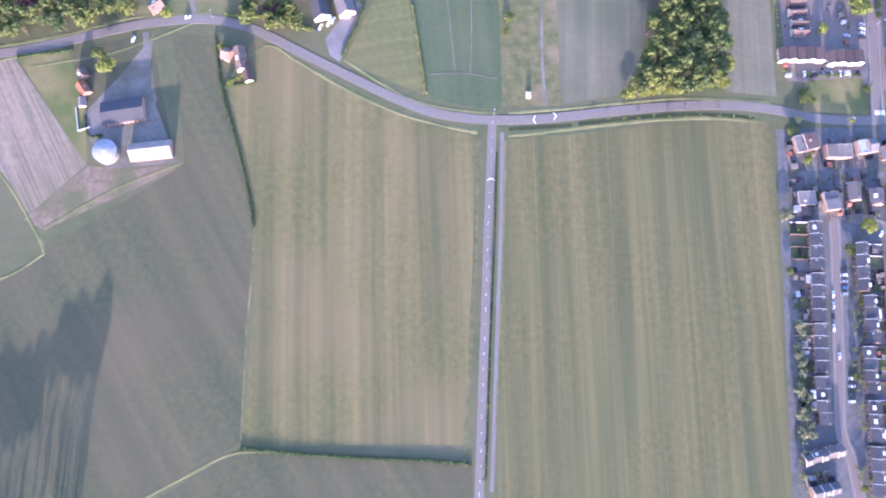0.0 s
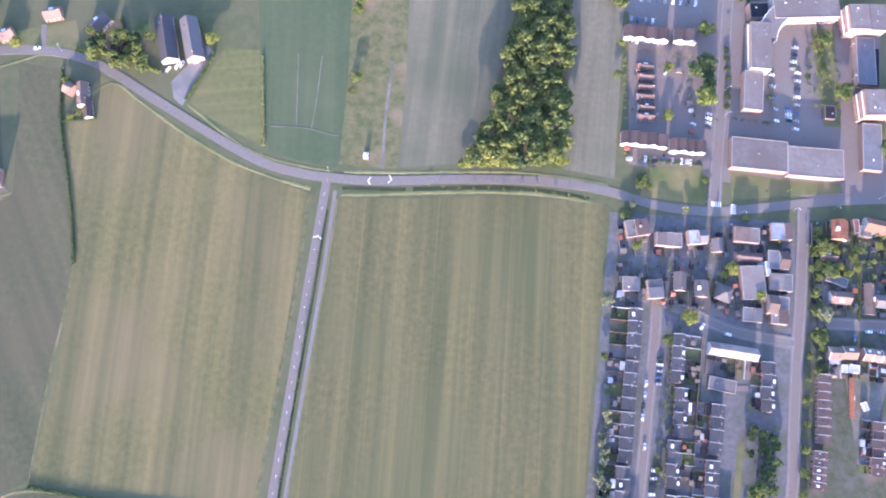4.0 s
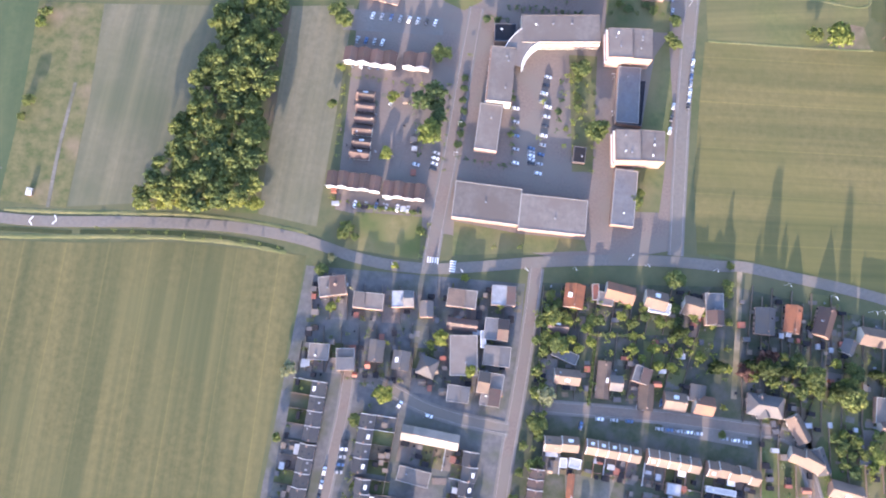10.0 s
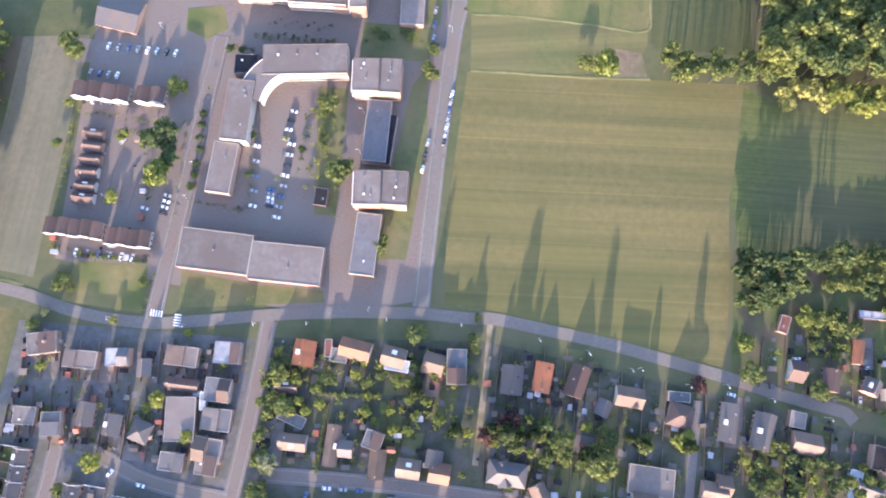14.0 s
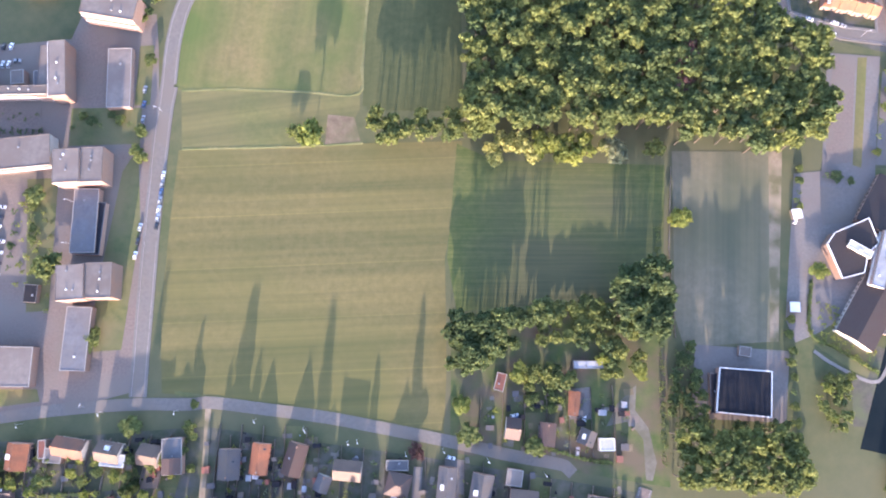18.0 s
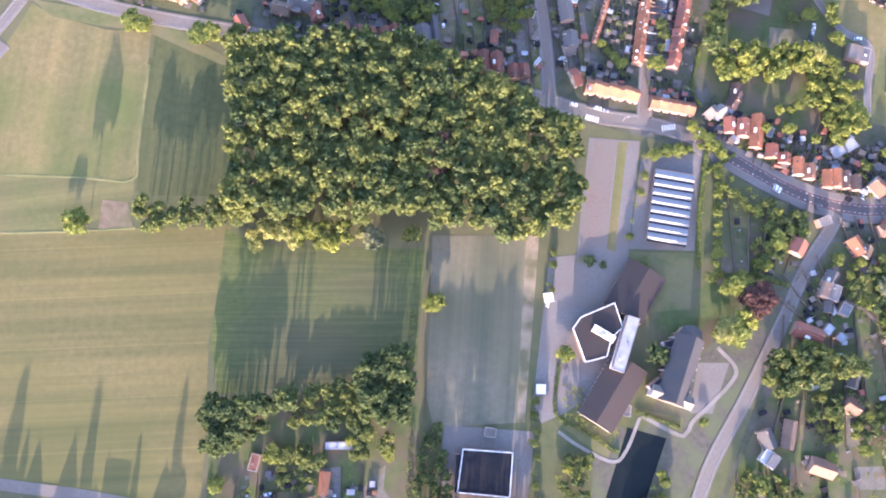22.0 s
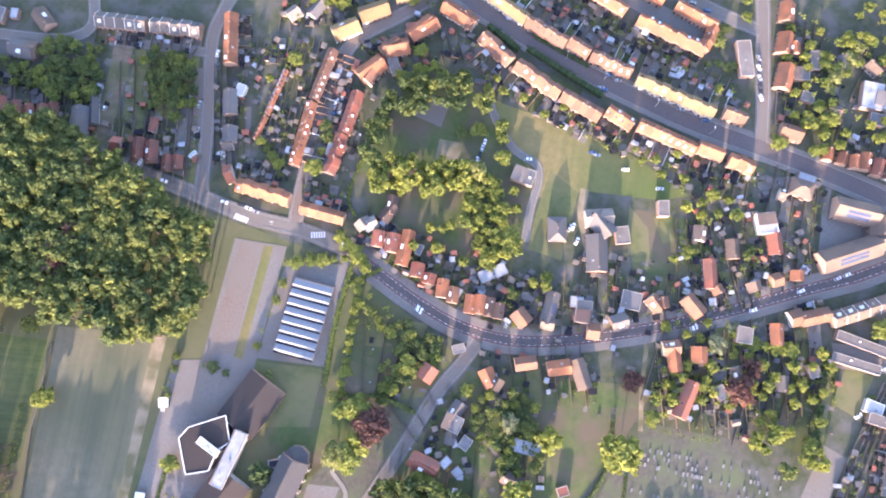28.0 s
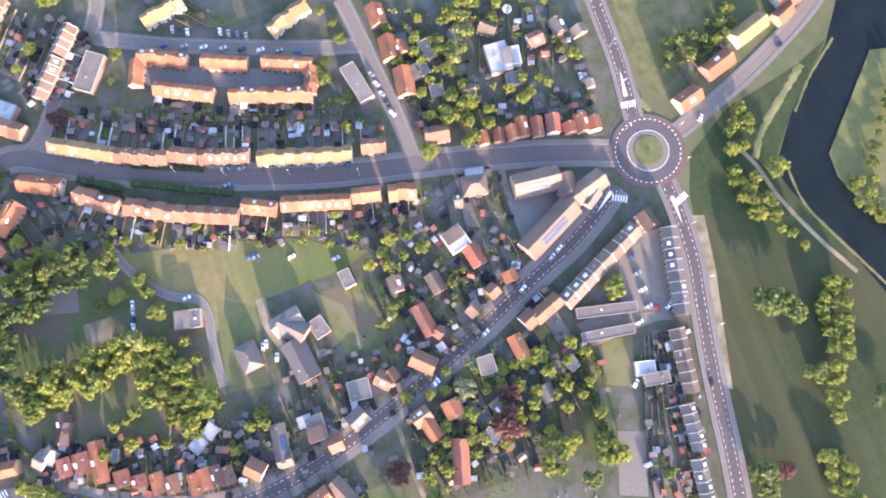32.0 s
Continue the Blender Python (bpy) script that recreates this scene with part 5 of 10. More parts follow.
def back_garden(whole, x, w, depth, plot, run):
    side = 1 if plot > 0 else -1
    deep = abs(plot)
    y0 = side * depth / 2
    k = SHEDS.randrange(len(lawn_mats))
    bm = bmesh.new()
    ya, yb = sorted((y0, y0 + side * deep))
    box(bm, x - w / 2 + 0.1, ya, -0.2, x + w / 2 - 0.1, yb, 0.14 + SHEDS.uniform(0, 0.03), whole)
    ob = tagged(mesh_object("garden", bm, lawn_mats[k]), LAWN_WORDS[k], "garden", "back gardens", "structure")
    p, q = whole @ Vector((x - w / 2, y0, 0)), whole @ Vector((x - w / 2, y0 + side * deep, 0))
    fence_panel(run, (p.x, p.y), (q.x, q.y), 1.7, SHEDS.choice((wood_mat, wood_mat, wall_brick, trim_white)))
    a = math.degrees(whole.to_euler().z)
    if SHEDS.random() < 0.26:
        s = whole @ Vector((x + SHEDS.uniform(-0.1, 0.1) * w, y0 + side * (deep - 1.6), 0))
        shed(s.x, s.y, min(w * 0.6, SHEDS.uniform(2.2, 3.6)), SHEDS.uniform(2, 2.8), a)
    if SHEDS.random() < 0.16:
        s = whole @ Vector((x, y0 + side * 1.6, 0))
        shed(s.x, s.y, w * 0.7, 3.0, a, SHEDS.choice(("felt", "sheet", "felt", "white")), 2.7)
    for _ in range(4):
        s = whole @ Vector((x + SHEDS.uniform(-0.4, 0.4) * w, y0 + side * SHEDS.uniform(0.15, 0.95) * deep, 0))
        scatter_item(s.x, s.y, a)
    for _ in range(SHEDS.randrange(3)):
        s = whole @ Vector((x + SHEDS.uniform(-0.4, 0.4) * w, y0 + side * SHEDS.uniform(0.3, 0.9) * deep, 0))
        bush(s.x, s.y, SHEDS.uniform(0.6, 1.5))


PLOT = [0]
CLUTTER = {}


def clutter_box(x, y, w, d, h, a, kind, z=0.09):
    """Notes one small garden thing, to be joined with the rest of its kind."""
    CLUTTER.setdefault(kind, []).append((x, y, w, d, h, a, z))


def clutter(pts, n, a=0.0):
    """n small outbuildings, terraces, tables and greenhouses inside an outline."""
    xs, ys = [p[0] for p in pts], [p[1] for p in pts]
    done = 0
    for _ in range(n * 6):
        x, y = SHEDS.uniform(min(xs), max(xs)), SHEDS.uniform(min(ys), max(ys))
        if done < n and inside((x, y), pts):
            done += 1
            scatter_item(x, y, a)


def scatter_item(x, y, a):
    k = SHEDS.random()
    if k < 0.3:
        clutter_box(x, y, SHEDS.uniform(2, 5), SHEDS.uniform(1.5, 4), 0.06 + SHEDS.uniform(0, 0.03), a, SHEDS.choice(("paving", "brick", "earth", "gravel")))
    elif k < 0.62:
        clutter_box(x, y, SHEDS.uniform(1.8, 4), SHEDS.uniform(1.6, 3.2), SHEDS.uniform(1.6, 2.7), a, SHEDS.choice(("felt", "wood", "felt", "wood", "felt", "slate", "slate", "tile", "sheet")))
    elif k < 0.85:
        clutter_box(x, y, SHEDS.uniform(0.6, 1.6), SHEDS.uniform(0.5, 1.4), SHEDS.uniform(0.5, 1.1), a + SHEDS.uniform(-40, 40), SHEDS.choice(("wood", "wood", "felt", "felt", "slate", "sheet")))
    else:
        bush(x, y, SHEDS.uniform(0.5, 1.3))


def plots(ax, ay, bx, by, cx, cy, dx, dy, n, green=0.5):
    """n gardens side by side between the edge a-b and the edge d-c, each with lawn or paving, fence, shed and shrubs."""
    a, b, c, d = (Vector(q) for q in ((ax, ay), (bx, by), (cx, cy), (dx, dy)))
    rails = bmesh.new()
    for i in range(n):
        t0, t1 = i / n, (i + 1) / n
        q = [a.lerp(b, t0), a.lerp(b, t1), d.lerp(c, t1), d.lerp(c, t0)]
        long = (q[3] - q[0]).length
        m = pose(q[0].x, q[0].y, 0, 0, 0, math.degrees(math.atan2(q[3].y - q[0].y, q[3].x - q[0].x)))
        box(rails, 0, -0.06, 0, long, 0.06, 1.65, m)
        cut = SHEDS.uniform(0.25, 0.6)
        mid0, mid1 = q[0].lerp(q[3], cut), q[1].lerp(q[2], cut)
        for k, pts in enumerate(([q[0], q[1], mid1, mid0], [mid0, mid1, q[2], q[3]])):
            if SHEDS.random() < 0.72:
                continue
            soft = SHEDS.random() < green
            j = SHEDS.choice((0, 1, 5, 8, 1)) if soft else SHEDS.choice((2, 3, 4, 6, 7))
            bm = bmesh.new()
            PLOT[0] += 1
            prism(bm, [tuple(p) for p in pts], -0.2, 0.0875 + PLOT[0] % 20 * 0.0002)
            tagged(mesh_object("garden", bm, lawn_mats[j]), LAWN_WORDS[j], "garden", "back gardens", "structure")
        ang = math.degrees(math.atan2(by - ay, bx - ax))
        wide = (q[1] - q[0]).length
        if SHEDS.random() < 0.26:
            p = q[0].lerp(q[1], SHEDS.uniform(0.35, 0.65)).lerp(q[3].lerp(q[2], 0.5), SHEDS.uniform(0.7, 0.9))
            shed(p.x, p.y, min(wide * 0.6, SHEDS.uniform(2.2, 4.5)), SHEDS.uniform(2, 4), ang)
        for _ in range(SHEDS.randrange(2, 7)):
            p = q[0].lerp(q[1], SHEDS.uniform(0.08, 0.92)).lerp(q[3].lerp(q[2], SHEDS.random()), SHEDS.uniform(0.1, 0.95))
            bush(p.x, p.y, SHEDS.uniform(0.6, 2.0))
        for _ in range(4):
            p = q[0].lerp(q[1], SHEDS.uniform(0.12, 0.88)).lerp(q[3].lerp(q[2], SHEDS.uniform(0.12, 0.88)), SHEDS.uniform(0.05, 0.95))
            scatter_item(p.x, p.y, ang)
        if SHEDS.random() < green * 0.6:
            p = q[0].lerp(q[2], SHEDS.uniform(0.35, 0.75))
            tree(p.x, p.y, SHEDS.uniform(1.3, 2.05), SHEDS.uniform(3, 5), SHEDS.choice(("green", "light", "dark", "light")))
    tagged(mesh_object("garden_fence", rails, wood_mat), "weathered wooden fences between gardens", "fence", "garden fences", "stuff")


def house(x0, y0, x1, y1, width, style, h=6.5):
    d = math.hypot(x1 - x0, y1 - y0)
    width *= 0.86
    t = pitched(d, width, max(2.3, h - 2.2), style, skylights=HOUSES.choice((0, 0, 0, 1)) if width < 12 else 0, dormer=HOUSES.random() < 0.25 and width < 12, chimney=5 < width < 12, words="detached", walls=wall_white if HOUSES.random() < 0.35 else None)
    t.matrix_world = pose((x0 + x1) / 2, (y0 + y1) / 2, 0, 0, 0, math.degrees(math.atan2(y1 - y0, x1 - x0)))
    return t


def hip(x0, y0, x1, y1, width, style, h=6.5):
    """A house with a hipped roof."""
    d = math.hypot(x1 - x0, y1 - y0)
    thing = tagged(new("house"), f"detached house with {ROOF_WORDS[style]} hipped roof", "house", "houses")
    eaves, rise = max(2.4, h - 1.5), width * 0.36
    bm = bmesh.new()
    box(bm, -d / 2, -width / 2, 0, d / 2, width / 2, eaves)
    part("wall", bm, wall_brick, thing)
    bm = bmesh.new()
    hx, hy, rx = d / 2 + 0.4, width / 2 + 0.4, max(0.3, d / 2 - width * 0.42)
    lo = [bm.verts.new(p) for p in ((-hx, -hy, eaves), (hx, -hy, eaves), (hx, hy, eaves), (-hx, hy, eaves))]
    a, b = bm.verts.new((-rx, 0, eaves + rise)), bm.verts.new((rx, 0, eaves + rise))
    for f in ((lo[0], lo[1], b, a), (lo[1], lo[2], b), (lo[2], lo[3], a, b), (lo[3], lo[0], a), (lo[3], lo[2], lo[1], lo[0])):
        bm.faces.new(f)
    part("roof", bm, ROOF[style], thing)
    bm = bmesh.new()
    box(bm, -0.4, -0.3, eaves + rise - 0.8, 0.4, 0.3, eaves + rise + 0.8)
    part("chimney", bm, wall_brick, thing)
    thing.matrix_world = pose((x0 + x1) / 2, (y0 + y1) / 2, 0, 0, 0, math.degrees(math.atan2(y1 - y0, x1 - x0)))
    return thing


FLAT_WORDS = {"g2": "dark grey felt", "r2": "red tiled", "f": "grey felt", "d": "black felt", "l": "pale sheet", "w": "white"}


FLATS = [0]


def flat(x0, y0, x1, y1, width, style, h=3.2):
    """A flat-roofed block with parapet, roof skin, roof boxes and rows of windows."""
    d = math.hypot(x1 - x0, y1 - y0)
    big = h > 7
    FLATS[0] += 1
    h += FLATS[0] % 17 * 0.03
    thing = tagged(new("apartment_block" if big else "flat_roofed_building"), f"{'tall' if big else 'low'} brick building with {FLAT_WORDS[style]} flat roof", "building", "flat-roofed buildings")
    hx, hy = d / 2, width / 2
    bm = bmesh.new()
    box(bm, -hx, -hy, 0, hx, hy, h)
    part("wall", bm, wall_white if style == "w" or 8.6 < h < 10 else wall_brick, thing)
    bm = bmesh.new()
    box(bm, -hx + 0.3, -hy + 0.3, h - 0.2, hx - 0.3, hy - 0.3, h + 0.08)
    part("roof", bm, {"f": felt, "g2": grey_felt, "r2": ROOF["r"], "d": dark_felt, "l": light_sheet, "w": white_sheet}[style], thing)
    bm = bmesh.new()
    for bx in ((-hx, -hy, hx, -hy + 0.3), (-hx, hy - 0.3, hx, hy), (-hx, -hy + 0.3, -hx + 0.3, hy - 0.3), (hx - 0.3, -hy + 0.3, hx, hy - 0.3)):
        box(bm, bx[0] - 0.03, bx[1] - 0.03, h - 0.1, bx[2] + 0.03, bx[3] + 0.03, h + 0.25)
    part("parapet", bm, {"w": trim_white, "d": grey_felt, "l": lead}.get(style, kerbstone if h < 7 else felt), thing)
    if 8 < d < 18 and 7 < width < 14 and 3.4 < h < 6:
        side, cut = (-1 if FLATS[0] % 2 else 1), (0.1, -0.15, 0.25)[FLATS[0] % 3]
        xa, xb = sorted((side * hx * 0.94, side * hx * cut))
        bm = bmesh.new()
        box(bm, xa, -hy * 0.9, h - 0.1, xb, hy * 0.9, h + 1.1)
        part("upper_storey", bm, wall_brick if FLATS[0] % 4 else wall_white, thing)
        bm = bmesh.new()
        if FLATS[0] % 3:
            box(bm, xa - 0.15, -hy * 0.94, h + 1.1, xb + 0.15, hy * 0.94, h + 1.3)
        else:
            gable_roof(bm, (xb - xa) / 2 + 0.2, hy * 0.96, h + 1.05, hy * 0.5, cx=(xa + xb) / 2)
        part("upper_roof", bm, (ROOF["b"], felt, grey_felt, ROOF["t"])[FLATS[0] % 4], thing)
    if d > 9:
        for _ in range(3 if big else 1):
            bm = bmesh.new()
            x, y = HOUSES.uniform(-0.7, 0.7) * hx, HOUSES.uniform(-0.5, 0.5) * hy
            box(bm, x - 0.5, y - 0.4, h, x + 0.5, y + 0.4, h + 0.7)
            part("roof_box", bm, lead if HOUSES.random() < 0.6 else trim_white, thing)
    if big:
        floors, bays = int(h / 2.9), max(2, int(d / 5))
        for side in (-1,):
            for fl in range(floors):
                for i in range(bays):
                    x = (i + 0.5) / bays * d - hx
                    bm = bmesh.new()
                    box(bm, x - 1.3, side * hy - 0.08, fl * 2.9 + 0.9, x + 1.3, side * hy + 0.05, fl * 2.9 + 2.4)
                    part("window", bm, glass_mat, thing)
                if side < 0:
                    bm = bmesh.new()
                    box(bm, -hx, -hy - 0.9, fl * 2.9 + 2.55, hx, -hy, fl * 2.9 + 2.75)
                    part("balcony_slab", bm, trim_white if fl % 2 else wall_brick, thing)
    thing.matrix_world = pose((x0 + x1) / 2, (y0 + y1) / 2, 0, 0, 0, math.degrees(math.atan2(y1 - y0, x1 - x0)))
    return thing


# ---- single buildings ----
def silo(x, y, r, h):
    thing = tagged(new("slurry_tank"), "round farm tank with pale domed cover", "tank")
    thing.location = (x, y, 0)
    bm = bmesh.new()
    bmesh.ops.create_cone(bm, cap_ends=True, segments=40, radius1=r, radius2=r, depth=h, matrix=Matrix.Translation((0, 0, h / 2)))
    part("tank_wall", bm, concrete, thing)
    bm = bmesh.new()
    bmesh.ops.create_cone(bm, cap_ends=False, segments=20, radius1=r + 0.1, radius2=r * 0.5, depth=r * 0.22, matrix=Matrix.Translation((0, 0, h + r * 0.11)))
    bmesh.ops.create_cone(bm, cap_ends=False, segments=20, radius1=r * 0.5, radius2=0.05, depth=r * 0.1, matrix=Matrix.Translation((0, 0, h + r * 0.27)))
    part("cover", bm, light_sheet, thing, "pale blue-grey membrane")


def curved_block(x, y, r0, r1, a0, a1, h):
    """A quarter-round apartment wing about a centre."""
    thing = tagged(new("apartment_block"), "curved white apartment wing with grey flat roof", "building", "flat-roofed buildings")
    n = 20

    def ring(bm, ra, rb, z0, z1):
        prev = None
        for i in range(n + 1):
            a = radians(a0 + (a1 - a0) * i / n)
            q = [bm.verts.new((x + rr * math.cos(a), y + rr * math.sin(a), z)) for rr, z in ((ra, z0), (rb, z0), (rb, z1), (ra, z1))]
            if prev:
                for k in range(4):
                    bm.faces.new((prev[k], prev[(k + 1) % 4], q[(k + 1) % 4], q[k]))
            prev = q
        bmesh.ops.recalc_face_normals(bm, faces=bm.faces)
    for name, mat, ra, rb, z0, z1 in (("wall", wall_white, r0, r1, 0, h), ("roof", felt, r0 + 0.3, r1 - 0.3, h, h + 0.1), ("parapet", trim_white, r0 - 0.05, r0 + 0.3, h - 0.1, h + 0.35), ("parapet", trim_white, r1 - 0.3, r1 + 0.05, h - 0.1, h + 0.35),
                                      ("balcony_slab", trim_white, r0 - 1.2, r0, 2.7, 2.95), ("balcony_slab", trim_white, r0 - 1.2, r0, 5.6, 5.85)):
        bm = bmesh.new()
        ring(bm, ra, rb, z0, z1)
        part(name, bm, mat, thing)


def greenhouse(x0, y0, x1, y1, length, n):
    """A range of sheds with white ridged roofs, one behind another from the first point to the second."""
    a = math.degrees(math.atan2(y1 - y0, x1 - x0))
    d = math.hypot(x1 - x0, y1 - y0) / n
    thing = tagged(new("market_hall"), "long hall with alternating white and dark ridged roofs", "hall")
    m = pose(x0, y0, 0, 0, 0, a)
    bm = bmesh.new()
    box(bm, 0, -length / 2, 0, d * n, length / 2, 3.2, m)
    part("wall", bm, wall_brick, thing)
    for i in range(n):
        bm = bmesh.new()
        for q in ((d * i, d * i + d * 0.55, 3.2, 4.7),):
            vs = [m @ Vector((q[0] + u, v, z)) for v in (-length / 2, length / 2) for u, z in ((0.05, 3.1), (d * 0.94, 3.1), (d * 0.25, 4.6))]
            b = [bm.verts.new(v) for v in vs]
            for f in ((0, 1, 4, 3), (1, 2, 5, 4), (2, 0, 3, 5), (0, 2, 1), (3, 4, 5)):
                bm.faces.new([b[k] for k in f])
        bmesh.ops.recalc_face_normals(bm, faces=bm.faces)
        part("roof_bay", bm, lead, thing, "white ribbed roof sheet")
        bm = bmesh.new()
        box(bm, d * i - d * 0.16, -length / 2, 3.1, d * i + 0.06, length / 2, 3.32, m)
        part("gutter", bm, dark_felt, thing, "dark valley gutter")


def church(x0, y0, x1, y1, width):
    """A nave with slate roof, buttresses, a square tower at the first end and an apse at the other."""
    a = math.degrees(math.atan2(y1 - y0, x1 - x0))
    d = math.hypot(x1 - x0, y1 - y0)
    thing = pitched(d, width, 9, "k", rise=width * 0.62, chimney=False, name="church", group="", words="church")
    tagged(thing, "old brick church with steep slate roof and apse", "church")
    thing.matrix_world = pose((x0 + x1) / 2, (y0 + y1) / 2, 0, 0, 0, a)
    for i in range(6):
        for side in (-1, 1):
            bm = bmesh.new()
            x = (i - 2.5) * d / 6
            box(bm, x - 0.4, min(side * width / 2, side * (width / 2 + 1.3)), 0, x + 0.4, max(side * width / 2, side * (width / 2 + 1.3)), 7.5)
            part("buttress", bm, wall_white, thing, "pale stone buttress")
    bm = bmesh.new()
    bmesh.ops.create_cone(bm, cap_ends=True, segments=8, radius1=width * 0.42, radius2=width * 0.42, depth=9, matrix=Matrix.Translation((d / 2, 0, 4.5)))
    part("apse", bm, wall_brick, thing)
    bm = bmesh.new()
    bmesh.ops.create_cone(bm, cap_ends=True, segments=8, radius1=width * 0.46, radius2=0.1, depth=4.5, matrix=Matrix.Translation((d / 2, 0, 11.2)))
    part("apse_roof", bm, ROOF["k"], thing)
    bm = bmesh.new()
    gable_roof(bm, width * 0.75, 3.6, 9, 3.2)
    bmesh.ops.transform(bm, matrix=Matrix.Translation((-d / 2 + 3.4, 0, 0)) @ Matrix.Rotation(radians(90), 4, "Z"), verts=bm.verts)
    # pale tile colour stands in for sunlight on the transept roof
    part("transept_roof", bm, ROOF["w"], thing, "sunlit pale transept roof")
    bm = bmesh.new()
    box(bm, -d / 2 + 0.2, -width * 0.75, 0, -d / 2 + 6.6, width * 0.75, 9.2)
    part("transept", bm, wall_white, thing)


def solar_house(x0, y0, x1, y1, width, style, h, n):
    d = math.hypot(x1 - x0, y1 - y0)
    t = pitched(d, width, h - 1.5, style, solar=n, chimney=True, words="long new", group="houses with solar panels")
    t.matrix_world = pose((x0 + x1) / 2, (y0 + y1) / 2, 0, 0, 0, math.degrees(math.atan2(y1 - y0, x1 - x0)))


def pool(x, y, r):
    thing = tagged(new("garden_pool"), "round garden pool with bright blue water", "pool", "garden pools")
    thing.location = (x, y, 0)
    for name, ra, z, mat in (("rim", r, 0.8, trim_white), ("water", r - 0.15, 0.72, pool_mat)):
        bm = bmesh.new()
        bmesh.ops.create_cone(bm, cap_ends=True, segments=24, radius1=ra, radius2=ra, depth=z + (0.1 if name == "water" else 0), matrix=Matrix.Translation((0, 0, z / 2)))
        part(name, bm, mat, thing)


pool_mat = material("pool_water", (0.06, 0.3, 0.5), (0.08, 0.36, 0.56), 0.5, rough=0.15, bump=0)


def hall(pts, h, mat, words, rim=True):
    """A hall of free outline with a flat roof and a white roof edge."""
    thing = tagged(new("hall"), words, "hall")
    bm = bmesh.new()
    prism(bm, pts, 0, h)
    part("wall", bm, wall_brick, thing)
    cx, cy = sum(p[0] for p in pts) / len(pts), sum(p[1] for p in pts) / len(pts)
    bm = bmesh.new()
    prism(bm, [(cx + (x - cx) * 0.97, cy + (y - cy) * 0.97) for x, y in pts], h, h + 0.12)
    part("roof", bm, mat, thing)
    if rim:
        for p, q in zip(pts, pts[1:] + pts[:1]):
            bm = bmesh.new()
            d = math.hypot(q[0] - p[0], q[1] - p[1])
            box(bm, -0.2, -0.25, h - 0.3, d + 0.2, 0.25, h + 0.45, pose(p[0], p[1], 0, 0, 0, math.degrees(math.atan2(q[1] - p[1], q[0] - p[0]))))
            part("roof_edge", bm, trim_white, thing, "white metal roof edge")


def graves(x0, y0, x1, y1, n):
    """A row of graves along a line."""
    a = math.degrees(math.atan2(y1 - y0, x1 - x0))
    for i in range(n):
        if SHEDS.random() < 0.34:
            t = (i + 0.5) / n
            grave(x0 + (x1 - x0) * t, y0 + (y1 - y0) * t, a)


def boat(x, y, a):
    thing = tagged(new("motor_boat"), "small white motor boat on the river", "boat")
    thing.matrix_world = pose(x, y, 0.1, 0, 0, a)
    bm = bmesh.new()
    lo = [bm.verts.new((u, v, -0.1)) for u, v in ((-3, -0.8), (1.5, -0.8), (3.2, 0), (1.5, 0.8), (-3, 0.8))]
    hi = [bm.verts.new((u * 1.08, v * 1.3, 0.8)) for u, v in ((-3, -0.8), (1.5, -0.8), (3.2, 0), (1.5, 0.8), (-3, 0.8))]
    for i in range(5):
        bm.faces.new((lo[i], lo[(i + 1) % 5], hi[(i + 1) % 5], hi[i]))
    bm.faces.new(hi)
    bmesh.ops.recalc_face_normals(bm, faces=bm.faces)
    part("hull", bm, trim_white, thing)
    bm = bmesh.new()
    box(bm, -1.2, -0.7, 0.8, 0.8, 0.7, 1.7)
    part("cabin", bm, PAINTS["s"], thing)


def chevron(x, y, a):
    thing = tagged(new("road_marking"), "white painted chevron on the asphalt road", "road marking", "road markings", "structure")
    thing.matrix_world = pose(x, y, 0, 0, 0, a)
    for side in (-1, 1):
        bm = bmesh.new()
        box(bm, 0, -0.25, 0.2, 3.2, 0.25, 0.33, Matrix.Rotation(radians(side * 55), 4, "Z"))
        part("stroke", bm, paint, thing)


def grave(x, y, a, kind=0):
    thing = tagged(new("grave"), "grey stone grave with low border", "grave", "cemetery graves")
    thing.matrix_world = pose(x, y, road_height(x, y), 0, 0, a)
    if not BUILT.get("grave"):
        meshes = []
        for q in ((-0.5, -1, 0, 0.5, 1, 0.25), (-0.4, 1, 0, 0.4, 1.15, 0.6)):
            bm = bmesh.new()
            box(bm, *q)
            me = bpy.data.meshes.new("slab")
            bm.to_mesh(me)
            bm.free()
            me.materials.append(stone_mat)
            meshes.append(me)
        BUILT["grave"] = meshes
    for name, me in zip(("slab", "headstone"), BUILT["grave"]):
        new(name, me).parent = thing



# the farm and the western fields

house(-187.3, 139.2, -161.2, 142.3, 13, "w", 5)
silo(-202.1, 139.5, 7.6, 6)
house(-222.6, 185.6, -217.5, 178.3, 7, "o", 5)
house(-223, 194.4, -219.8, 189.4, 7, "t", 5)
house(-220.9, 176, -220.1, 170.1, 5, "w", 4)
house(-132.3, 206.7, -126.9, 204.5, 8, "t", 7)
house(-122.1, 210.8, -119, 195, 8, "t", 6)
house(-117.9, 201.2, -114.3, 187.6, 6, "b", 5)
house(-181.2, 236.7, -173.1, 241.7, 8, "t", 6)
wood([(-310.5, 210.8), (-325, 266.6), (-189.3, 251.6), (-186.9, 234.4), (-226.3, 223.8), (-264.1, 215.9)], 8, 3.5, 5.5, 15.8, "mixed")
wood([(-125.3, 232.2), (-122.9, 248.7), (-78, 247.3), (-80.3, 222.8), (-102.3, 223.3)], 8, 3, 4.5, 13.2, "mixed")
hedge("dark", 1.6, [(-132.6, 184.2), (-110.7, 188.4)])
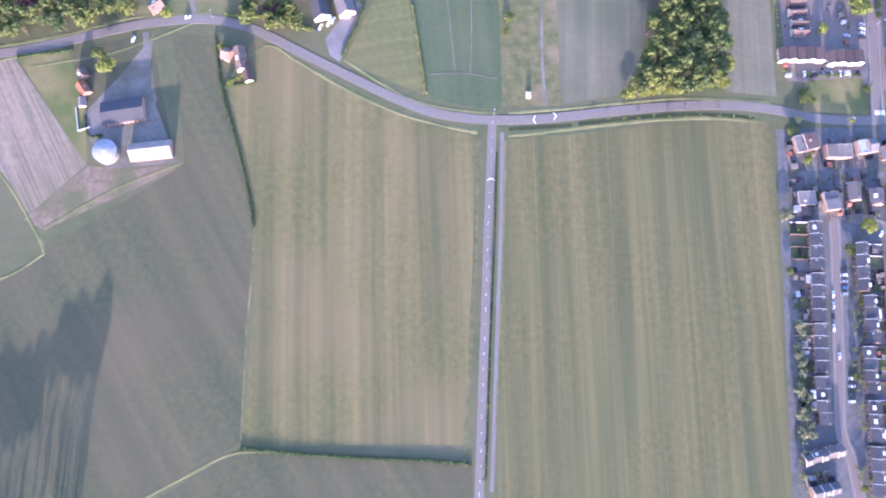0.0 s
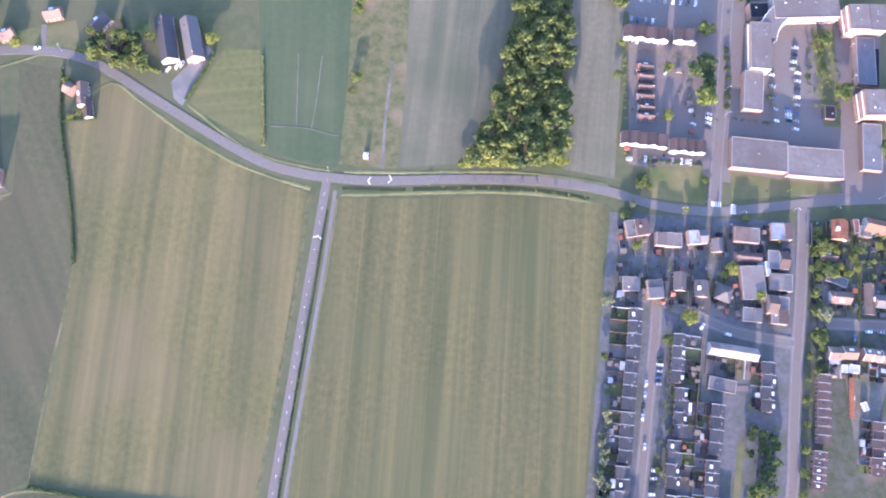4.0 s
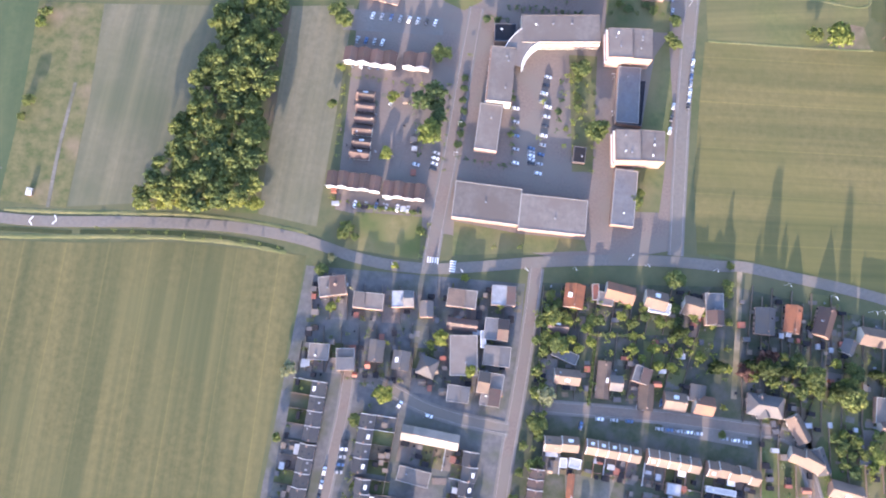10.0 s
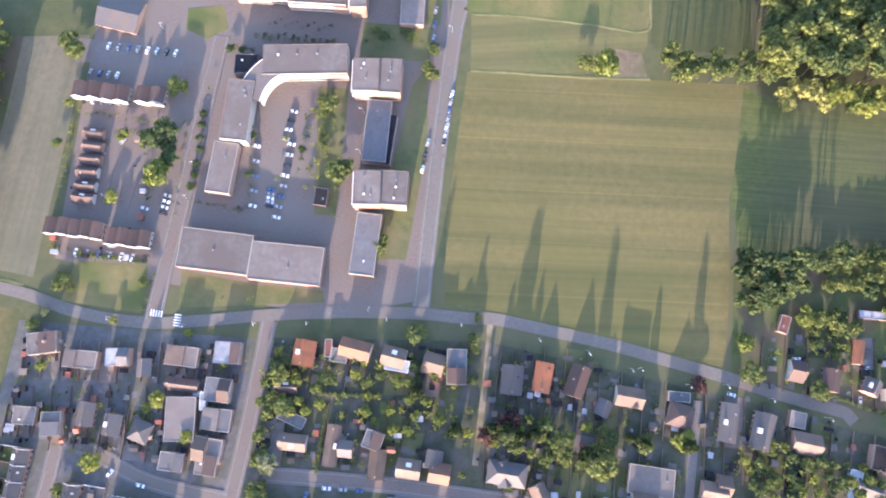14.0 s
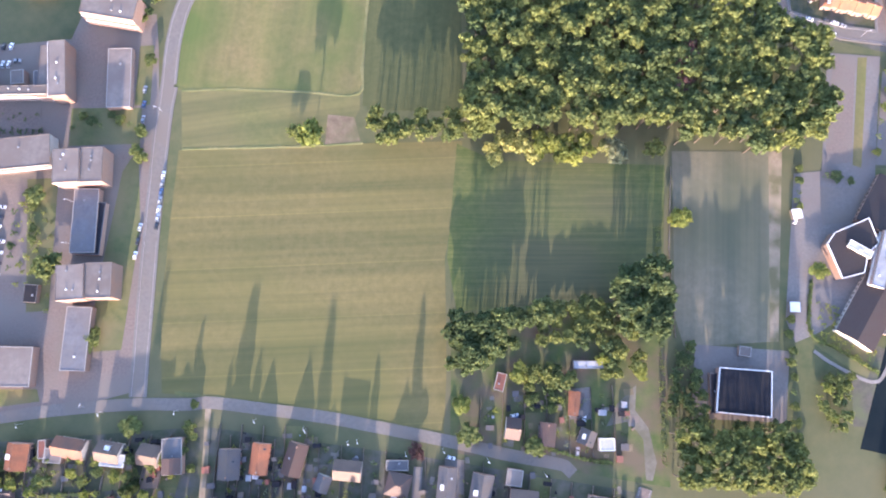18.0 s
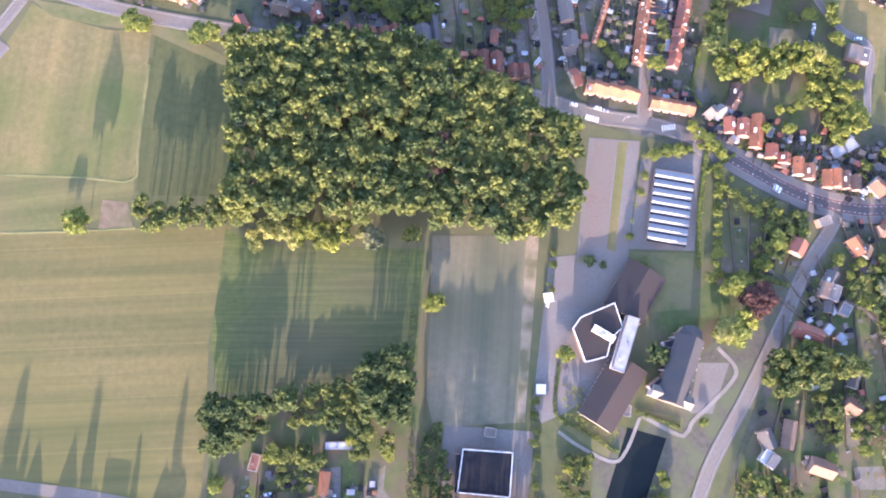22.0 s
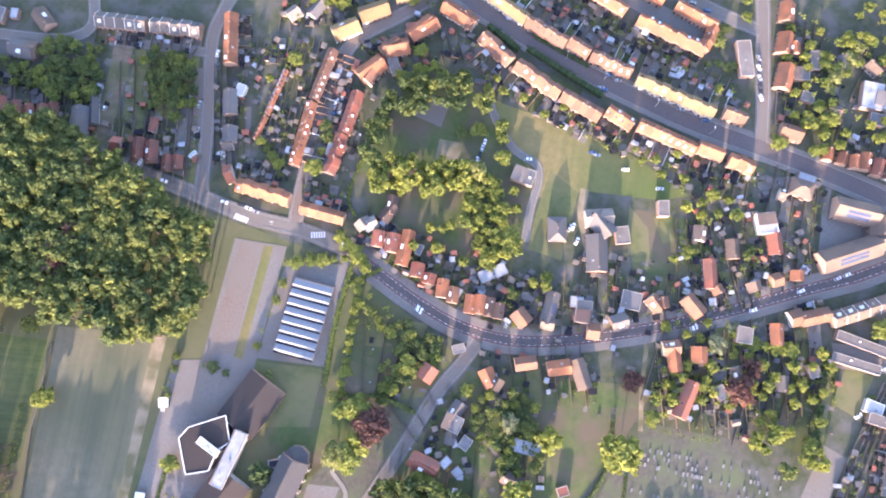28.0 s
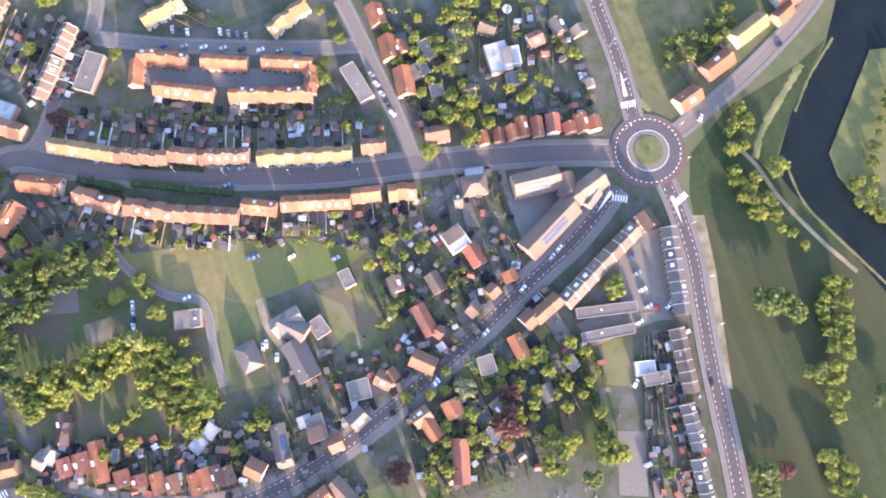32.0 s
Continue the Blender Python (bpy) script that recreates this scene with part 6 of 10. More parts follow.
hedge("dark", 1.5, [(-138.3, 220.2), (-132.6, 184.2), (-123, 153.6), (-113.8, 120.6), (-107.8, 92.2)])
strip("ditch_bank", 1.6, [(-107.8, 92.2), (-108, 64.5), (-109.8, 23.8), (-110.2, -39.6)])
strip("green_verge", 2.5, [(-238.2, 90.8), (-196.8, 116), (-154.7, 133.8)])
strip("verge", 1.6, [(-284.3, 146), (-259.9, 115.2), (-241, 85.3), (-236.8, 75.2)])
strip("verge", 1.2, [(-273.1, 54.1), (-252.4, 63.5), (-236, 75.2)])
strip("green_verge", 2.2, [(-169.9, -73.4), (-141.3, -58.2), (-117, -46.5), (-93.2, -44.4)])
hedge("dark", 1.6, [(-110.2, -42.9), (-76.4, -46), (-36.7, -48.7), (2.7, -50.6), (27.7, -52.7)])
strip("verge", 1.9, [(-295.6, 208.2), (-238.3, 219.3), (-190.1, 233), (-142.9, 236.1)])
strip("verge", 1.6, [(-293.5, 197.8), (-266.7, 204.2), (-236.8, 209.6)])
strip("verge", 1.6, [(-131.4, 183.4), (-106.8, 213.2), (-84.1, 202.7), (-54.4, 184.9), (-18.5, 167.8), (9.6, 159.7), (33.4, 154.7)])
strip("verge", 1.6, [(-53.3, 204.3), (-22.3, 183.7), (0.8, 173.5), (27.3, 169.2), (46.7, 168.2)])
strip("ditch_bank", 2.5, [(33.4, 151.4), (32.6, 117), (31.6, 85.5), (28.8, 37.9), (25.9, -8.6), (23.7, -54.6)])
strip("green_verge", 1.9, [(50.9, 149.7), (50.2, 117.1), (48.6, 82.1), (45.4, 24.5), (42.3, -35.1)])
strip("verge", 1.9, [(53.4, 152.7), (94.6, 157.8), (131.4, 162.4), (157.8, 164.7), (184.9, 165.7), (216.7, 163.8)])
strip("verge", 1.6, [(53.8, 168.3), (88, 171.2), (124.8, 175.2), (162.8, 178.8), (202.1, 178.5), (227.2, 176.2)])
canal("ditch", 2.4, [(53.5, 157.1), (73.1, 158.5), (94.7, 160)])
canal("ditch", 2.6, [(99.1, 160.9), (131.5, 164.7), (161.9, 167.6), (193, 167.5), (214.8, 165.3)])
canal("ditch", 1.4, [(45.8, 142.3), (43.5, 85.5), (40.1, 24.5), (37.6, -35), (36.2, -61.4)])
for x, y, r, h in ((-256.1, 237, 6, 17.2), (-242.5, 242.1, 6, 17.2), (-101.3, 234.7, 5, 11.9), (35, 148.3, 0.9, 1.4), (33.1, 136.5, 0.8, 1.3), (32.4, 123.7, 0.7, 1.7), (32.2, 109.2, 1.1, 1.3), (31.9, 98, 0.7, 1.5), (30.9, 85.5, 1, 1.3), (30.6, 73, 1.1, 1.3), (29.7, 58.9, 0.9, 1.7), (30, 47.5, 0.7, 1.3), (28.8, 35.2, 1.1, 1.4), (28.8, 23.4, 1.1, 1.4), (29.1, 11.6, 0.9, 1.4),):
    tree(x, y, r, h, 'copper')
for x, y, r, h in ((-203.7, 194.8, 4.5, 14.5), (-196.1, 237.2, 4, 8), (-126.7, 187.6, 2.4, 2.7), (-122.1, 189.8, 2, 2.5), (-118.8, 191.7, 1.8, 3.5),):
    tree(x, y, r, h, 'light')
for x, y, r, h in ((-210.8, 205, 3.5, 8), (109.3, 164.2, 1.5, 2.9), (118.9, 164.3, 1.5, 2.3), (129.1, 165, 1.6, 3), (138.7, 164.9, 1.3, 2.2), (148.7, 166.3, 1.7, 2.9), (158.4, 165.6, 1.7, 2.9), (169.4, 166, 1.4, 2.6), (179.4, 167, 1.2, 2.5), (191.7, 167.2, 1.5, 2.1), (201.2, 166.7, 1.2, 2.2), (211.8, 165.9, 1.3, 2.9), (55.1, 233.2, 3, 6), (52.4, 223.3, 2.5, 5),):
    tree(x, y, r, h, 'green')
for x, y, r, h in ((43.1, 121.7, 1.1, 2.8), (43.4, 113.5, 1.2, 3.1), (43.5, 105.6, 1.3, 3), (42, 97.5, 1.5, 3.1), (42.6, 90.7, 1.6, 3.2), (41.2, 83.5, 1.1, 3.8), (40.8, 76.1, 1, 3.2), (40.6, 67.3, 1.4, 2.9), (41.8, 60.1, 1.3, 3.7), (40.6, 54.1, 1.5, 3.1), (40.7, 46, 1.4, 3.4), (40, 38.7, 1.1, 3.4), (40.4, 32.7, 1.6, 3), (40.1, 25.4, 1.6, 3.8), (40, 18, 1.2, 3.7), (39, 10.2, 1.1, 3.7), (38.5, 3.2, 1.1, 2.9), (37.7, -3.8, 1.4, 3.3), (38.5, -11.1, 1.1, 2.9), (37.5, -18.5, 1.4, 3.5), (37.3, -26, 1.3, 2.8), (37.6, -33.4, 1, 3.7), (35.9, -40.4, 1.5, 3.5), (36.9, -46.3, 1, 3),):
    tree(x, y, r, h, 'dark')
for x, y, r, h in ((35.7, -53.8, 1.5, 3.8), (35.3, -61, 1.6, 2.9), (67.1, 180.8, 1.8, 4),):
    tree(x, y, r, h, 'dark')
for x, y, a, c in ((-52.4, 234, 20, 'w'), (-56.2, 236.5, 30, 's'), (-61.5, 232, 60, 'w'),):
    car(x, y, a, c)
shed(66.7, 179.9, 3, 4, 0, "white")
hedge("green", 2, [(-55.2, 207.1), (-46.8, 226.3), (-41.7, 240.6)])
hedge("yellow", 1.2, [(-0.3, 181), (-4, 206.2), (-9.4, 242.6)])
for x, y, a in ((-140.6, 232.6, 90), (43.8, 166.3, 90),):
    lamp(x, y, a)
# the town beside the wheat

row(247.2, 95.5, 246.4, 63.9, 9, 4, "k", -11, 6.5)
row(246, 62.5, 244.4, 32.4, 9, 4, "k", -11, 6.5)
row(244.4, 31, 243.6, 0.8, 9, 4, "k", -10, 6.5)
row(242.9, -1.3, 242.4, -30.1, 9, 4, "k", -10, 6.5)
row(227.5, -51, 252, -44.5, 8, 5, "g", 0, 6)
row(231, -70, 247.5, -66.5, 8, 3, "k", 7, 6)
row(272.9, -43, 271.5, -72, 9, 4, "k", 10, 6.5)
row(297, -25, 295.5, -53, 9, 4, "k", -8, 6.5)
flat(322, -36, 320.5, -52, 9, "f", 4)
row(275.7, 81.9, 274.7, 51.2, 9, 4, "k", 11, 6.5)
row(277.8, 48.5, 277.2, 18.9, 9, 4, "k", 10, 6.5)
row(274.3, 16.7, 273.3, -11.8, 9, 4, "k", 10, 6.5)
row(274, -15.9, 273.6, -40.4, 9, 3, "k", 10, 6.5)
row(300.9, 40.5, 299.2, 9.8, 9, 4, "k", -8, 6.5)
row(298.1, 6.7, 297.3, -22.2, 9, 4, "k", -8, 6.5)
# white roof style stands in for sun on this row's south slopes
row(294.4, 75, 325.4, 72.9, 9, 5, "w", -12, 6.5)
row(332.8, 69.2, 331.6, 38.5, 9, 4, "k", -6, 6.5)
row(325.9, -25, 336.5, -27.1, 9, 2, "k", 0, 6.5)
flat(295.1, 53.9, 312.3, 51.7, 8, "f", 3)
flat(297.2, -19.7, 309.3, -22.6, 10, "f", 3)
fence("wood", 1.8, [(291.4, 84.1), (288.3, 36.7), (286.3, -23.6)])
wood([(228.9, 31.1), (234.3, 31.3), (234.4, -40.8), (226.6, -40.9)], 4.5, 2, 3, 7, "silver")
wood([(226.6, -42), (231, -42), (228.5, -76), (223, -76)], 4.5, 1.8, 2.8, 6, "silver")
wood([(258, -52), (266, -50), (268, -76), (262, -76)], 5, 1.5, 2.5, 5, "green")
wood([(270.6, 89.1), (277.5, 89.5), (269.6, -5.8), (266, -40.9), (263.4, -40.8), (265.1, 28.9)], 5, 1.5, 2.5, 5, "green")
wood([(318.6, 30.3), (339.3, 30.7), (338.6, -1.9), (321.8, 1.7)], 6, 2, 3, 6, "dark")
patch("lawn", grass, 0.06, [(314.7, 19.5), (319.2, 19.5), (316.4, -16.5), (312.4, -16.5)])
for x, y, r, h in ((281.5, 93.2, 4, 7),):
    tree(x, y, r, h, 'light')
for x, y, r, h in ((268.7, 78.3, 3, 5), (324.3, -8.8, 5, 11.9), (228.5, 63.9, 2.5, 5), (362.3, 89.6, 2.7, 4.3), (359.7, 76, 2.5, 4.7), (359, 62, 2.4, 4.5), (357, 48, 2.7, 5.6), (357.8, 33.4, 2.4, 4.1), (356, 18.1, 2.8, 6), (355.9, 3.6, 3, 4.6), (354.2, -9.2, 2.8, 5.1), (355.2, -24.7, 2.4, 5.4),):
    tree(x, y, r, h, 'green')
for x, y, r, h in ((333.8, -7.2, 3.5, 8), (335.4, 9, 3.5, 7), (331.2, 1.8, 4, 8),):
    tree(x, y, r, h, 'dark')
for x, y, r, h in ((228.9, 100, 3.5, 6),):
    tree(x, y, r, h, 'silver')
for x, y, a, c in ((264.8, 65.9, 0, 'k'), (264.6, 61.9, 0, 'w'), (264.3, 57.9, 0, 'g'), (264, 53.9, 0, 'b'), (263.7, 49.9, 0, 'g'), (263.4, -2.6, 0, 'w'), (262.9, -7.2, 0, 's'), (262.4, -11.9, 0, 'k'), (261.9, -16.6, 0, 'w'), (256.2, 49.6, 85, 'w'), (255.7, 42.6, 85, 's'), (255.1, 35.6, 85, 'k'), (254.6, 28.6, 85, 'w'), (291.3, 88.7, 60, 'w'), (307.7, 84.9, -10, 'w'), (322.2, 23.2, 80, 'k'), (256.5, 11.2, 85, 'w'),):
    car(x, y, a, c)
# the houses south of the road

flat(238.6, 146.2, 253.4, 149.7, 11, "f", 5)
hip(243.6, 149.9, 251.5, 147.9, 10, "t", 5)
flat(258.5, 142, 275.3, 142.4, 9, "f", 5)
flat(279.5, 144.8, 291.6, 146.4, 9, "l", 5)
house(298.6, 146.4, 299.7, 137.3, 8, "g", 5)
flat(309.6, 150, 325.9, 149.9, 10, "f", 5)
flat(333.8, 154, 347.1, 154.8, 11, "l", 5)
flat(238.3, 111, 249.5, 111.6, 9, "f", 3)
flat(258.2, 115, 259.9, 103.2, 10, "f", 5)
house(274.9, 121.7, 275, 109.7, 9, "g", 6)
house(289.1, 117.5, 288.9, 107, 10, "g", 6)
hip(298.9, 111.9, 308.3, 109.5, 10, "g", 5)
flat(321.2, 130, 323.7, 108.4, 15, "f", 4)
flat(332, 135.4, 345.3, 135.5, 12, "g2", 4)
flat(333, 121.1, 347.8, 121.1, 11, "g2", 4)
flat(315.8, 98.4, 328, 98.3, 9, "g2", 4)
flat(331.6, 106.3, 345.5, 105.6, 12, "f", 4)
flat(334, 99.1, 344.7, 98.8, 10, "f", 4)
flat(331.5, 133.8, 332.6, 124.7, 3, "w", 4)
house(311.3, 135.8, 328.2, 135.8, 7, "b", 4)
row(370.5, 78.9, 388.8, 79.5, 9, 2, "t", -12, 6.5)
row(392.8, 79.9, 421.8, 78.4, 9, 5, "t", -12, 6.5)
row(425.7, 78.7, 453.6, 76.9, 9, 5, "t", -12, 6.5)
row(457.7, 76.9, 485.4, 74.9, 9, 5, "t", -12, 6.5)
house(386.7, 64.5, 386.7, 39.4, 3.5, "o", 3)
flat(384.8, 70.4, 391.2, 69.8, 5, "w", 3)
fence("wall", 1.8, [(393, 66.7), (428.9, 65.8), (481.3, 61.4)])
flat(458.1, 66, 474, 65.1, 3, "w", 3)
flat(437.3, 63.6, 444.8, 63.2, 6, "l", 3)

house(379.4, 165.6, 378.8, 152.4, 12, "o", 7)
flat(388.9, 162.7, 392.7, 163.1, 9, "r2", 4)
house(396.4, 164.8, 412.3, 162.8, 11, "p", 6)
flat(392.1, 160.1, 401, 159.7, 7, "f", 4)
house(418.2, 162.9, 430.3, 161.3, 12, "t", 6)
flat(420.5, 158.9, 432.6, 158.2, 6, "w", 4)
house(439.3, 162.3, 450.1, 160.6, 12, "t", 6)
flat(455.7, 170.2, 457.2, 152.5, 10, "g2", 5)
house(484.8, 165.8, 485, 150.9, 12, "g", 6)
house(500.7, 169, 499.5, 153.8, 10, "o", 6)
flat(497.1, 153.8, 499.7, 153.4, 4, "w", 3)
house(519.4, 169.5, 515.5, 153.8, 11, "b", 6)
house(537.2, 157.4, 551.2, 156.5, 11, "t", 6)
house(533.2, 154.1, 530.4, 146.2, 8, "g", 4)
hip(564.1, 152.1, 575.3, 149.8, 11, "b", 6)
flat(563.4, 160, 574.5, 160.3, 5, "g2", 3)
flat(370.7, 128.4, 384.3, 124.1, 6, "g2", 3)
house(372.7, 114.7, 386.6, 114.8, 9, "t", 5)
house(399.5, 125.8, 399.3, 105.5, 8, "t", 4)
house(402.6, 114.6, 409.9, 114.8, 9, "g", 5)
flat(415, 121.7, 424.1, 119.7, 9, "g2", 5)
house(422.9, 116.7, 423, 102.2, 9, "t", 5)
house(432.6, 109, 444.6, 108.7, 11, "t", 5)
house(448.8, 109.1, 459.4, 108.6, 11, "p", 6)
house(451, 119.5, 450.4, 110.7, 9, "g", 5)
hip(477.7, 113.2, 496.7, 112.4, 11, "g", 5)
house(483.5, 118.1, 487.7, 106.6, 9, "g", 5)
house(501.8, 109.2, 509.6, 96.3, 9, "t", 5)
house(508.8, 88.8, 519, 84.9, 11, "t", 5)
house(523.5, 74.6, 540.8, 72.2, 10, "t", 5)
house(366.3, 141, 377.9, 141.4, 7, "b", 4)
wood([(365.5, 148.2), (390.4, 148.2), (394, 128.1), (367, 122.2)], 8, 2, 3.4, 6, "light")
wood([(392.9, 139.7), (464.4, 147.4), (469, 130.1), (445.3, 121.9), (423.9, 125.5), (397, 128.5)], 7.5, 1.6, 3, 5, "light")
wood([(475.4, 139.5), (535.4, 142), (543.8, 124.3), (534.1, 117.6), (513.6, 122.1), (478.5, 122.1)], 8.5, 2.5, 4, 8, "mixed")
wood([(359.7, 147.5), (364.9, 148.1), (369.9, 79.2), (368.2, 50.1), (365.3, 49.8)], 5, 2, 3, 6, "green")
hedge("green", 1.3, [(393.8, 134.1), (392.9, 101.8)])
hedge("yellow", 1.5, [(390.3, 139.6), (419.9, 142)])
patch("lawn", grass, 0.06, [(421.6, 154.9), (436.8, 155.1), (436.3, 144.6), (421.3, 143)])
patch("lawn", grass, 0.06, [(420.1, 139.9), (432.3, 138.3), (432.5, 120.6), (421.8, 122.4)])
patch("lawn", grass, 0.06, [(515.7, 122.2), (539.4, 122.4), (538.6, 96.2), (521.4, 98.3)])
patch("lawn", grass, 0.06, [(489.2, 94.5), (494.1, 93.4), (502.9, 72.8), (490.1, 72.1)])
patch("parking", paving, 0.07, [(433.5, 97.1), (479.6, 95.3), (480.3, 89.3), (434, 91.9)])
patch("drive", gravel, 0.09, [(534.7, 160.7), (539.5, 167.4), (535.1, 154.5), (530.5, 146.4)])
for x, y, r, h in ((485.5, 137.5, 4.5, 11.9), (476.1, 129.2, 4, 8),):
    tree(x, y, r, h, 'copper')
for x, y, r, h in ((434, 175.3, 4, 7), (463.4, 175.8, 3, 6), (368.4, 147, 4.5, 8), (373.1, 131.5, 4, 7), (366.6, 87.5, 3.5, 6), (528.8, 123.3, 5, 11.9), (512.9, 128, 4.5, 8), (464.6, 187.2, 2.3, 4.2), (465, 171.3, 2.5, 3.3), (465.5, 155.4, 2.5, 3.4), (465.3, 140.1, 1.7, 4.7), (465.3, 124.3, 1.7, 3.3), (465.2, 108.9, 1.8, 4.1), (465, 94.7, 2.1, 4.3), (466.1, 78.7, 2, 3.7),):
    tree(x, y, r, h, 'green')
for x, y, r, h in ((419, 129.4, 2.5, 5), (465, 109, 2, 4),):
    tree(x, y, r, h, 'light')
for x, y, r, h in ((369, 103.6, 4, 7),):
    tree(x, y, r, h, 'silver')
for x, y, r, h in ((536.3, 136, 3, 6),):
    tree(x, y, r, h, 'dark')
for x, y, a, c in ((399.5, 94.7, 2, 'w'), (407.5, 95.1, 2, 'g'), (415.6, 95.5, 2, 'b'), (432.1, 93.6, 2, 'g'), (437.4, 93.6, 2, 'b'), (442.6, 93.7, 2, 'g'), (447.9, 93.7, 2, 'w'), (453.2, 93.7, 2, 's'), (467.1, 92.8, 2, 'g'), (473.3, 92.6, 2, 'w'), (479.6, 92.4, 2, 's'), (389.8, 89.9, 80, 'b'), (432.2, 107.3, 80, 'b'), (420.7, 103.3, -10, 's'),):
    car(x, y, a, c)
for x, y, a in ((377.7, 174.7, -60), (417.7, 181.6, -60), (456.1, 183.7, -80), (496.1, 180.5, -60), (521.7, 176.5, -60), (548.1, 172, -60),):
    lamp(x, y, a)

house(594.5, 160.2, 593.2, 140.8, 10, "g", 6)
house(612.4, 157.3, 609.5, 139, 12, "g", 6)
flat(623.8, 156.5, 631.6, 155.6, 8, "f", 4)
house(625.5, 145.5, 639.5, 144.2, 12, "t", 6)
flat(664.3, 142.8, 676.3, 141.1, 12, "d", 5)
house(657.6, 128.2, 669.6, 125.5, 10, "g", 5)
flat(657.8, 135.3, 656.2, 120.7, 6, "w", 3)
house(622.8, 180.3, 630.5, 179.5, 12, "b", 6)
house(644.4, 183.3, 643.6, 171.8, 9, "b", 6)
house(665.2, 180.3, 662.4, 172.9, 9, "g", 7)
flat(670.1, 173.4, 677.6, 173.7, 6, "w", 5)
house(658.1, 199.3, 657.5, 187.1, 6, "o", 4)
house(589.8, 119.8, 597.1, 119.4, 12, "t", 5)
flat(546.7, 118.1, 569.2, 117.5, 14, "f", 3)
flat(620.9, 207.3, 618.9, 198.5, 5, "r2", 3)
flat(657.4, 212.7, 672.6, 213.1, 4, "l", 3)
wood([(592.1, 235.4), (626.9, 239), (624.5, 218.5), (606.9, 205.6), (593.7, 204.4)], 7, 3, 4.6, 13.2, "dark")
wood([(625.2, 139.7), (670.2, 138.6), (668.8, 121.1), (640.2, 114.8), (600.9, 113.3)], 6.5, 2.2, 3.8, 7, "mixed")
wood([(630.4, 239.5), (690.8, 245.7), (691.2, 212.7), (663.3, 222.1), (637.3, 219.8)], 8, 3, 4.5, 8.8, "mixed")
wood([(639.7, 208.9), (656.7, 192.9), (640.9, 186), (627.9, 193.6)], 5.5, 2, 3, 5, "mixed")
hedge("green", 1.4, [(640, 171.6), (663.2, 165.8), (677, 164.4)])
for x, y, r, h in ((600.3, 191.3, 3.5, 6), (629.6, 207.9, 4, 7), (691.5, 210, 3.5, 6),):
    tree(x, y, r, h, 'light')
for x, y, r, h in ((604.1, 176.1, 4.5, 7), (645.8, 205, 3, 6), (655.6, 205.8, 3, 6), (638, 171.5, 4, 7), (553.1, 135.1, 4, 7), (529.1, 125.1, 4.5, 8), (534.8, 122.8, 4.5, 8), (512.2, 131.6, 4, 8),):
    tree(x, y, r, h, 'green')
for x, y, r, h in ((578.7, 167.2, 3.5, 6),):
    tree(x, y, r, h, 'copper')
for x, y, a, c in ((629.2, 185.2, 10, 'b'), (627.6, 186.2, 10, 'w'), (595.8, 164.4, -10, 'w'), (698.1, 126.8, 70, 'w'), (663.1, 185.2, 80, 'w'), (659.8, 169.4, 85, 'g'),):
    car(x, y, a, c)
for x, y, a in ((521.1, 177.4, -60), (543.5, 171.2, -60), (572.6, 166.7, -60), (591.4, 168.8, -60), (613.8, 164.8, -60), (642.6, 158.9, -60),):
    lamp(x, y, a)
# the flats and the terraces by the wood

gable_row(232.2, 284.6, 262.7, 284.1, 9, 4, "b", 4.5)
gable_row(266.9, 285.6, 282.2, 285.2, 9, 2, "b", 4.5)
gable_row(233.5, 208.5, 264, 208.5, 9, 5, "b", 4.5)
gable_row(266.1, 206.6, 289.6, 206.6, 9, 4, "b", 4.5)
house(235.6, 333.6, 259.6, 330.5, 22, "g", 4)
house(242.3, 261.2, 253.2, 261.3, 6, "b", 5)
house(243.4, 253.9, 254.2, 254, 6, "b", 5)
house(243.7, 246.6, 254.9, 246.8, 6, "b", 5)
house(243.2, 239.6, 254.7, 239.9, 6, "b", 5)
house(244.3, 231.8, 255, 232.1, 6, "b", 5)
house(243.7, 225.2, 255.4, 225.6, 6, "b", 5)
flat(389.8, 316.3, 391.6, 298.3, 14, "f", 14)
flat(401.2, 317.8, 402.4, 299.1, 15, "f", 13)
flat(399, 255.2, 400.7, 237.3, 14, "f", 14)
flat(412.5, 256.8, 413.5, 238.8, 15, "f", 13)
flat(398.9, 297.3, 400, 262.9, 13, "g2", 5)
flat(402.1, 234.6, 402, 201.9, 13, "g2", 5)
flat(311.8, 353.1, 330.9, 354.0, 12, "f", 9.1)
flat(331.2, 353.8, 340.9, 354.3, 10, "f", 9.6)
flat(341.2, 348.7, 373.1, 350.4, 5, "f", 9.1)
flat(353.3, 362.6, 354.4, 354.7, 7, "f", 5)
flat(365.5, 363.0, 366.6, 354.5, 7, "g2", 4.4)
flat(376.7, 377.1, 380.6, 346.1, 9, "f", 12)
for x, y, a, c in ((323.6, 377.2, 85, 'w'), (326.1, 377.3, 85, 'w'), (328.6, 377.4, 85, 's'), (336.1, 377.8, 85, 'k'), (341.2, 378, 85, 'k'), (345.5, 378.2, 85, 'w'), (349.7, 370, 5, 'g'), (336.4, 367.4, 85, 'r'), (339.1, 367.5, 85, 'k'), (342.2, 367.6, 85, 's'), (345.3, 367.8, 85, 'w'), (330.2, 367, 85, 'b')):
    car(x, y, a, c)
for i in range(12):
    tree(325.5 + i * 3.9, 326.9 + i * 0.18, 1.3 + i % 3 * 0.2, 2.2 + i % 4 * 0.2, 'dark')
    tree(331 + i * 3.1, 337.4 + (i % 3 - 1) * 1.6, 1.0 + i % 2 * 0.3, 1.8 + i % 3 * 0.3, 'dark')
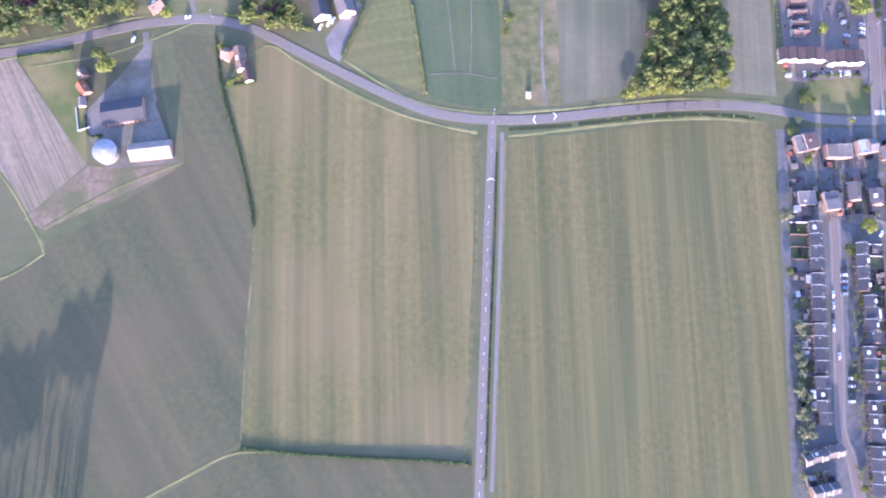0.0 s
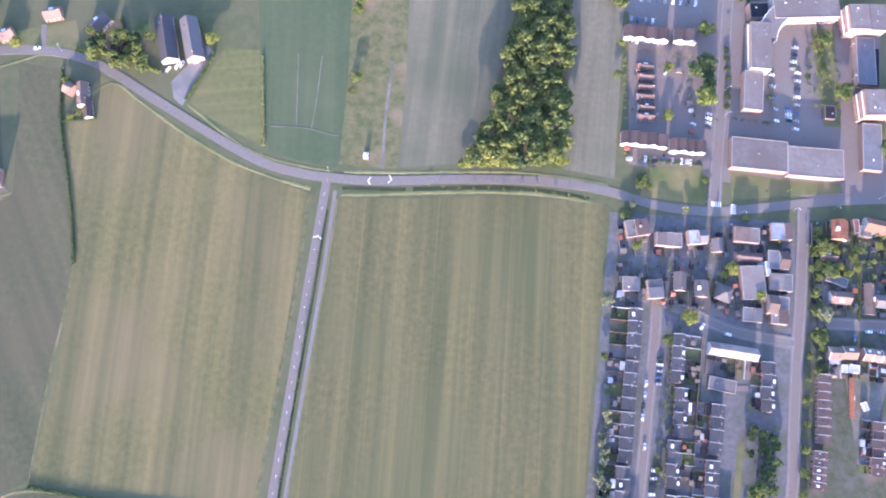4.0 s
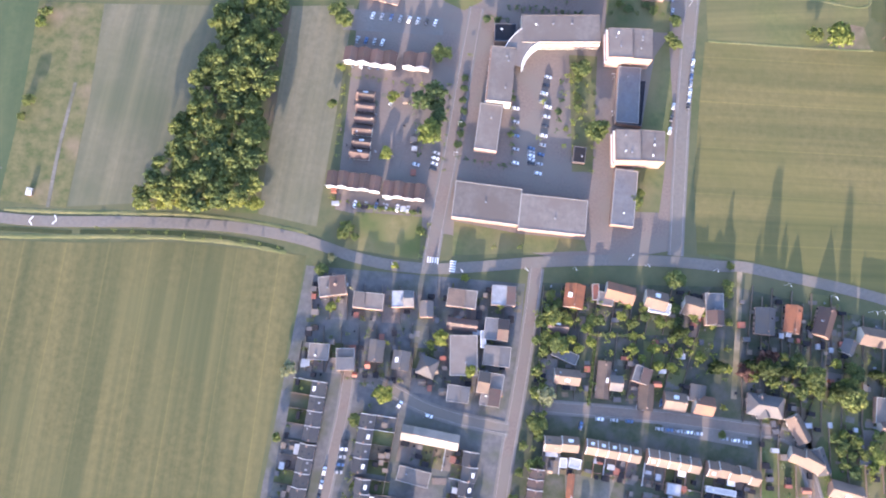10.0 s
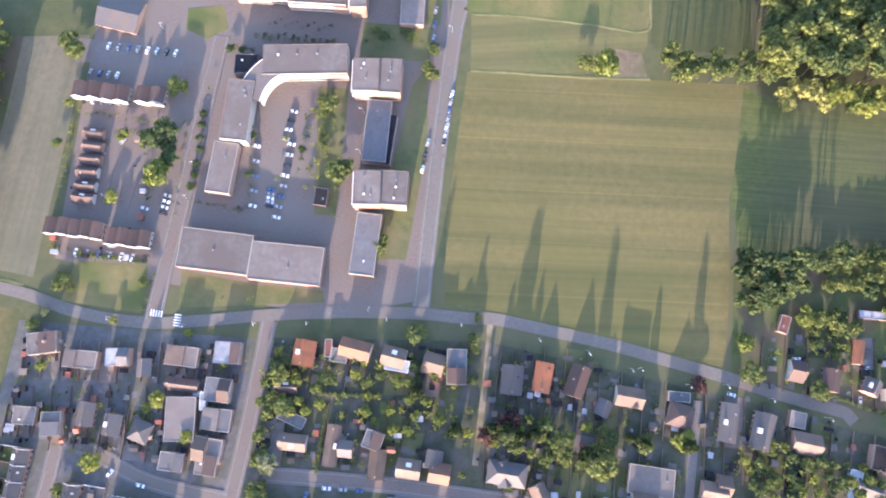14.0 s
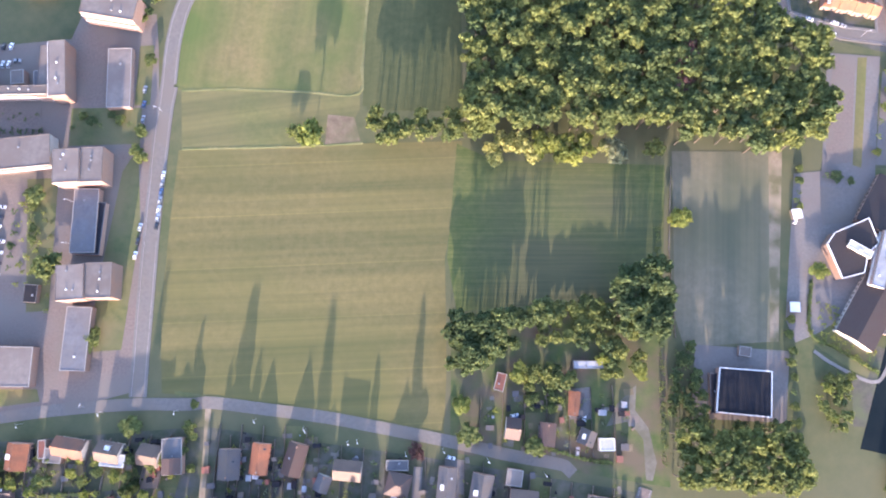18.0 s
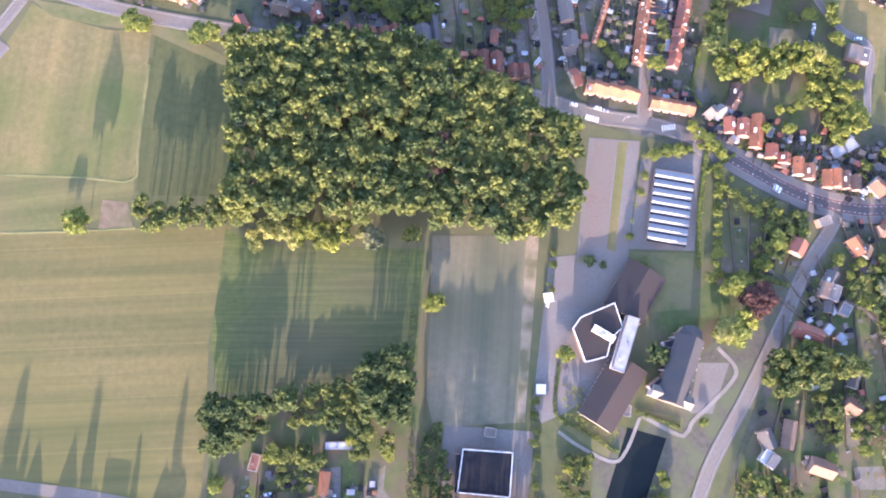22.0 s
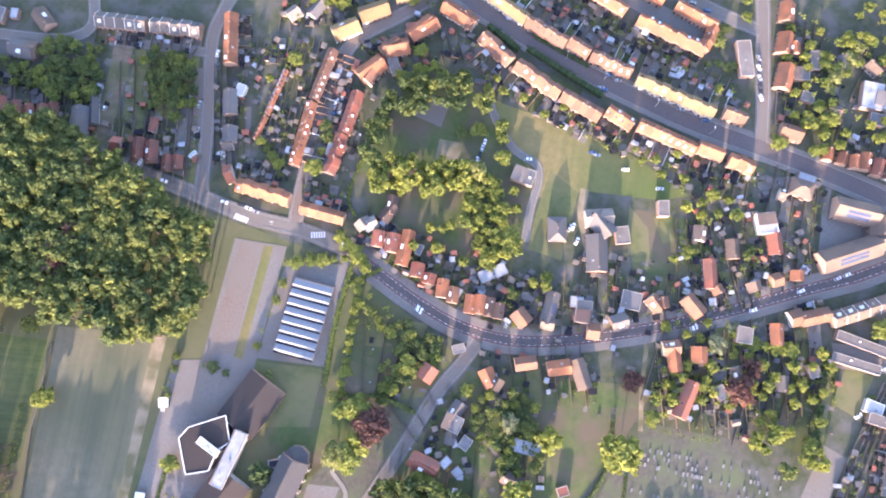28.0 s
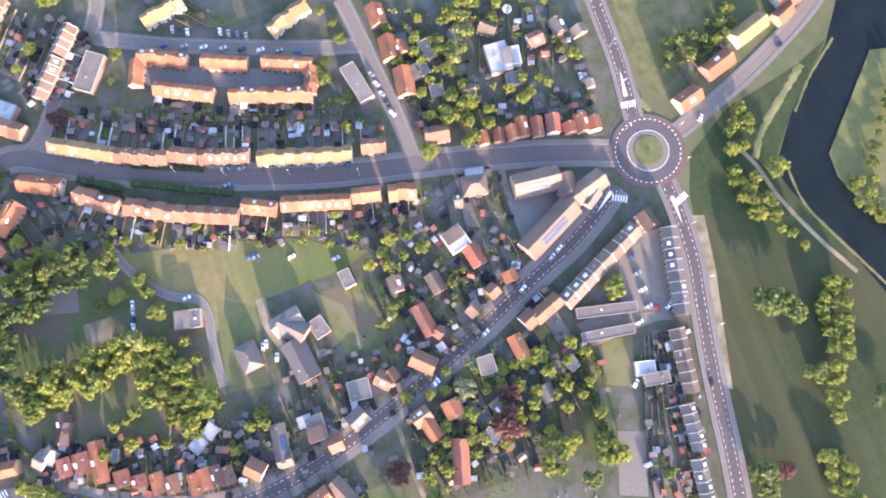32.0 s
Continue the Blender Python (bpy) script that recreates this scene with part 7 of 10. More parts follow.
for i in range(7):
    tree(385.5 + i * 5.1, 332 + (i * 5 % 7) * 1.3, 1.8 + i % 3 * 0.5, 3 + i % 4 * 0.5, 'green' if i % 2 else 'dark')
flat(374.9, 245.6, 374.8, 236.2, 7, "d", 3)

flat(306.4, 205.2, 344, 205, 21, "f", 6)
flat(344, 202.8, 381.7, 203.4, 20, "f", 6)

for x, y, r, h in ((224.2, 311.5, 4.5, 8), (228.8, 306.4, 4, 8), (229.5, 253.5, 2.5, 5), (288.7, 292.2, 5, 8), (382, 253.9, 5, 11.9), (385.3, 257.9, 4, 8), (372.2, 293.6, 4, 7), (368.1, 293.5, 3, 6), (422.3, 319, 3.2, 6), (423.8, 330.5, 3, 6), (369.8, 287.2, 2.2, 3.6), (369.8, 282.1, 1.6, 2.8), (370.5, 276, 2.5, 2.9), (371.5, 269.7, 2.1, 3.9), (373.9, 263.5, 1.7, 3), (380.4, 279.6, 1.5, 3.3), (380.9, 271.3, 2, 3.2), (381, 264.1, 1.7, 2.6), (382.8, 255.8, 1.5, 3.4), (382, 246.7, 1.9, 3.5), (383, 240.4, 1.3, 3.2), (382.9, 232.3, 1.5, 2.7), (411.1, 222.2, 2.7, 6.5), (408.7, 217.7, 3.2, 6.1),):
    tree(x, y, r, h, 'green')
for x, y, r, h in ((406.1, 214.1, 3.7, 5.1),):
    tree(x, y, r, h, 'green')
for x, y, r, h in ((231, 276.6, 2.5, 5), (288.1, 242, 6, 14.5), (263.8, 262.2, 3, 5), (264.5, 227.8, 3, 5), (351.2, 270.7, 1.8, 4), (350.5, 247.9, 1.8, 4), (305.5, 294.2, 1.8, 4),):
    tree(x, y, r, h, 'light')
for x, y, r, h in ((281.7, 260.5, 5, 11.9), (288.9, 265.7, 5, 11.9), (360, 284.5, 2, 3.7), (361.3, 277.6, 1.8, 4.2), (361.5, 272.5, 2, 3.7), (360.3, 265.9, 2.1, 3.3), (361, 260.2, 1.8, 3.9), (360.4, 254.3, 2, 3.3), (332.2, 275.1, 1.4, 2.6), (333, 270.9, 2.2, 2.2), (333, 264.7, 1.8, 2.9), (334.4, 258.2, 1.4, 2.9), (335.1, 252.9, 1.9, 2.7), (334.4, 248.7, 2.1, 2.8), (335.5, 242.5, 1.6, 2.6), (336.2, 236.9, 1.6, 3.1), (335.9, 231.3, 1.6, 2.8), (304.2, 279.7, 2.2, 2.4), (304.1, 273.4, 2.2, 2.9), (304.5, 265.8, 2.1, 3), (305.7, 259.5, 2.2, 2.8), (305.4, 251.6, 2.1, 2.5), (305.5, 245.1, 2.2, 3), (304.7, 239.1, 2.4, 2.5),):
    tree(x, y, r, h, 'dark')
for x, y, r, h in ((306, 231.1, 1.6, 2.5), (310.3, 230.5, 1.8, 2.4), (315.4, 230, 1.5, 2.4), (319.7, 230.4, 1.5, 2.4), (324.6, 230.1, 1.9, 2.3), (329.6, 229.4, 1.4, 3), (332.7, 229.2, 1.9, 2.7), (324.8, 328.8, 1.2, 2.1), (330.1, 329.4, 1.6, 2.2), (333.8, 328.9, 1.1, 2.6), (337.2, 329.6, 1.5, 2.3), (341.1, 330.5, 1.2, 2.7), (346.2, 329.9, 1.7, 2.5), (348.5, 329.1, 1.3, 2.8), (353, 330.7, 1.1, 3.1), (356.5, 329.3, 1.6, 2.8), (360.9, 330.2, 1.1, 2.8), (364.8, 329.6, 1.2, 3.1), (368.1, 330.3, 1.6, 2.4), (312.2, 318, 2.3, 4.2), (314.7, 320.1, 2, 3.6), (318.6, 318.9, 2.1, 3.3), (320.6, 319.7, 2, 3.9), (324.8, 319.1, 1.8, 4),):
    tree(x, y, r, h, 'dark')
for x, y, a, c in ((352.6, 287, -5, 's'), (351.9, 281.7, -5, 'k'), (351.3, 276.5, -5, 'w'), (350.7, 271.2, -5, 'g'), (354.2, 268.4, -5, 'w'), (354, 262.5, -5, 's'), (353.8, 256.6, -5, 'k'), (353.5, 250.7, -5, 'w'), (353.3, 244.9, -5, 'g'), (353, 239.1, -5, 'b'), (352.7, 233.3, -5, 'g'), (352.5, 227.6, -5, 'w'), (347.1, 242, -5, 'b'), (347.3, 239.7, -5, 'g'), (347.5, 237.5, -5, 'w'), (347.7, 235.3, -5, 's'), (347.9, 233.1, -5, 'k'), (335.6, 265.3, -5, 'w'), (336.5, 256.9, -5, 'g'), (337.3, 248.6, -5, 'b'), (338.1, 240.4, -5, 'g'), (338.9, 232.2, -5, 'w'), (292.9, 232.4, -10, 'g'), (292.8, 229.1, -10, 'w'),):
    car(x, y, a, c)
for x, y, a, c in ((292.6, 225.9, -10, 's'), (292.5, 222.6, -10, 'k'), (244.5, 312.8, 80, 'w'), (250.1, 312.8, 80, 'g'), (255.6, 312.8, 80, 'b'), (261, 312.8, 80, 'g'), (266.4, 312.8, 80, 'w'), (271.7, 312.8, 80, 's'), (277, 312.8, 80, 'k'), (282.2, 312.9, 80, 'w'), (237.7, 296.3, 80, 'g'), (242.7, 296.3, 80, 'b'), (247.7, 296.3, 80, 'g'), (252.6, 296.3, 80, 'w'), (436.9, 307.2, 82, 'w'), (436.7, 302.4, 82, 'g'), (436.5, 297.7, 82, 'b'), (436.3, 293, 82, 'g'), (436.2, 288.3, 82, 'w'), (436, 283.7, 82, 's'), (435.8, 279.1, 82, 'k'), (422.1, 355.4, 82, 'g'), (422.4, 346.8, 82, 'b'), (422.7, 338.4, 82, 'g'),):
    car(x, y, a, c)
for x, y, a, c in ((427.2, 278.3, 82, 's'), (426.6, 270.6, 82, 'k'), (426.1, 263, 82, 'w'), (282.2, 224.1, -10, 's'), (263.2, 259.7, 60, 's'),):
    car(x, y, a, c)
for x, y, a in ((272.5, 326.4, 0), (303.6, 250.5, 0), (303.3, 232.1, 0), (392, 267.6, 180), (390.5, 290.6, 180), (432.6, 343.2, 180),):
    lamp(x, y, a)

hedge("green", 1.6, [(251.5, 195.7), (288.7, 196)])
for x, y, r, h in ((248.9, 181.8, 3.5, 6), (246.8, 178, 3, 6), (253.9, 177.3, 2.5, 5), (290.1, 185.2, 2.5, 5), (332.1, 181.5, 2, 4), (346.9, 183.3, 2, 4), (238.3, 156.3, 3, 5), (294.4, 189.1, 1.6, 3.3), (293.4, 183.2, 1.6, 2.5), (293.1, 175.9, 1.5, 2.6), (291.8, 170.8, 1.5, 2.5),):
    tree(x, y, r, h, 'green')
for x, y, r, h in ((242.8, 163.8, 2.5, 5),):
    tree(x, y, r, h, 'silver')
zebra(310.5, 167.7, 0)
zebra(299, 169.9, 90)
for x, y, a in ((276.6, 164.9, -60), (315.3, 165.8, -60), (350.9, 171, -60), (408.1, 184.1, 60),):
    lamp(x, y, a)
# wood, meadows and the church

wood([(593, 439.3), (691.2, 442.2), (744, 417), (772.1, 400), (790, 394.4), (792.1, 359.7), (785.6, 330.1), (741.3, 328.6), (708.2, 328.1), (699.5, 336.4), (609.5, 334.4), (597.7, 343.9)], 7.6, 4, 6, 23.8, "mixed")
wood([(542.7, 342), (615, 344.2), (609.4, 331.9), (548.1, 326.7)], 6, 3, 4.4, 15.8, "green")
wood([(609.4, 333.9), (635.7, 334.4), (635.8, 319.2), (609.7, 318.8)], 7, 3.6, 5, 13.2, "yellow")
wood([(635.7, 334.4), (668, 335), (669.3, 319.9), (635.8, 319.2)], 6.5, 3.4, 4.8, 13.2, "light")
wood([(597.5, 232.1), (619.7, 238), (642, 242.5), (643.4, 235.6), (617.1, 226.9), (618.7, 215.8), (600.8, 210)], 5.2, 3, 4.6, 25, "dark")
wood([(672.9, 252.7), (687.2, 264.2), (701.7, 267.2), (703.5, 227.6), (678.5, 227.5)], 5.2, 3.2, 4.8, 25, "dark")
wood([(625.7, 210.3), (652.5, 213.4), (654, 202.2), (628.7, 200.5)], 6, 2.4, 3.6, 7, "mixed")
wood([(670.8, 222), (682.2, 224.8), (683.6, 207.9), (673.7, 205.1)], 6, 2.4, 3.8, 8, "mixed")
wood([(656.2, 247.1), (670.4, 247.3), (673.3, 233.2), (659.1, 233.1)], 7, 3.2, 4.5, 8.6, "mixed")
wood([(706.7, 185.2), (768, 183.8), (771.4, 154.4), (704.1, 156.8)], 6.2, 3.2, 4.6, 22, "green")
wood([(707, 222.1), (717.3, 224.9), (729, 184.7), (768.4, 188.1), (770, 180.7), (707, 182.2)], 5, 2, 3.2, 6, "dark")
wood([(781.2, 209.7), (800.7, 212.1), (797.2, 179.6), (784.2, 183.1)], 5, 2, 3, 6, "mixed")
wood([(824.2, 190.3), (842, 207.7), (838.9, 158.7), (814.4, 154.5)], 5.5, 2.2, 3.4, 6, "mixed")
strip("verge", 1.2, [(445.1, 322.4), (474.8, 323.9), (504.9, 325.5), (522, 326.8), (543.3, 328.8)])
strip("verge", 1.2, [(441.9, 355.7), (471.4, 357.4), (510.3, 357), (539.1, 356.9), (540.5, 374.3), (541.5, 404.7), (542.6, 425.9)])
strip("green_verge", 2.5, [(453.2, 192.4), (483.4, 189.2), (525.9, 184.1), (578.1, 176.6)])
fence("wood", 1.2, [(710.4, 319.9), (708.4, 274.5), (710.8, 227.9)])
for x, y, r, h in ((678, 325.7, 5, 14.5), (681.1, 322.6, 4, 11.9),):
    tree(x, y, r, h, 'silver')
for x, y, r, h in ((673.8, 327.6, 4, 11.9),):
    tree(x, y, r, h, 'yellow')
for x, y, r, h in ((700, 328.3, 4.5, 11.9), (507.2, 332.6, 4, 7), (424.5, 371.8, 3, 5), (425.4, 315.7, 3, 6), (702, 285.2, 1.9, 4.1), (702, 281.7, 1.4, 3.6), (701.9, 279, 1.4, 4.1), (701.6, 274.5, 2, 3.6), (702, 271.8, 1.4, 3), (702.4, 266.3, 1.6, 3.7), (702.2, 262.6, 1.6, 3.1), (702.4, 259.6, 1.7, 4), (702, 255.6, 1.4, 2.9), (701.9, 253.2, 1.8, 3.8), (701.4, 248.7, 1.8, 3.8), (702.1, 245.2, 1.5, 3.4), (701.6, 242.4, 1.3, 3.3), (703.3, 238.6, 1.6, 2.8), (702.1, 234.3, 1.2, 2.9), (701.9, 229.6, 1.4, 3.7), (702.4, 227.7, 1.8, 3.9), (703.1, 223.8, 1.7, 2.9), (702.3, 219.1, 1.6, 3.2), (703, 215.8, 1.4, 3.5),):
    tree(x, y, r, h, 'green')
for x, y, r, h in ((703.1, 212.8, 1.5, 3.5), (703.7, 209.4, 1.2, 3.4), (703, 205, 1.7, 3.4), (702.5, 201.7, 1.8, 3), (702.8, 197.9, 1.5, 2.8), (703, 194.1, 1.9, 3.3), (702.9, 189.6, 1.9, 3), (703.3, 186.9, 1.7, 2.9), (702.7, 183.9, 1.5, 3.5), (702.6, 179.8, 1.7, 3.2), (703.2, 176.1, 1.2, 3.4), (704.1, 173.1, 1.8, 3.1), (703.1, 168.9, 1.8, 2.8), (703.5, 165.2, 1.9, 3.4), (770.1, 239.5, 2.3, 5.2), (769.4, 231.6, 2.4, 4), (770.8, 223.3, 2.3, 4), (769.4, 217.3, 2.4, 4.3), (771.1, 209.9, 2.1, 4), (769.8, 202, 1.8, 4.8), (770.2, 195, 2.4, 4.3), (771, 186.6, 2.6, 3.7), (771.5, 179.9, 2.1, 4.3), (772.9, 171.8, 2.7, 3.9),):
    tree(x, y, r, h, 'green')
for x, y, r, h in ((772.1, 164.2, 2, 4.5), (772, 156.8, 2.2, 5.2), (779.4, 321, 2.1, 4.1), (779.1, 314.3, 2.4, 3.4), (778.5, 307.4, 1.7, 4), (778.3, 300.1, 2.1, 4.5),):
    tree(x, y, r, h, 'green')
for x, y, r, h in ((714, 372.7, 7, 25.1), (712.2, 363.4, 6, 23.8), (716.1, 381.2, 5.5, 23.8),):
    tree(x, y, r, h, 'copper')
for x, y, r, h in ((516.8, 329, 6.2, 21.5), (712.1, 290, 4, 8), (715.7, 292.2, 3.5, 8), (786.2, 265.9, 3, 5), (600.8, 190.2, 3.5, 6), (831.1, 316.7, 2, 3), (797.8, 206.3, 2.5, 4),):
    tree(x, y, r, h, 'light')
for x, y, r, h in ((794.1, 317.7, 2, 3.1), (800.1, 317.4, 2.9, 2.5), (807.1, 315, 2.2, 2.9),):
    tree(x, y, r, h, 'dark')
hall([(731.3, 213.4), (757.8, 212.2), (756.4, 189.4), (728.9, 191.2)], 6, dark_felt, "low sports building with black flat roof and white edge")
flat(742.8, 222.5, 748.9, 221.8, 5, "f", 3)
flat(729.1, 190.4, 729.2, 210.5, 4, "d", 3)
shed(776.7, 295.8, 5, 5, 10, "white", 2.8)
shed(772.9, 245.9, 5, 5, 0, "white", 2.8)
greenhouse(842.1, 328.6, 847.9, 369.5, 22, 8)
hedge("light", 2.5, [(867, 383.7), (861.9, 348.4), (861, 314.9)])
hedge("light", 2, [(864.8, 369.4), (883.1, 381.6)])
flat(805.1, 237.3, 821.3, 235.6, 6, "f", 4)
for x, y, r, h in ((830.8, 378.2, 2, 4.1), (836.2, 379.1, 3.1, 4.8), (844, 381.7, 2.9, 5.1), (850.4, 382.1, 3.2, 4.6), (856.4, 383.7, 2.1, 4.4), (862.4, 384.5, 2.2, 5.7), (870.3, 385.6, 2.9, 5.4),):
    tree(x, y, r, h, 'light')
for x, y, r, h in ((830.7, 367.1, 2.5, 4.1), (828.4, 357.4, 2.7, 3.7), (825.6, 349.2, 1.8, 3.5), (823.1, 340.2, 1.9, 4.5), (822, 331.5, 2.5, 4.3),):
    tree(x, y, r, h, 'green')
# church and hall

hall([(789.5, 279.1), (793.7, 285.1), (812.2, 293.5), (816.5, 280.3), (810.4, 274.8), (807.8, 264.4), (796.3, 261.1)], 7, ROOF["d"], "angular brick hall with brown roof and white edges")
house(831.4, 313.3, 816.9, 287.7, 26, "d", 7)
house(821.3, 261.9, 801.7, 228.9, 24, "d", 7)
flat(822.3, 286.1, 813.4, 257, 6.5, "l", 9)
flat(800.2, 279.7, 811.7, 273.4, 4, "w", 8.5)
flat(842.4, 274.3, 843.4, 270.8, 8, "d", 8)
flat(833.4, 251.9, 835, 249.9, 8, "d", 8)
church(841.1, 240.7, 852.6, 276.1, 15)
hedge("green", 2.6, [(869.6, 310.1), (890.5, 312.3), (910.3, 306.7)])
hedge("green", 1.5, [(783.3, 260.3), (781.4, 233.4), (795.2, 224.9), (815.2, 213.4)])
hedge("green", 1.5, [(824.9, 234.7), (835.7, 231.9), (848.2, 227.6)])
wood([(785.1, 248.6), (794.1, 248.9), (814.6, 222.7), (808.8, 216.6), (784.4, 230.7)], 4, 1.2, 1.8, 3, "light")
wood([(874.8, 367.5), (882.9, 364.7), (912.4, 350.3), (909, 343.8), (873.1, 348.5)], 6, 2, 3.6, 7, "mixed")
patch("parkrow", asphalt, 0.09, [(790.5, 311.7), (821.1, 311.4), (818.4, 294.6), (791.2, 290.6)])
for x, y, r, h in ((835.4, 266.7, 5, 11.9),):
    tree(x, y, r, h, 'dark')
for x, y, r, h in ((785.8, 265, 3.6, 6), (871.7, 278, 4, 8), (879.7, 305.2, 5, 13.2), (831.4, 319.3, 2, 3), (777, 303.4, 2, 4), (872.7, 373.3, 2.4, 5.1), (872.1, 368.3, 2.8, 5.4), (872.6, 361.7, 2.6, 4.6), (871.7, 356.9, 2.7, 6), (871.7, 350.5, 2.3, 4.3), (871.2, 346.1, 2.8, 5.7), (871.4, 339.8, 2.5, 5.5), (871, 334.8, 2.4, 4.8), (871, 329.2, 2.3, 4.8), (871.1, 323.6, 2.9, 4.1), (869.9, 316.8, 2.5, 5.6), (871, 312.2, 2.4, 5.4), (858.2, 396.6, 3, 5.4), (862.6, 392.2, 3.3, 4.7), (867.3, 389.2, 3.7, 4.6), (871.5, 384.9, 3.3, 4.9), (874.7, 380.4, 2.9, 5.5),):
    tree(x, y, r, h, 'light')
for x, y, r, h in ((877.1, 281.1, 4.5, 11.9),):
    tree(x, y, r, h, 'yellow')
for x, y, r, h in ((889.6, 296.3, 7, 15.8),):
    tree(x, y, r, h, 'copper')
for x, y, r, h in ((867, 309.8, 3, 5),):
    tree(x, y, r, h, 'green')
for x, y, a, c in ((776.6, 293, 80, 'w'),):
    car(x, y, a, c)
# gardens by the church lane

house(917.6, 332, 913.3, 324.1, 10, "r", 6)
flat(929.8, 345.2, 931.6, 340.7, 7, "f", 5)
house(945.9, 334, 951.2, 325.1, 9, "o", 6)
house(951.2, 323.6, 954.2, 329.9, 8, "t", 6)
house(961.9, 338.1, 973.4, 341, 8, "p", 6)
house(979.5, 337.7, 991.9, 340.9, 9, "o", 6)
house(994.6, 345, 1001.3, 329.6, 9, "t", 5)
flat(927.1, 305.3, 936.8, 302, 9, "g2", 5)
flat(937.5, 295.3, 942.4, 292.5, 7, "g2", 4)
house(911.5, 283.2, 925.9, 276.5, 9, "r", 5)
flat(929, 284.1, 932.4, 281.3, 6, "l", 3)
flat(963.5, 296.6, 980.1, 294.3, 7, "l", 3)
house(972.6, 250.8, 981.5, 263.5, 9, "g", 5)
house(937.5, 243.7, 944.2, 239.4, 10, "p", 6)
house(919, 264, 915.3, 251.7, 8, "g", 5)
flat(993, 277.6, 995.1, 273, 6, "r2", 3)
house(931.4, 291.9, 933.4, 310.3, 6, "g", 4)
wood([(896.8, 269), (913, 276), (944.9, 265.5), (948.8, 256.5), (915.1, 249), (893.8, 247.9)], 6.5, 3, 4.6, 11.9, "mixed")
wood([(897.2, 344.5), (922, 349.4), (919.6, 333.8), (893.2, 307.7), (886.3, 319.3)], 5.5, 2, 3.4, 6, "mixed")
wood([(942.6, 320), (971.6, 324.9), (986.6, 294.6), (967.9, 275.3), (940.8, 295.4)], 6, 2, 3.5, 6, "mixed")
wood([(1036.7, 267.4), (1073.3, 270.6), (1078.4, 253.9), (1039.7, 254.4)], 5, 1.6, 2.6, 4, "mixed")
hedge("green", 1.4, [(1017.7, 314.8), (1016.2, 289.2), (997.9, 253.9)])
hedge("green", 1.2, [(1027.2, 286.3), (1026, 237.9)])
for x, y, r, h in ((903.8, 331.1, 4.5, 8), (882, 305.4, 5, 11.9), (879.2, 279.9, 6, 13.2), (983.8, 300.8, 6, 14.5), (969.3, 271.2, 6, 14.5), (1017.7, 299, 7.5, 15.8), (1037.4, 318.7, 4, 8), (937.8, 321.3, 3, 5), (963.8, 242.7, 3, 6),):
    tree(x, y, r, h, 'light')
for x, y, r, h in ((889.6, 298.5, 7.5, 15.8), (1026.1, 337.4, 4.5, 7),):
    tree(x, y, r, h, 'copper')
for x, y, r, h in ((871.6, 282.4, 4, 11.9),):
    tree(x, y, r, h, 'yellow')
for x, y, r, h in ((962.7, 307.4, 4, 8),):
    tree(x, y, r, h, 'silver')
for x, y, r, h in ((1036.7, 314.8, 1.8, 3.6), (1040.2, 313.3, 1.4, 2.4), (1045, 312.6, 1.6, 2.6), (1048.9, 312.2, 1.6, 2.9), (1053.2, 312, 1.8, 3.4), (1056, 311.3, 1.1, 3.5), (1061, 310.7, 1.5, 2.9), (1064.8, 311.1, 1.7, 3.5), (1069.5, 310.5, 1.8, 2.7), (1073.6, 311, 1.7, 2.4),):
    tree(x, y, r, h, 'green')
for x, y, a, c in ((906.3, 361, -35, 'w'),):
    car(x, y, a, c)
# houses beside the wood

row(701.1, 505.9, 730.4, 505.9, 10, 5, "g", -9, 6.5)
row(733.2, 506.4, 762.1, 506.5, 10, 5, "g", -9, 6.5)
house(662.1, 483, 670.2, 483.3, 12, "t", 5)
house(665.1, 507.3, 674, 498.2, 10, "t", 5)
flat(650.3, 504, 654.6, 504.1, 6, "l", 3)
flat(633.6, 503.4, 647.3, 501.7, 9, "g2", 4)
house(655.3, 453.8, 658.4, 442.7, 6, "r", 5)
house(663.9, 452.5, 667.2, 440.5, 6, "r", 5)
house(671.5, 451.2, 674.4, 440.3, 6, "r", 5)
house(679.7, 451.7, 682.4, 438.1, 8, "r", 5)
house(685.4, 453.9, 687.2, 443.6, 6, "r", 5)
house(701.6, 453.2, 702.7, 432.9, 12, "g", 5)
house(706.6, 464.3, 710, 444, 6, "g", 4)
house(722.5, 434, 728.6, 433.9, 9, "r", 5)
house(737.3, 439.3, 738.7, 426.2, 7, "r", 5)
house(745.1, 438.3, 746.5, 425.3, 8, "r", 5)
house(744, 451.9, 743.7, 443.5, 5, "r", 4)
house(755.5, 431.1, 756, 422.1, 7, "r", 5)
house(760.8, 431.6, 761.7, 423.6, 7, "r", 5)
flat(768.5, 433.6, 770, 432.5, 5, "w", 3)
flat(740.1, 425.3, 741.6, 424.8, 4, "w", 3)
house(784.4, 473.2, 786.6, 458.4, 9, "g", 6)
house(787.8, 451.9, 788.9, 442.3, 9, "g", 6)
house(784.4, 440.5, 790.6, 442.4, 8, "g", 5)
flat(787.6, 474.2, 792.8, 473, 7, "w", 4)
house(789.1, 423.3, 793.6, 425.4, 12, "r", 5)
row(777.8, 518.4, 781.9, 488.1, 9, 5, "o", 7, 6.5)
row(797.1, 419, 827.6, 413.7, 9, 7, "o", 0, 6.5)
row(834.3, 410.1, 859.4, 406.3, 8, 5, "o", 6, 6.5)
row(813.7, 489, 806.8, 461.4, 3.5, 10, "o", 0, 3)
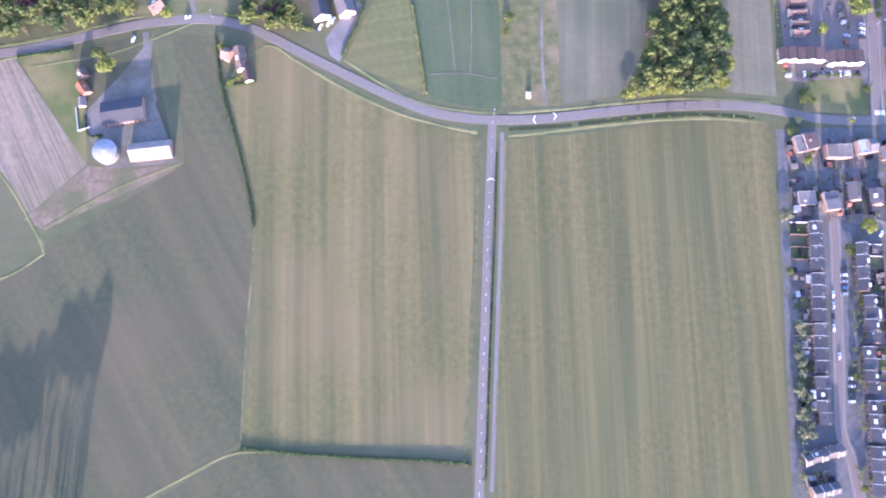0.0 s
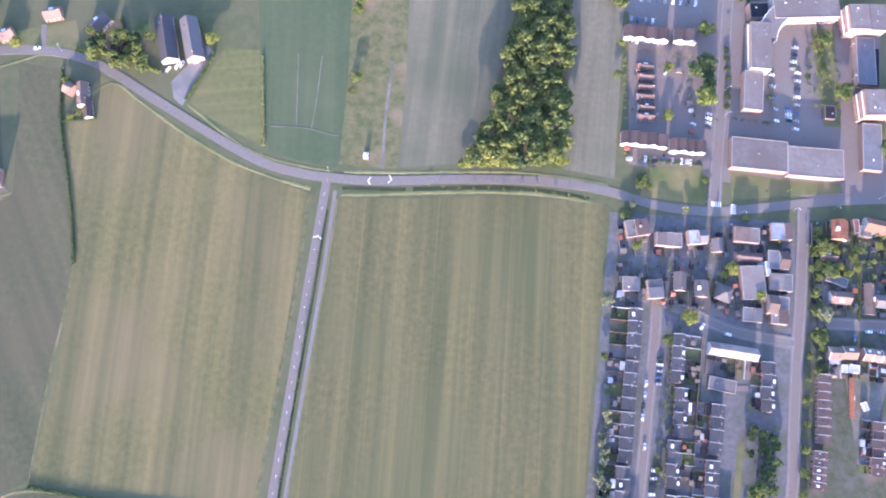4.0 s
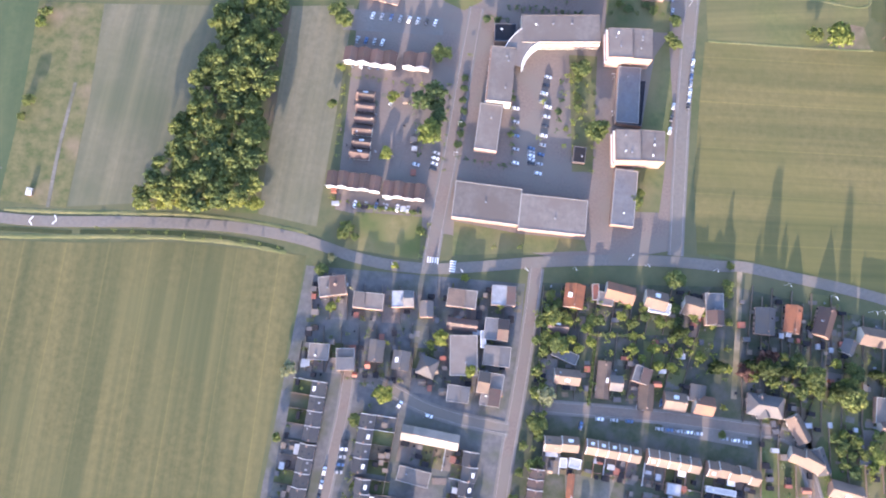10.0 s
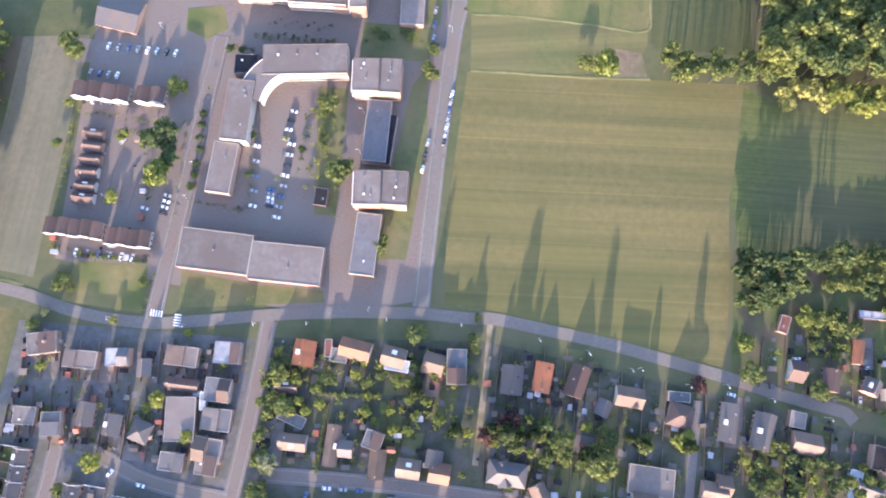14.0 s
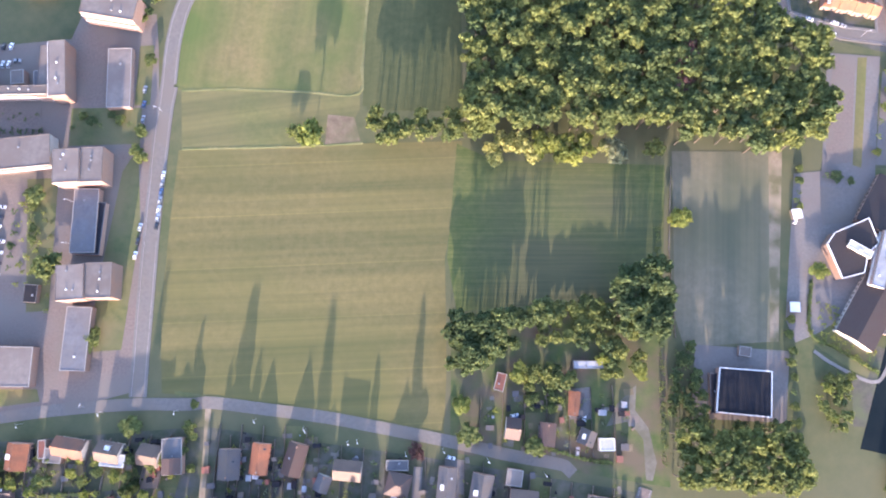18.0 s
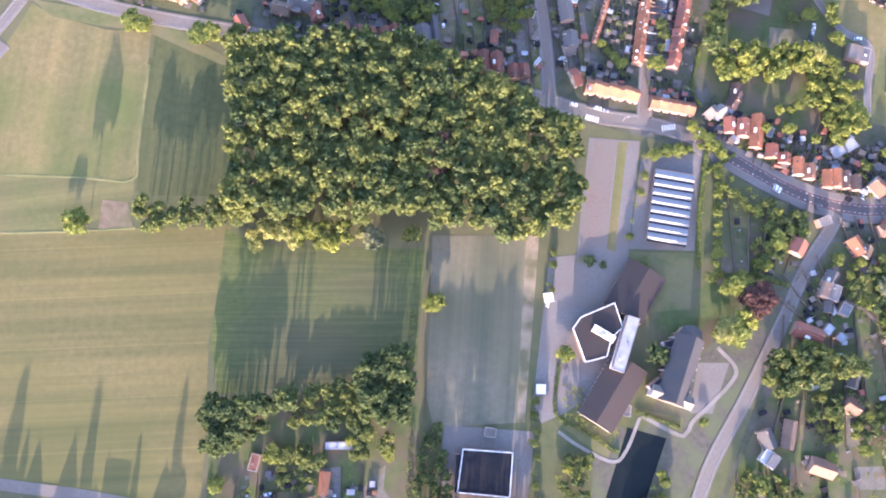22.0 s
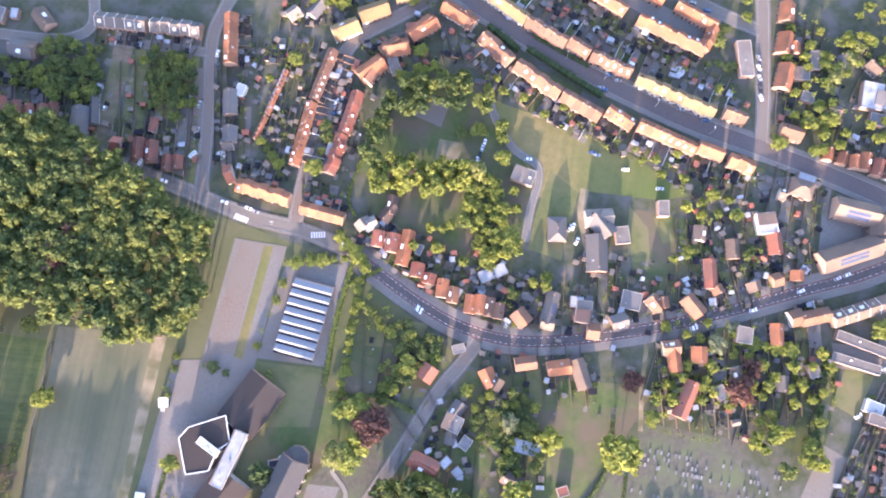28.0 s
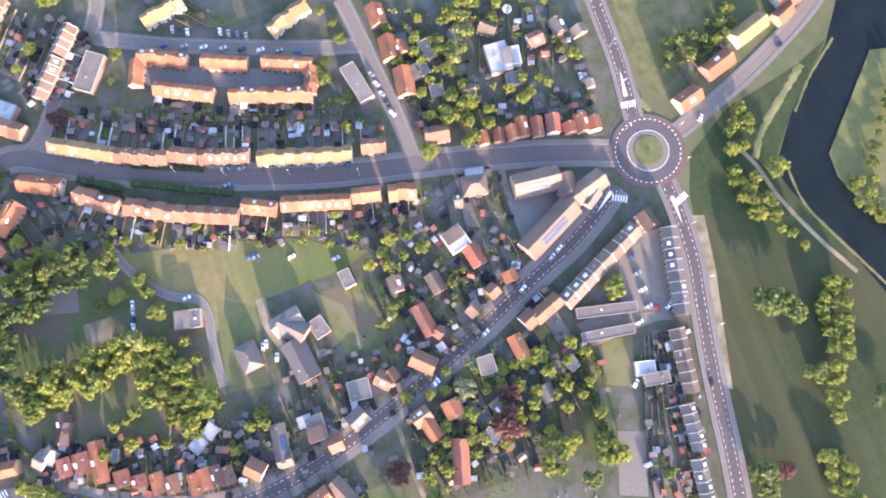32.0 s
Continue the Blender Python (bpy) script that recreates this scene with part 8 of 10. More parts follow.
row(806.3, 460.3, 802.4, 446.2, 3.5, 5, "o", 0, 3)
row(839.6, 503.8, 832.5, 472.7, 7, 8, "p", 13, 6.5)
row(831.9, 471, 826.9, 433.3, 7, 9, "o", 14, 6.5)
row(857.2, 480.3, 852.2, 455.2, 8, 6, "r", -6, 6.5)
row(851.8, 454.2, 847.2, 430.9, 8, 5, "r", -6, 6.5)
house(839.4, 512.7, 848.4, 521.3, 9, "y", 6)
house(851.7, 525.2, 865.4, 533.1, 9, "y", 6)
house(859.9, 487.4, 865.3, 498.2, 10, "p", 6)
house(867.5, 505.2, 876.7, 513.9, 10, "p", 6)
house(881.7, 517.2, 893.9, 529.2, 10, "o", 6)
flat(873.2, 503.7, 877.7, 494, 6, "f", 3)
house(868.2, 407.3, 871.8, 403.1, 10, "w", 5)
house(884.8, 423.1, 884.1, 412.3, 7, "b", 5)
house(879.5, 402.4, 879.2, 393.2, 7, "r", 6)
house(887.7, 401.8, 887, 391.2, 8, "r", 6)
house(896.3, 404.4, 893.8, 384.5, 8, "o", 6)
house(903.3, 387.1, 902.8, 379, 8, "r", 6)
house(910.4, 382, 909.7, 376, 8, "r", 6)
house(918.1, 379.9, 917.9, 369.5, 7, "o", 6)
house(924.4, 376.2, 924, 367.3, 7, "p", 6)
house(934.6, 373, 934, 362.6, 7, "o", 6)
house(939.5, 373.6, 939.2, 363.2, 7, "o", 6)
house(944.7, 372.7, 944.6, 362.4, 6, "b", 6)
house(950.2, 370.4, 950, 361.5, 6, "b", 6)
house(959.5, 367.1, 966.1, 360.4, 10, "p", 6)
house(973.4, 362.8, 981, 362.2, 8, "t", 5)
solar_house(976.5, 361.7, 979.2, 379.8, 7, "g", 5, 6)
flat(901.3, 394.8, 904.5, 393.7, 6, "g2", 3)
flat(939.6, 387.4, 942.7, 381.7, 8, "l", 3)
flat(946.7, 391.2, 950.3, 385.6, 7, "l", 3)
for x, y, a, c in ((768.4, 447.7, 83, 'w'), (790.6, 408.5, -15, 'w'), (754.9, 416.5, -10, 'w'), (800.4, 408, -15, 'k'), (804.6, 406.6, -15, 'w'), (808.8, 405.2, -15, 'g'), (844.9, 477.7, 80, 'k'), (844.9, 474.3, 80, 'w'), (844.9, 471, 80, 'g'), (844.9, 467.7, 80, 'b'), (767, 463.3, 80, 's'), (772.6, 494.8, 85, 'w'), (774, 488, 85, 'k'), (714, 455.5, 80, 'w'), (906.8, 362.6, -30, 'w'),):
    car(x, y, a, c)
pool(784.2, 435.1, 2.6)
wood([(634.7, 478.9), (675.3, 476.8), (688, 473.9), (705.5, 487.4), (714.5, 458.1), (688.2, 458), (647.4, 459.2)], 5.5, 2, 3.2, 6, "mixed")
wood([(729.8, 486.8), (762.3, 490.9), (765.6, 458.7), (758.9, 449.8), (744.7, 451.9)], 5.5, 2, 3.4, 7, "mixed")
wood([(863.5, 464.1), (879.1, 485.5), (896.2, 497.5), (922.7, 497.4), (926, 481.3), (904, 485.1), (880.8, 472.6), (872.2, 445.9), (868.8, 426.8)], 7.5, 3, 5, 13.2, "mixed")
wood([(881.2, 447), (903, 443.2), (927, 444.6), (928.2, 433.9), (908.2, 425.3), (884.1, 425.5), (869.2, 423.7)], 7, 3, 4.8, 13.2, "light")
hedge("light", 1.5, [(864.3, 409.4), (859.5, 421.3), (865.1, 447.4)])
for x, y, r, h in ((818.2, 495.9, 3.5, 6), (805.6, 483, 2.5, 5), (838, 433.7, 4, 6), (813.1, 523.9, 3, 5), (812.8, 508.4, 1, 2.1), (811.8, 502, 1, 2), (809.3, 498.1, 1.3, 2.4), (809, 492.2, 1.1, 2.1), (808.9, 485.1, 1.3, 2.3), (807.6, 479.1, 0.9, 2.5), (806.1, 474.9, 1, 2.6), (804.8, 468.2, 1.1, 2.3), (803.8, 462.3, 1.3, 2), (803.6, 458.6, 1, 2.1), (802.8, 452.2, 1.3, 2.7), (802.5, 447.1, 1, 2.5), (806.1, 445.4, 2.8, 4.4), (809.9, 441.6, 2.4, 3.6), (814.2, 437.1, 2.9, 4.6), (818, 433.4, 2.9, 4.6),):
    tree(x, y, r, h, 'light')
for x, y, r, h in ((841.9, 458.4, 3, 5), (842.9, 452, 3, 5), (841, 443.7, 2.5, 5),):
    tree(x, y, r, h, 'green')
zebra(845.5, 396.3, 100, 6)
zebra(801.4, 400.5, 75, 6)
for x, y, a in ((819.1, 399.4, 0), (860.8, 390.4, 90), (783.1, 448.4, 0),):
    lamp(x, y, a)
# the green and its park

wood([(893.2, 492.6), (933.7, 485.9), (940.9, 474.2), (915.2, 478.1), (884.5, 465.7)], 8, 3, 4.6, 11.9, "mixed")
wood([(899, 442.9), (926.3, 447.6), (927.3, 432.7), (909.6, 418.8), (885.4, 424.1), (870.2, 429.2)], 8.5, 3, 4.6, 8.5, "light")
wood([(903.7, 412.1), (919.6, 412.4), (917.3, 390.2), (897.7, 396.7)], 8.5, 2.4, 4, 8, "light")
wood([(926.5, 410), (949.8, 436), (955.9, 428), (948.3, 399.4), (936.2, 383.7), (922.8, 388.3)], 9, 2.4, 4, 8, "light")
house(885.9, 418, 880.4, 408.1, 8, "b", 4)
house(872.7, 404.8, 877.3, 407.7, 8, "w", 5)
flat(949.6, 444.8, 962, 441.6, 9, "g2", 4)
hip(976.7, 421.6, 978.2, 408.3, 10, "g", 5)
house(992.5, 422.7, 1007.8, 425.4, 11, "w", 6)
house(999.4, 414.4, 1001.7, 393.8, 13, "g", 6)
house(996.5, 425.4, 1006.8, 414.4, 12, "g", 7)
flat(1012.8, 420.8, 1015, 411.3, 8, "f", 3)
flat(1032.1, 433.2, 1038.1, 433.8, 9, "f", 5)
house(1012, 365.9, 1020.6, 369.6, 10, "g", 5)
flat(996.4, 377.3, 995.9, 364.8, 9, "f", 4)
house(998.8, 361, 1005.9, 361.1, 10, "p", 5)
flat(988.6, 376, 995.8, 376.1, 6, "l", 3)
flat(1016.3, 381, 1027.1, 379.7, 10, "g2", 3)
house(1031.7, 383.6, 1037.7, 377.1, 9, "p", 6)
house(1037.6, 384.1, 1039.4, 377.8, 8, "p", 6)
house(1051, 385.9, 1060.1, 376.7, 10, "p", 6)
house(1062.6, 408.3, 1064.6, 391.9, 8, "r", 6)
house(1066.8, 393.8, 1069.5, 389.9, 7, "p", 6)
house(1056.8, 426.5, 1056.4, 418, 8, "t", 5)
flat(1091.4, 437.7, 1094.1, 426.3, 11, "w", 5)
house(1097.6, 427.9, 1099.8, 415.4, 9, "r", 5)
house(1097.9, 400.1, 1103.1, 402.4, 8, "p", 6)
house(1111.2, 407.8, 1111.6, 401.9, 8, "o", 6)
house(1074.7, 420.9, 1076.2, 410.2, 8, "t", 5)
house(1087.3, 398.6, 1089.6, 393.5, 9, "t", 5)
wood([(1049.1, 444.1), (1068.1, 448.4), (1080.2, 434.9), (1071.2, 426.7), (1060.2, 428.1), (1045.8, 428)], 8.5, 2.2, 3.8, 7, "light")
patch("lawn", grass, 0.06, [(1017.2, 433.8), (1028.7, 422), (1031.6, 399.3), (1022.2, 397.2), (1017.2, 422.2)])
patch("lawn", grass, 0.06, [(1033.4, 430.4), (1044.3, 417.4), (1037.4, 414.3), (1031.1, 428.4)])
for x, y, r, h in ((927.5, 466.4, 3.6, 6), (943, 451.6, 4, 7), (952.5, 406.4, 5, 8), (1050.5, 410.4, 3, 5), (1043.1, 406.1, 2.6, 5),):
    tree(x, y, r, h, 'light')
for x, y, r, h in ((918.6, 463.8, 3, 6), (942.6, 389.9, 3, 5), (956.7, 376.3, 3, 5), (975.8, 387.8, 2.5, 5),):
    tree(x, y, r, h, 'green')
for x, y, r, h in ((928.6, 442.3, 4.5, 11.9),):
    tree(x, y, r, h, 'yellow')
for x, y, a, c in ((993.7, 461.9, 5, 'b'), (996.2, 460.7, 5, 'g'), (957.7, 453.7, 5, 'w'), (994.1, 402.8, 70, 'g'), (989.5, 410, 70, 'w'), (984.9, 417.2, 70, 's'), (986.7, 418, 75, 'w'), (932.1, 460.4, 85, 'w'), (931.1, 456.9, 85, 's'), (930.1, 453.3, 85, 'k'), (929.1, 449.7, 85, 'w'), (1013.1, 454.3, 8, 'w'), (1033.3, 445.5, 5, 's'), (1149.4, 333, 40, 'w'), (1057.6, 370.2, 35, 'w'), (1057.8, 369.3, 24, 'w'), (1089.6, 383.2, 26, 'w'), (1115.3, 396.9, 28, 'w'), (1135.2, 406.4, 30, 's'), (1140.3, 409.0, 30, 'w'), (1180.7, 362.0, 28, 'w'), ):
    car(x, y, a, c)
for x, y, a, c in ((955.4, 359.3, 70, 'w'),):
    car(x, y, a, c)
# the avenue and its terraces

row(923.9, 523.1, 941.3, 508.8, 10, 4, "p", -12, 6.5)
row(945.2, 508.2, 971.3, 492.8, 10, 6, "p", -13, 6.5)
row(972.8, 492.8, 995.7, 482.5, 10, 6, "p", -13, 6.5)
row(999.3, 487, 1014.3, 479.2, 9, 4, "o", -12, 6.5)
row(1017.7, 480.6, 1050.7, 469.6, 9, 8, "o", -12, 6.5)
row(1052.1, 471.7, 1066.3, 467.9, 9, 3, "o", -10, 6.5)
row(1069.9, 466.5, 1083.7, 462.6, 10, 3, "o", -8, 6.5)
row(919.4, 552, 947.9, 535.3, 9, 6, "y", 13, 6.5)
row(948.4, 535.1, 972.2, 523.8, 9, 6, "p", 13, 6.5)
row(974, 525.6, 986.2, 519.3, 9, 3, "p", 13, 6.5)
row(987.3, 518.9, 1011.1, 510.4, 9, 6, "p", 13, 6.5)
row(1014.6, 507.7, 1060, 492.5, 9, 10, "y", 13, 6.5)
row(1065.6, 494, 1077.7, 490.4, 9, 3, "p", 8, 6.5)
row(975.7, 581.1, 998.1, 569.7, 9, 5, "o", 0, 6.5)
row(1005, 566.7, 1026.7, 556.7, 9, 5, "o", 0, 6.5)
row(1033.9, 555.3, 1057.6, 544.4, 9, 5, "o", 0, 6.5)
row(974.3, 579.3, 969.1, 566.2, 8, 3, "o", 0, 6.5)
row(1056.6, 543.9, 1051.1, 529.8, 8, 3, "o", 0, 6.5)
row(977.8, 561.7, 1004.8, 547.4, 9, 6, "o", -6, 6.5)
row(1012.4, 544.2, 1052.4, 529.2, 9, 9, "o", -6, 6.5)
row(983.5, 598.1, 1006.2, 602.1, 9, 5, "y", 0, 6.5)
row(1043.2, 569.8, 1065.8, 577.7, 9, 5, "y", 0, 6.5)
row(948.3, 609.2, 937.1, 596.4, 9, 4, "t", 10, 6.5)
row(936.1, 595.1, 921.3, 577.5, 9, 5, "t", 10, 6.5)
row(902.7, 618.7, 919.2, 637.2, 8, 5, "t", 8, 6.5)
flat(955.7, 590.6, 943.1, 573.7, 10, "f", 4)
flat(1073.8, 538, 1077.6, 516.8, 8, "f", 4)
row(884.2, 582.3, 908.9, 562.6, 10, 5, "p", 0, 6.5)
house(887.2, 521.5, 896.3, 528.9, 10, "o", 6)
house(899.1, 539, 918.7, 529.2, 10, "o", 6)
house(911.9, 535.2, 916.8, 528.4, 10, "p", 6)
flat(884.7, 591.8, 906.5, 573, 12, "l", 4)
house(1098.3, 564.6, 1097.9, 552.6, 10, "o", 6)
house(1098.9, 545.4, 1097.2, 532.7, 11, "o", 6)
house(1100.3, 526.5, 1097.5, 511.4, 11, "o", 6)
flat(1103.5, 521.7, 1113.1, 522.9, 8, "f", 3)
house(1097.9, 487.6, 1110.3, 485.3, 10, "p", 6)
house(1126, 479.8, 1125.1, 472.5, 6, "o", 6)
house(1134.6, 478.1, 1132.9, 471, 6, "o", 6)
house(1140.9, 477.3, 1140.7, 469.6, 7, "o", 6)
house(1147.6, 479.4, 1146, 469.1, 7, "o", 6)
house(1155, 476.7, 1152.8, 466.5, 7, "r", 6)
house(1163.6, 475.1, 1160.8, 465.1, 8, "r", 6)
house(1169.8, 468, 1169.3, 461.9, 8, "r", 6)
house(1177, 470.1, 1175.8, 460.4, 8, "o", 6)
house(1182.6, 466.4, 1181.7, 458.9, 8, "o", 6)
flat(1143.4, 514.1, 1155.3, 513, 16, "l", 4)
flat(1150.7, 513, 1160.7, 511, 10, "w", 4)
house(1194.8, 515.5, 1195.6, 510.1, 10, "w", 4)
house(1189.6, 486, 1189.1, 481.3, 5, "w", 3)
house(1226.8, 455.3, 1240.4, 458.7, 11, "o", 6)
house(1247.7, 466.1, 1264.3, 470.7, 11, "o", 6)
house(1269.8, 477.4, 1289.9, 483.3, 11, "y", 6)
house(1295.7, 479.8, 1305.9, 483.9, 9, "o", 6)
house(1306, 487.5, 1320.2, 490.7, 9, "p", 6)
hip(1105.9, 455.8, 1118.2, 453.2, 10, "t", 5)
house(1099.4, 450.5, 1103.5, 449.5, 8, "t", 4)
flat(1109.6, 461, 1119.1, 458.8, 7, "l", 3)
solar_house(1129.8, 446, 1153.9, 442.8, 12, "t", 7, 12)
solar_house(1123.4, 413, 1154.8, 427.4, 12, "t", 7, 16)
house(1154.1, 429.2, 1175, 434.8, 12, "t", 7)
house(1155.8, 443.6, 1155.2, 431.8, 12, "t", 7)
house(1169.7, 429.5, 1161.1, 423.7, 7, "w", 6)
row(1131.3, 382.5, 1180.1, 404.3, 10, 8, "t", 0, 6.5)
house(1186, 410.9, 1187.9, 401.2, 9, "b", 7)
row(1114.4, 380.6, 1129.8, 385.9, 9, 3, "p", 5, 6.5)
house(1108.5, 380.1, 1115.5, 383, 10, "p", 6)
house(1101.5, 377.2, 1102.5, 365.4, 8, "o", 6)
flat(1134.9, 375.4, 1164.9, 367.7, 5.4, "f", 3.2)
flat(1132.8, 363.2, 1159.3, 358.2, 5.2, "f", 3.2)
row(1195.4, 398.4, 1184, 355.3, 9, 8, "g", 0, 6.5)
row(1178.1, 350.3, 1172.4, 318.9, 9, 6, "t", -6, 6.5)
row(1167.7, 315, 1164.8, 292.6, 8, 5, "g", -6, 6.5)
row(1161.9, 289.4, 1158.4, 268.4, 8, 4, "g", -6, 6.5)
house(1060.4, 359.7, 1061.1, 350.9, 10, "o", 6)
house(1040.7, 356.2, 1049.9, 358.2, 9, "p", 6)
house(1058.5, 340.7, 1051.9, 320.7, 9, "r", 6)
flat(1079.6, 368.9, 1088, 368.4, 9, "f", 6)
flat(1071.4, 339.5, 1075.6, 333.5, 6, "g2", 4)
house(1045.8, 358.4, 1048.8, 344.6, 8, "o", 6)
flat(1151.5, 339.5, 1161.1, 336.9, 7, "w", 3)
flat(1153, 333, 1165.8, 330.5, 6, "f", 4)
wood([(1111, 367.7), (1138.2, 362.4), (1127.9, 308.6), (1107.9, 317.2), (1108.4, 340.1)], 10.5, 2.2, 3.8, 7, "light")
wood([(1118.9, 315.5), (1132.5, 312.5), (1127.5, 300), (1116.4, 301.9)], 6, 2.4, 3.8, 7, "light")
hedge("light", 2, [(1157, 344.6), (1153, 329.9)])
wood([(1114.5, 507.1), (1132.6, 506.6), (1165.8, 497.4), (1175.5, 490.6), (1166.4, 484.3), (1138.6, 491.5), (1120.2, 498.5), (1104.8, 482.4), (1106.5, 494.3)], 8.5, 2.2, 3.6, 7, "light")
wood([(1122.8, 543.8), (1139.6, 554.7), (1156.1, 548.5), (1138.1, 527.7), (1125.8, 512.5), (1119, 518.4)], 8.5, 2, 3.6, 7, "light")
wood([(1183.2, 504.3), (1194.4, 497), (1195.2, 491.7), (1182.8, 492.9)], 6, 2, 3.6, 7, "light")
wood([(1161.8, 546.8), (1189.7, 536.7), (1183.5, 501.2), (1175.4, 497.5), (1176.1, 520.7)], 8.5, 2, 3.4, 6, "mixed")
hedge("dark", 4, [(926.3, 530.8), (945.5, 518)])
hedge("dark", 4, [(950.6, 519.1), (996.1, 495.9)])
hedge("dark", 2.2, [(953.2, 527.6), (986.4, 513)])
wood([(888.9, 549.2), (894.6, 550), (893.1, 537.5), (881.8, 535.7)], 4.5, 1.5, 2.5, 4, "mixed")
for x, y, r, h in ((1129.8, 362.8, 2.1, 5.2), (1128.4, 357.7, 2.2, 4.8), (1128.7, 353.5, 2.2, 5.2), (1128.3, 348.7, 2.4, 5.2), (1128.5, 343.6, 2.6, 4.5), (1126.4, 339.4, 2.4, 4.9), (1127.4, 334.1, 2.5, 5.2), (1126.5, 329.9, 2, 5.7), (1126.5, 325.5, 2.7, 5.4), (1125.2, 320.3, 2.8, 5.8), (1125.6, 314.8, 2.9, 5.4), (1123.4, 310.2, 2.2, 6), (1054.5, 521.8, 2.1, 3.9), (1058.5, 523.4, 2, 3.7), (1060.5, 523, 2.4, 3.5), (1065.9, 522, 2.8, 3.2), (1068.7, 522.6, 3, 3.4),):
    tree(x, y, r, h, 'dark')
for x, y, r, h in ((1157.8, 380.7, 4.5, 8), (1105.3, 318.4, 4, 7), (1067.8, 349.5, 3, 5), (1147.4, 288, 2.6, 4), (1090.1, 364.7, 3.1, 5.3), (1096.1, 363.9, 2.6, 5.3), (1103.3, 364.4, 3.7, 4.6), (1109.8, 363.7, 3.7, 5.9), (1135.2, 357.6, 0.8, 1.5), (1134.5, 355.8, 0.9, 1.6), (1134.9, 354.8, 1.1, 1.4), (1135, 352.7, 1.1, 1.5), (1135.6, 351.3, 1.1, 1.4), (1134.6, 349.4, 1.2, 1.9), (1134.8, 348, 0.9, 1.7), (1134.9, 347.5, 0.8, 1.9), (1134.7, 345.1, 1.2, 1.7), (1135.2, 344.5, 0.9, 1.4), (1135.7, 341.1, 1, 1.8), (1135.6, 339.4, 1, 1.4), (1136, 338.5, 1, 1.9), (1135.7, 336.6, 0.9, 1.4), (924.2, 605.8, 3, 5), (915.2, 597.4, 2.5, 5),):
    tree(x, y, r, h, 'light')
for x, y, r, h in ((942.3, 627.9, 5, 8), (964.5, 586.9, 3, 5), (1097.5, 479.2, 4, 6), (1062.2, 507.6, 2.5, 4), (1041.3, 466.7, 2.5, 4), (1071.8, 571.8, 2.6, 4.8), (1074.9, 563.4, 2.4, 4.7), (1075.8, 553.2, 2.9, 4.3),):
    tree(x, y, r, h, 'light')
for x, y, r, h in ((1090, 351.9, 4.5, 7), (1083.2, 339.3, 6, 11.9), (926.7, 564.2, 4, 5),):
    tree(x, y, r, h, 'copper')
for x, y, r, h in ((1079.5, 371.8, 3, 5), (1069.7, 361.5, 4, 6),):
    tree(x, y, r, h, 'silver')
for x, y, r, h in ((1111.1, 299.9, 4, 7), (1114, 494.4, 4, 7), (957.7, 574.6, 2.5, 4), (1059.3, 537.3, 4, 6), (1063.2, 544.3, 3, 5),):
    tree(x, y, r, h, 'green')
for x, y, r, h in ((1139.5, 541.1, 3, 6.7), (1136.3, 534.6, 3.4, 6.7), (1131.7, 528.3, 3.6, 6.3), (1127.4, 522.8, 3.7, 6.9), (1124.4, 516.5, 3.5, 5),):
    tree(x, y, r, h, 'yellow')
pool(1039.5, 516.3, 3)
pool(989.5, 536.3, 2.2)
pool(1164.8, 538.3, 2.5)
for x, y, a, c in ((995.9, 590.8, 80, 's'), (999.4, 588.7, 80, 'k'), (1002.8, 586.6, 80, 'w'), (1018.7, 580.7, 80, 'w'), (1022.7, 578.2, 80, 'g'), (1026.7, 575.8, 80, 'b'), (1030.6, 573.4, 80, 'g'), (989.1, 583.9, 3, 'b'), (998.5, 579.6, 3, 'g'), (1007.8, 575.4, 3, 'w'), (1017, 571.3, 3, 's'), (1026.1, 567.3, 3, 'k'), (1035.1, 563.4, 3, 'w'), (1044, 559.5, 3, 'g'), (1052.9, 555.7, 3, 'b'), (938.5, 537, 2, 'w'), (942.8, 534.9, 2, 'g'), (999.2, 509, 2, 'b'), (1004.5, 506.6, 2, 'g'), (995, 500.8, 2, 'g'), (997.1, 499.9, 2, 'b'), (1056.5, 488.5, 4, 'b'), (1041.9, 493.4, 4, 'g'), (938.3, 594.7, 65, 'w'),):
    car(x, y, a, c)
for x, y, a, c in ((922.9, 577, 60, 'w'), (1084.4, 530.1, -65, 'g'), (1085, 524.1, -65, 'w'), (1085.7, 518.1, -65, 's'), (1086.4, 512.2, -65, 'k'), (1087, 506.3, -65, 'w'), (1188.5, 484, 70, 'w'), (1186.8, 489.5, 80, 'w'), (1236.6, 445.6, 45, 'w'), (1293, 467.1, 40, 'k'), (1173, 391.6, 5, 'b'), (1172.3, 382.8, 5, 'g'), (1171.6, 374.2, 5, 'w'), (1170.9, 365.5, 5, 's'), (1174.6, 363.1, 0, 'r'), (1163.2, 359.7, 10, 'w'), (1183.2, 346.4, 10, 'w'), (1184.7, 319.4, 85, 'k'), (1168.3, 290.4, 0, 'r'),):
    car(x, y, a, c)
for x, y, a in ((973.4, 516.1, 90), (996.4, 505.8, 90), (1026.9, 493.5, 90), (1059.7, 481.3, 90), (1207.9, 499.2, 20), (1206.3, 478, 200), (1224.5, 446, -140), (1220.7, 427.5, 180), (1196.7, 453.8, 0), (1209.1, 395.9, 180), (1206.2, 367.9, 180), (1200.5, 344.4, 180),):
    lamp(x, y, a)
zebra(1204.1, 466.3, 80, 6)
zebra(1179.7, 421.6, 60, 6)
zebra(1209, 409.9, -70, 6)
# river bank

